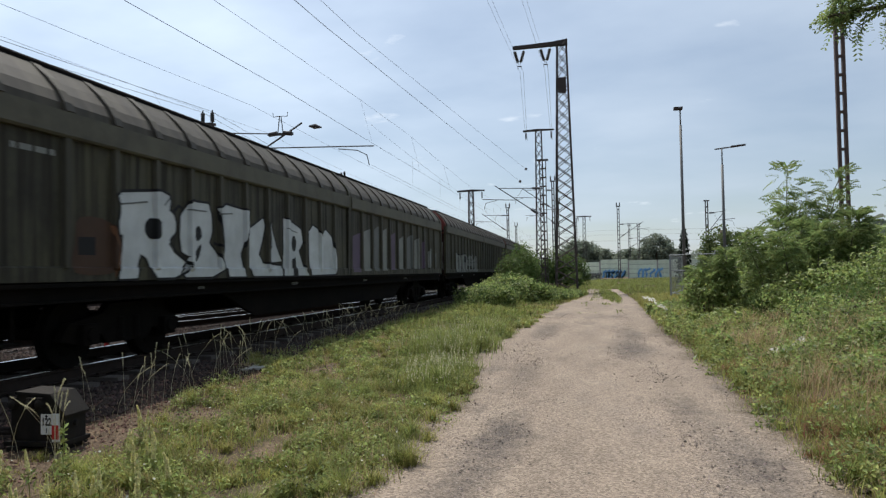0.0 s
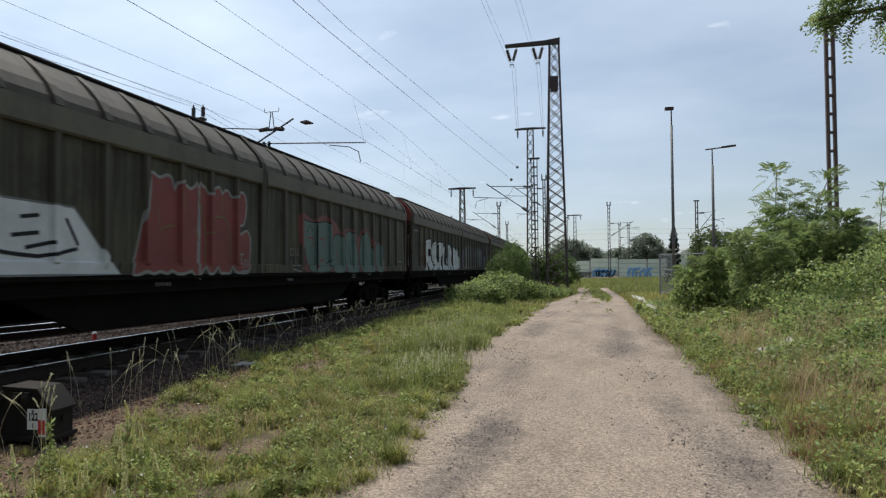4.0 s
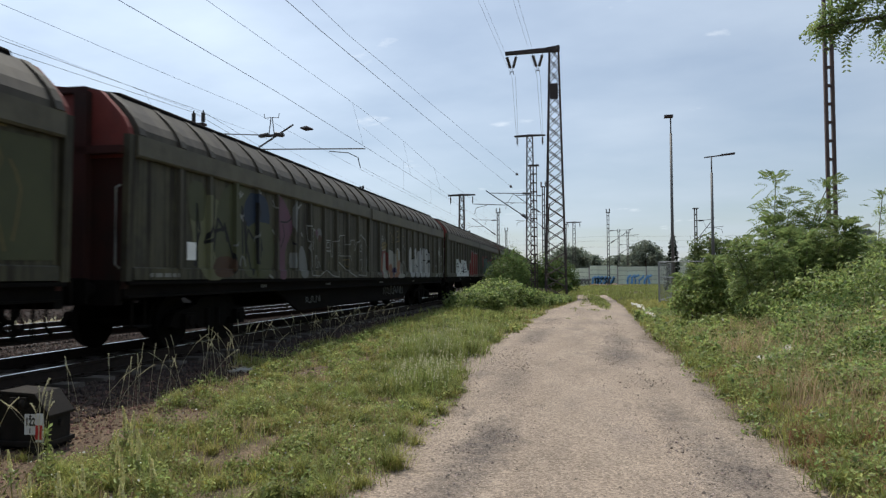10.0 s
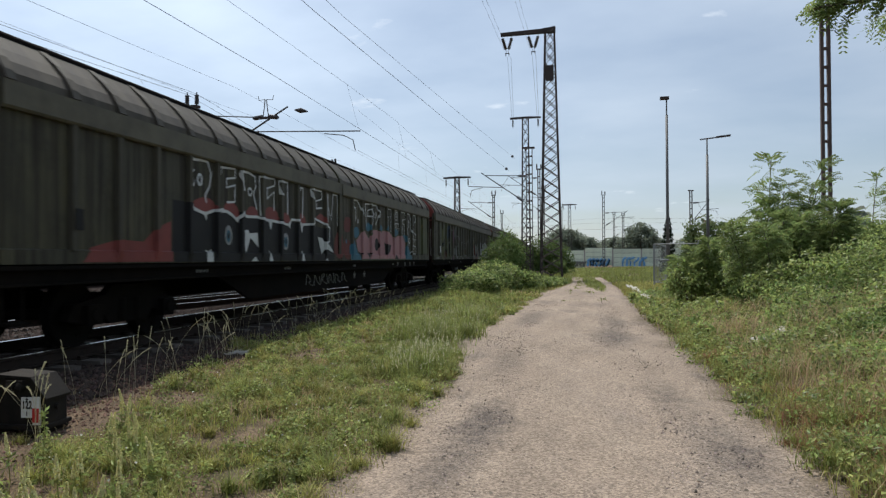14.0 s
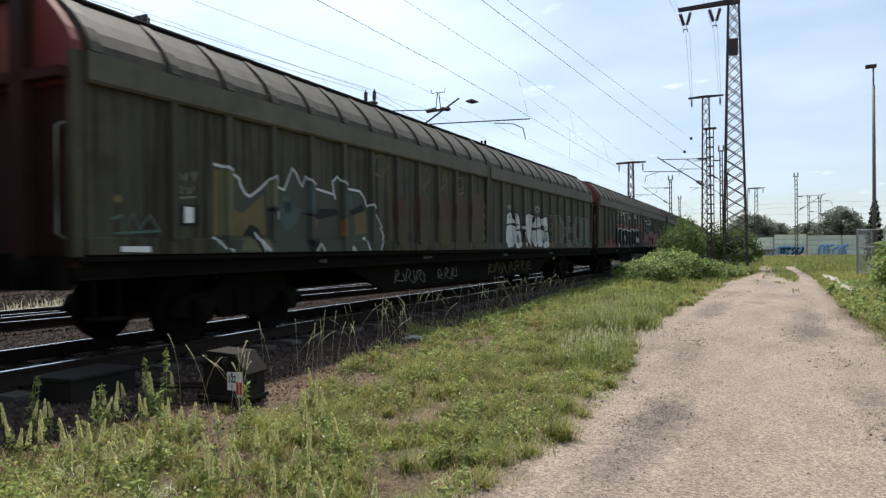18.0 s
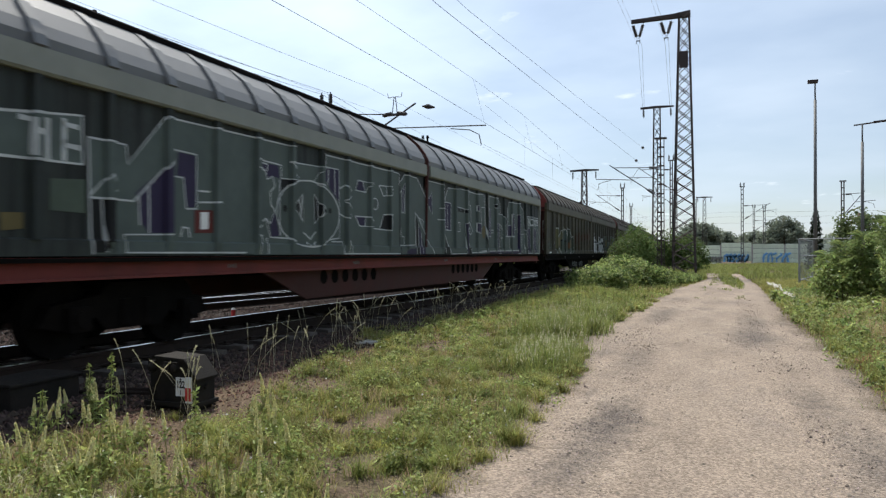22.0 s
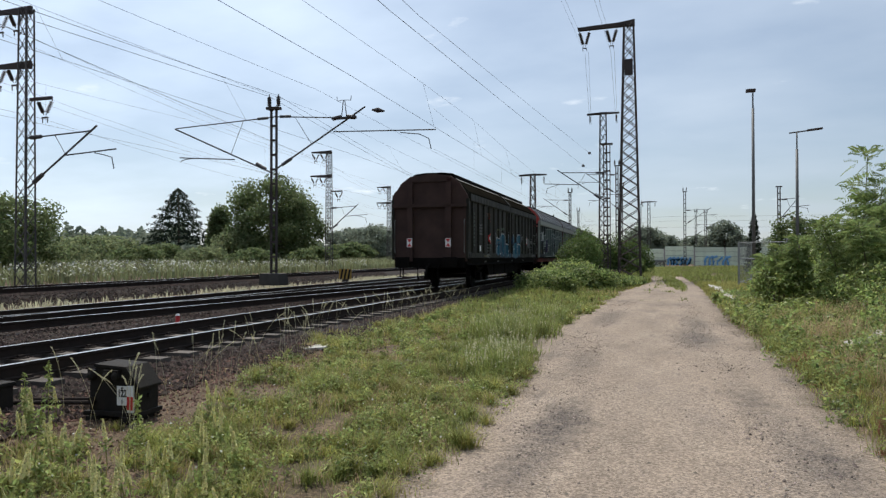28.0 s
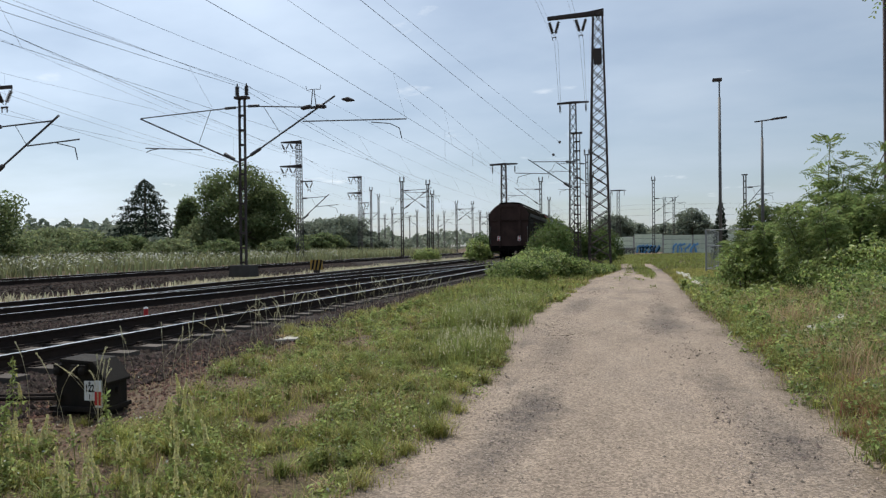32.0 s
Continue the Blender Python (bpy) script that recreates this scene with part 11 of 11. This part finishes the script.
def robinia(label, stems, seed, fronds=260, size=0.075, length=0.32, group="robinia saplings"):
    """A clump of upright stems; fronds spring from the stems and their side twigs."""
    t = thing("robinia_shrub", label, "shrub", group=group)
    r = np.random.default_rng(seed)
    P, D = [], []
    for (x, y, h, lx, ly) in stems:
        z = gz(x, y)
        pts = [Vector((x + lx * u * u, y + ly * u * u, z - 0.1 + h * u)) for u in (0, 0.3, 0.6, 0.85, 1.0)]
        part("stem", Geo().tube(pts, 0.012, 5).mesh("stem", M_BARK), t)
        for k in range(int(fronds * h / 3)):
            u = 0.22 + 0.78 * r.random() ** 0.8
            c = np.array([x + lx * u * u, y + ly * u * u, z + h * u])
            a = r.uniform(0, 6.283)
            reach = (0.16 + 0.66 * (1 - u)) * r.random() * h * 0.38
            P.append(c + np.array([math.cos(a), math.sin(a), 0.25]) * reach)
            D.append((math.cos(a), math.sin(a), r.uniform(-0.5, 1.1) if u < 0.93 else r.uniform(0.6, 1.5)))
    V, F = pinnate(np.array(P), np.array(D), length, size, seed)
    part("foliage", np_mesh("foliage", V, F, [M_LEAF_LIGHT]), t)
    return t


robinia("young robinia thicket with feathery leaves on the bank", [(4.6, 19.5, 2.2, .3, 0), (4.3, 20.4, 2.1, -.4, .1), (5.0, 18.8, 2.0, .2, .2), (5.4, 20.0, 2.2, .3, 0), (4.0, 19.3, 2.0, -.5, 0), (5.7, 19.0, 2.1, .3, 0), (4.8, 20.8, 2.6, 0, 0), (4.4, 18.6, 1.9, -.2, 0)], 300, 330, 0.085, 0.36)
robinia("tall robinia sapling with feathery leaves", [(4.75, 20.6, 3.75, .1, 0), (4.9, 20.3, 2.9, .2, 0)], 301, 130, 0.09, 0.38)
robinia("robinia thicket with feathery leaves beside the steel pole", [(6.0, 19.2, 2.1, .1, 0), (6.6, 20.4, 1.7, .2, .1), (6.9, 19.6, 1.5, .3, 0), (7.4, 20.2, 1.4, .2, 0), (7.6, 19.3, 1.3, .3, 0)], 302, 330, 0.085, 0.36)
robinia("robinia clump with pale leaves on top of the bank", [(8.6, 21.0, 3.1, .2, 0), (9.2, 20.6, 3.0, .3, 0), (9.0, 19.6, 2.6, .2, 0), (9.8, 20.2, 2.8, .2, 0), (8.2, 19.6, 2.6, 0, 0)], 303, 330, 0.085, 0.36)
robinia("slim robinia shoot beside the steel pole", [(5.25, 20.4, 3.45, .85, 0), (5.5, 20.6, 2.8, .5, 0)], 308, 110, 0.085, 0.34)
robinia("slender pale robinia shoot beyond the steel pole", [(7.55, 21.4, 3.0, .2, 0), (7.9, 21.2, 2.7, .3, 0)], 307, 70, 0.085, 0.36)
robinia("low robinia bush at the path's edge", [(3.0, 22.5, 1.7, .1, 0), (3.3, 22.0, 1.9, .2, 0), (2.8, 23.0, 1.5, -.1, 0), (3.6, 22.4, 1.8, .2, 0)], 304, 300, 0.095, 0.36)
shrub("leafy_bush", "bright green leafy bush at the edge of the bank", [(2.9, 22.6, 0.7, 0.75, 0.9, 0.95), (3.6, 22.2, 0.8, 0.8, 0.9, 1.0), (3.3, 24.0, 0.7, 0.8, 0.9, 0.8), (4.3, 18.0, 0.8, 0.7, 0.7, 0.75), (5.1, 17.7, 1.0, 0.8, 0.7, 0.85), (6.0, 17.9, 1.2, 0.8, 0.7, 0.9)], 9500, 0.10, M_LEAF, 305, 5)
shrub("dark_thicket", "dense green thicket behind the saplings", [(4.6, 20.6, 1.2, 1.0, 0.9, 1.1), (5.6, 20.9, 1.4, 1.2, 0.9, 1.2), (6.9, 20.9, 1.4, 1.2, 0.9, 1.0), (8.4, 20.9, 1.4, 1.3, 0.9, 1.0), (9.8, 21.2, 1.5, 1.3, 0.9, 1.2)], 15000, 0.12, M_LEAF, 306, 6)

# overhanging branch of a tree out of view
t = thing("robinia_tree", "robinia tree whose leafy branch hangs over the bank", "tree")
bx0, by0 = 7.6, 8.2
part("trunk", Geo().tube([(bx0, by0, gz(bx0, by0) - 0.2), (bx0 + .1, by0, 2.6), (bx0, by0 + .1, 4.6), (bx0 + .2, by0 + .1, 7.0)], 0.13, 8).mesh("trunk", M_BARK, True), t)
rl = np.random.default_rng(77)
P, D = [], []
limbs = [[(bx0, by0, 3.9), (5.8, 9.0, 4.6), (4.3, 9.9, 4.98), (2.95, 10.4, 4.98)], [(bx0, by0, 4.3), (5.5, 9.2, 5.05), (4.4, 9.8, 5.25), (3.2, 10.2, 5.3)], [(bx0, by0, 4.6), (6.4, 9.8, 5.3), (5.2, 10.8, 5.15), (4.4, 11.4, 5.05)]]
for lb in limbs:
    part("limb", Geo().tube(lb, 0.03, 5).mesh("limb", M_BARK), t)
    for k in range(230):
        u = rl.random() ** 0.55 * (len(lb) - 1)
        i = min(int(u), len(lb) - 2)
        c = np.array(Vector(lb[i]).lerp(Vector(lb[i + 1]), u - i))
        P.append(c + rl.normal(0, 0.10, 3))
        D.append((rl.normal(-0.5, 0.8), rl.normal(0.2, 0.8), rl.normal(-0.1, 0.4)))
for k in range(500):
    P.append(np.array([bx0, by0, 7.2]) + rl.normal(0, 1, 3) * np.array([1.3, 1.3, 1.0]))
    D.append(tuple(rl.normal(0, 1, 3)))
V, F = pinnate(np.array(P), np.array(D), 0.32, 0.078, 78, 7)
part("crown", np_mesh("crown", V, F, [M_LEAF_LIGHT]), t)


def tree(label, x, y, h, r, seed, n=5200, leaf=0.34, mat=M_LEAF_DARK, kind="round", group="far trees"):
    t = thing("tree", label, "tree", group=group)
    z = gz(x, y)
    rr = random.Random(seed)
    part("trunk", Geo().tube([(0, 0, -0.2), (0.1, 0, h * 0.3), (0, 0.1, h * 0.6), (0.05, 0, h * 0.92)], 0.03 * h * 0.5, 7).mesh("trunk", M_BARK, True), t)
    if kind == "fir":
        P, D = [], []
        q = np.random.default_rng(seed)
        for k in range(n):
            u = q.random() ** 0.7
            zz = h * (1.0 - 0.92 * u)
            tier = 0.55 + 0.45 * math.cos(zz * 6.283 / (h * 0.085))
            rad = r * (u ** 0.62) * (0.35 + 0.65 * q.random() ** 0.5) * (0.72 + 0.38 * tier)
            a = q.uniform(0, 6.283)
            rad *= 0.75 + 0.5 * float(vnoise(a * 2.0, zz * 0.9, seed))
            P.append((rad * math.cos(a), rad * math.sin(a), zz - 0.18 * rad))
            D.append((math.cos(a) * .4, math.sin(a) * .4, 0.8))
        V, F = leaf_quads(np.array(P), np.array(D), leaf, seed, 0.4)
        part("crown", np_mesh("crown", V, F, [M_NEEDLE]), t)
    else:
        blobs = []
        for k in range(20):
            a, u = k * 2.4 + rr.uniform(-.4, .4), (k + 0.5) / 20
            zz = h * (0.16 + 0.70 * u)
            w = r * math.sin(math.pi * (0.18 + 0.72 * u)) ** 0.8
            if kind == "poplar":
                w *= 0.6
            blobs.append((math.cos(a) * w * 0.75, math.sin(a) * w * 0.75, zz, r * rr.uniform(.30, .46), r * rr.uniform(.30, .46), h * rr.uniform(.12, .19)))
        for k in range(5):
            b = blobs[k]
            part("limb", Geo().tube([(0, 0, h * 0.25), (b[0] * .5, b[1] * .5, (b[2] + h * .25) / 2), b[:3]], 0.012 * h, 5).mesh("limb", M_BARK), t)
        part("crown", foliage("crown", blobs, int(n * 1.5), leaf, mat, seed, 0.75, full=True), t)
    t.matrix_basis = pose(x, y, z)
    return t


for az, d, el, wid, kind, mat, n, lab in (
        (38.37, 105, 5.2, 5.6, "fir", M_NEEDLE, 9000, "dark tall fir tree beyond the meadow"),
        (31.6, 82, 6.7, 5.0, "round", M_TREE, 12000, "broad full-leaved tree beyond the tracks"),
        (29.6, 86, 5.2, 3.6, "round", M_TREE, 7000, "leafy tree beyond the tracks"),
        (33.9, 80, 2.6, 3.0, "round", M_LEAF_MEADOW, 5000, "light green young tree beyond the tracks"),
        (35.4, 96, 4.1, 2.3, "poplar", M_TREE, 5000, "slender poplar beyond the tracks"),
        (50.0, 44, 4.6, 3.6, "round", M_TREE, 9000, "shrubby tree beside the lattice mast"),
        (53.2, 46, 4.2, 4.0, "round", M_TREE, 7000, "shrubby tree beside the meadow"),
        (43.9, 72, 1.7, 4.2, "round", M_LEAF_MEADOW, 5000, "round light green willow bush"),
        (46.3, 60, 1.0, 2.6, "round", M_LEAF_MEADOW, 3500, "light green bush in the meadow"),
        (41.2, 66, 0.9, 2.4, "round", M_TREE, 2500, "dark round bush in the meadow"),
        (36.5, 62, 0.9, 2.2, "round", M_LEAF_MEADOW, 2500, "light green bush in the meadow"),
        (33.0, 60, 0.8, 2.0, "round", M_TREE, 2500, "dark bush beyond the far track"),
        (28.2, 70, 0.9, 2.2, "round", M_TREE, 2500, "dark bush beyond the far track"),
        (39.6, 80, 1.1, 2.6, "round", M_TREE, 2500, "dark bush beside the fir"),
        (48.4, 52, 1.0, 2.2, "round", M_LEAF_MEADOW, 2500, "light green bush near the lattice mast"),
        (25.6, 150, 2.4, 4.5, "round", M_LEAF_HAZED, 4000, "distant leafy tree beyond the tracks"),
        (23.6, 135, 2.7, 6.5, "round", M_LEAF_HAZED, 6000, "distant broad tree beyond the tracks"),
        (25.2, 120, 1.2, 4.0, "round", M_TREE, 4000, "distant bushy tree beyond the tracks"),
        (21.4, 130, 0.9, 3.5, "round", M_LEAF_HAZED, 3000, "distant bush beyond the tracks"),
        (2.0, 140, 2.5, 4.5, "round", M_LEAF_HAZED, 4500, "distant dark tree behind the wall"),
        (-3.9, 135, 2.8, 3.4, "round", M_LEAF_HAZED, 4000, "distant tree behind the wall"),
        (-5.0, 160, 1.6, 4.0, "round", M_LEAF_HAZED, 3000, "distant tree behind the wall"),
        (-2.2, 165, 1.7, 4.5, "round", M_LEAF_HAZED, 3000, "distant tree behind the wall"),
        (0.3, 170, 1.8, 4.5, "round", M_LEAF_HAZED, 3000, "distant tree behind the wall"),
        (-5.95, 62, 3.3, 0.8, "fir", M_NEEDLE, 1600, "small dark fir beside the lamp pole"),
        (-8.6, 60, 3.2, 1.8, "round", M_TREE, 3000, "tree behind the saplings")):
    x, y = polar(az, d)
    tree(lab, x, y, EYE + d * math.tan(radians(el)) - gz(x, y), wid, int(az * 10) + 900, n, 0.0035 * d + 0.04, mat, kind)

# far hedges and woods, beyond counting; their haze is painted into the leaf colour
P, Dn = [], []
rf = np.random.default_rng(55)
for az0, az1, d0, d1, top, n in ((54, 37, 120, 160, 6.0, 11000), (37, 22, 140, 200, 5.0, 9000), (27, -14, 190, 260, 6.0, 15000), (56, 30, 95, 110, 2.2, 6000), (-14, -40, 90, 160, 7.0, 8000)):
    a = np.radians(rf.uniform(az1, az0, n))
    d = rf.uniform(d0, d1, n)
    x, y = -d * np.sin(a), d * np.cos(a)
    hh = top * (0.45 + 0.75 * vnoise(a * 40, d * 0.02, 8)) * (0.7 + 0.5 * vnoise(a * 130, d * 0.05, 9))
    P.append(np.stack([x, y, ground_z(x, y) + hh * rf.random(n) ** 0.6], 1))
P = np.concatenate(P)
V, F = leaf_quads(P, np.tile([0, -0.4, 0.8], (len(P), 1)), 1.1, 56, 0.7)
thing("far_woods", "band of distant trees and hedges on the horizon, haze mixed into their colour", "woods", kind="stuff", mesh=np_mesh("far_woods", V, F, [M_LEAF_HAZED]))
# white umbels in the meadow
n = 9000
a = np.radians(rf.uniform(24, 57, n)); d = rf.uniform(28, 85, n)
x, y = -d * np.sin(a), d * np.cos(a)
k = x < X3(y) - 3.2
x, y = x[k], y[k]
V, F = leaf_quads(np.stack([x, y, ground_z(x, y) + rf.uniform(0.3, 0.85, len(x))], 1), np.tile([0, -.3, 1.0], (len(x), 1)), 0.13, 57, 0.8)
thing("meadow_flowers", "white umbel flowers in the meadow", "flowers", kind="stuff", mesh=np_mesh("meadow_flowers", V, F, [M_WHITEFLOWER]))


# mignonette and other weeds close by
def weed(kind, seed):
    r = random.Random(seed)
    t = thing("weed_plant", {"spike": "mignonette weed with a pale yellow-green flower spike", "leafy": "tall leafy green weed", "stalk": "dry arching grass stalk with a pale head"}[kind], "weed", group={"spike": "mignonette weeds", "leafy": "leafy weeds", "stalk": "grass stalks"}[kind])
    h = {"spike": 0.36, "leafy": 0.58, "stalk": 0.86}[kind] * r.uniform(0.85, 1.1)
    bend = r.uniform(0.01, 0.05) if kind != "stalk" else r.uniform(0.05, 0.42)
    pts = [(bend * u * u, 0, h * u * (1 - (0.16 * u * u if kind == "stalk" else 0))) for u in (0, .25, .5, .75, .9, 1.0)]
    part("stalk", Geo().tube(pts, 0.004 if kind != "stalk" else 0.0016, 4).mesh("stalk", M_WEED if kind != "stalk" else M_GRASS_PALE), t)
    q = np.random.default_rng(seed)
    if kind != "stalk":
        n = 24 if kind == "spike" else 80
        u = q.uniform(0.02, 0.62 if kind == "spike" else 0.98, n)
        a = q.uniform(0, 6.283, n)
        ln = 0.05 * (1.25 - u)
        P = np.stack([bend * u * u + np.cos(a) * ln, np.sin(a) * ln, h * u], 1)
        V, F = leaf_quads(P, np.stack([np.cos(a) * .5, np.sin(a) * .5, np.full(n, .6)], 1), 0.06, seed, 0.32)
        part("leaves", np_mesh("leaves", V, F, [M_WEED]), t)
    if kind == "spike":
        n = 240
        u = q.uniform(0.58, 1.0, n)
        a = q.uniform(0, 6.283, n)
        rad = 0.015 * np.interp(u, (0.58, 0.7, 1.0), (1.0, 0.95, 0.15))
        P = np.stack([bend * u * u + np.cos(a) * rad, np.sin(a) * rad, h * u], 1)
        V, F = leaf_quads(P, np.stack([np.cos(a), np.sin(a), np.full(n, .3)], 1), 0.015, seed, 0.9)
        part("flower_spike", np_mesh("flower_spike", V, F, [M_FLOWER]), t, "pale yellow-green flower spike")
    if kind == "stalk":
        n = 80
        u = q.uniform(0.74, 1.0, n)
        P = np.stack([bend * u * u, q.normal(0, 0.003, n), h * u * (1 - 0.16 * u * u)], 1) + q.normal(0, 0.002, (n, 3))
        V, F = leaf_quads(P, q.normal(0, 1, (n, 3)), 0.014, seed, 0.35)
        part("seed_head", np_mesh("seed_head", V, F, [M_GRASS_PALE]), t, "pale feathery seed head")
    return t


rw = random.Random(31)
for kind, count, area in (("spike", 90, (-5.6, -1.9, 3.0, 6.0)), ("leafy", 6, (-5.9, -3.6, 3.6, 5.2)), ("stalk", 110, (-6.0, -4.4, 5.0, 20))):
    protos = [weed(kind, 400 + 10 * k + len(kind)) for k in range(4)]
    made = 0
    while made < count:
        x = rw.uniform(area[0], area[1]); y = area[2] + (area[3] - area[2]) * rw.random() ** (1.0 if kind != "stalk" else 1.3)
        if kind == "stalk":
            x = float(track_x(y)) + float(np.interp(y, (5, 7, 9, 12), (3.0, 3.0, 2.6, 2.2))) + rw.uniform(-0.4, 0.5)
        if kind == "spike" and x > -1.75 - 0.9 * (y - 3.2):
            continue
        if kind == "leafy" and x > -3.0 and rw.random() < 0.8:
            continue
        if math.hypot(x + 5.08, y - 5.68) < 0.5 or (kind != "stalk" and abs(math.atan2(-x, y) - 0.73) < 0.08 and y > 4.4):
            continue
        s = rw.uniform(0.75, 1.2)
        m = pose(x, y, gz(x, y) - 0.02, rw.uniform(-6, 6), rw.uniform(-6, 6), rw.uniform(0, 360))
        if made < 4:
            protos[made].matrix_basis = m
        else:
            copy_thing(protos[made % 4], m)
        made += 1


# ---- motion ----
SPEED = (76.917, 9.275, 0.174, -1.615, 0.479)


def run(t):
    """Metres that the train has gone at t seconds."""
    return sum(c * (t / 16.0) ** (k + 1) for k, c in enumerate(SPEED))


def motions():
    for w, y0 in TRAIN:
        rows = []
        for k in range(33):
            y = y0 + run(k)
            slope = math.degrees(math.atan(float(track_x(y + 2) - track_x(y - 2)) / 4))
            rows.append((float(k), pose(float(track_x(y)), y, RAIL_Z, 0, 0, -slope)))
        walk(w, rows)
    for w, y, r in WHEELS:
        rows = []
        for k in range(321):
            t = k * 0.1
            rows.append((t, pose(0, y, r, -math.degrees(run(t) / r) % 360.0, 0, 0)))
        walk(w, rows)


motions()
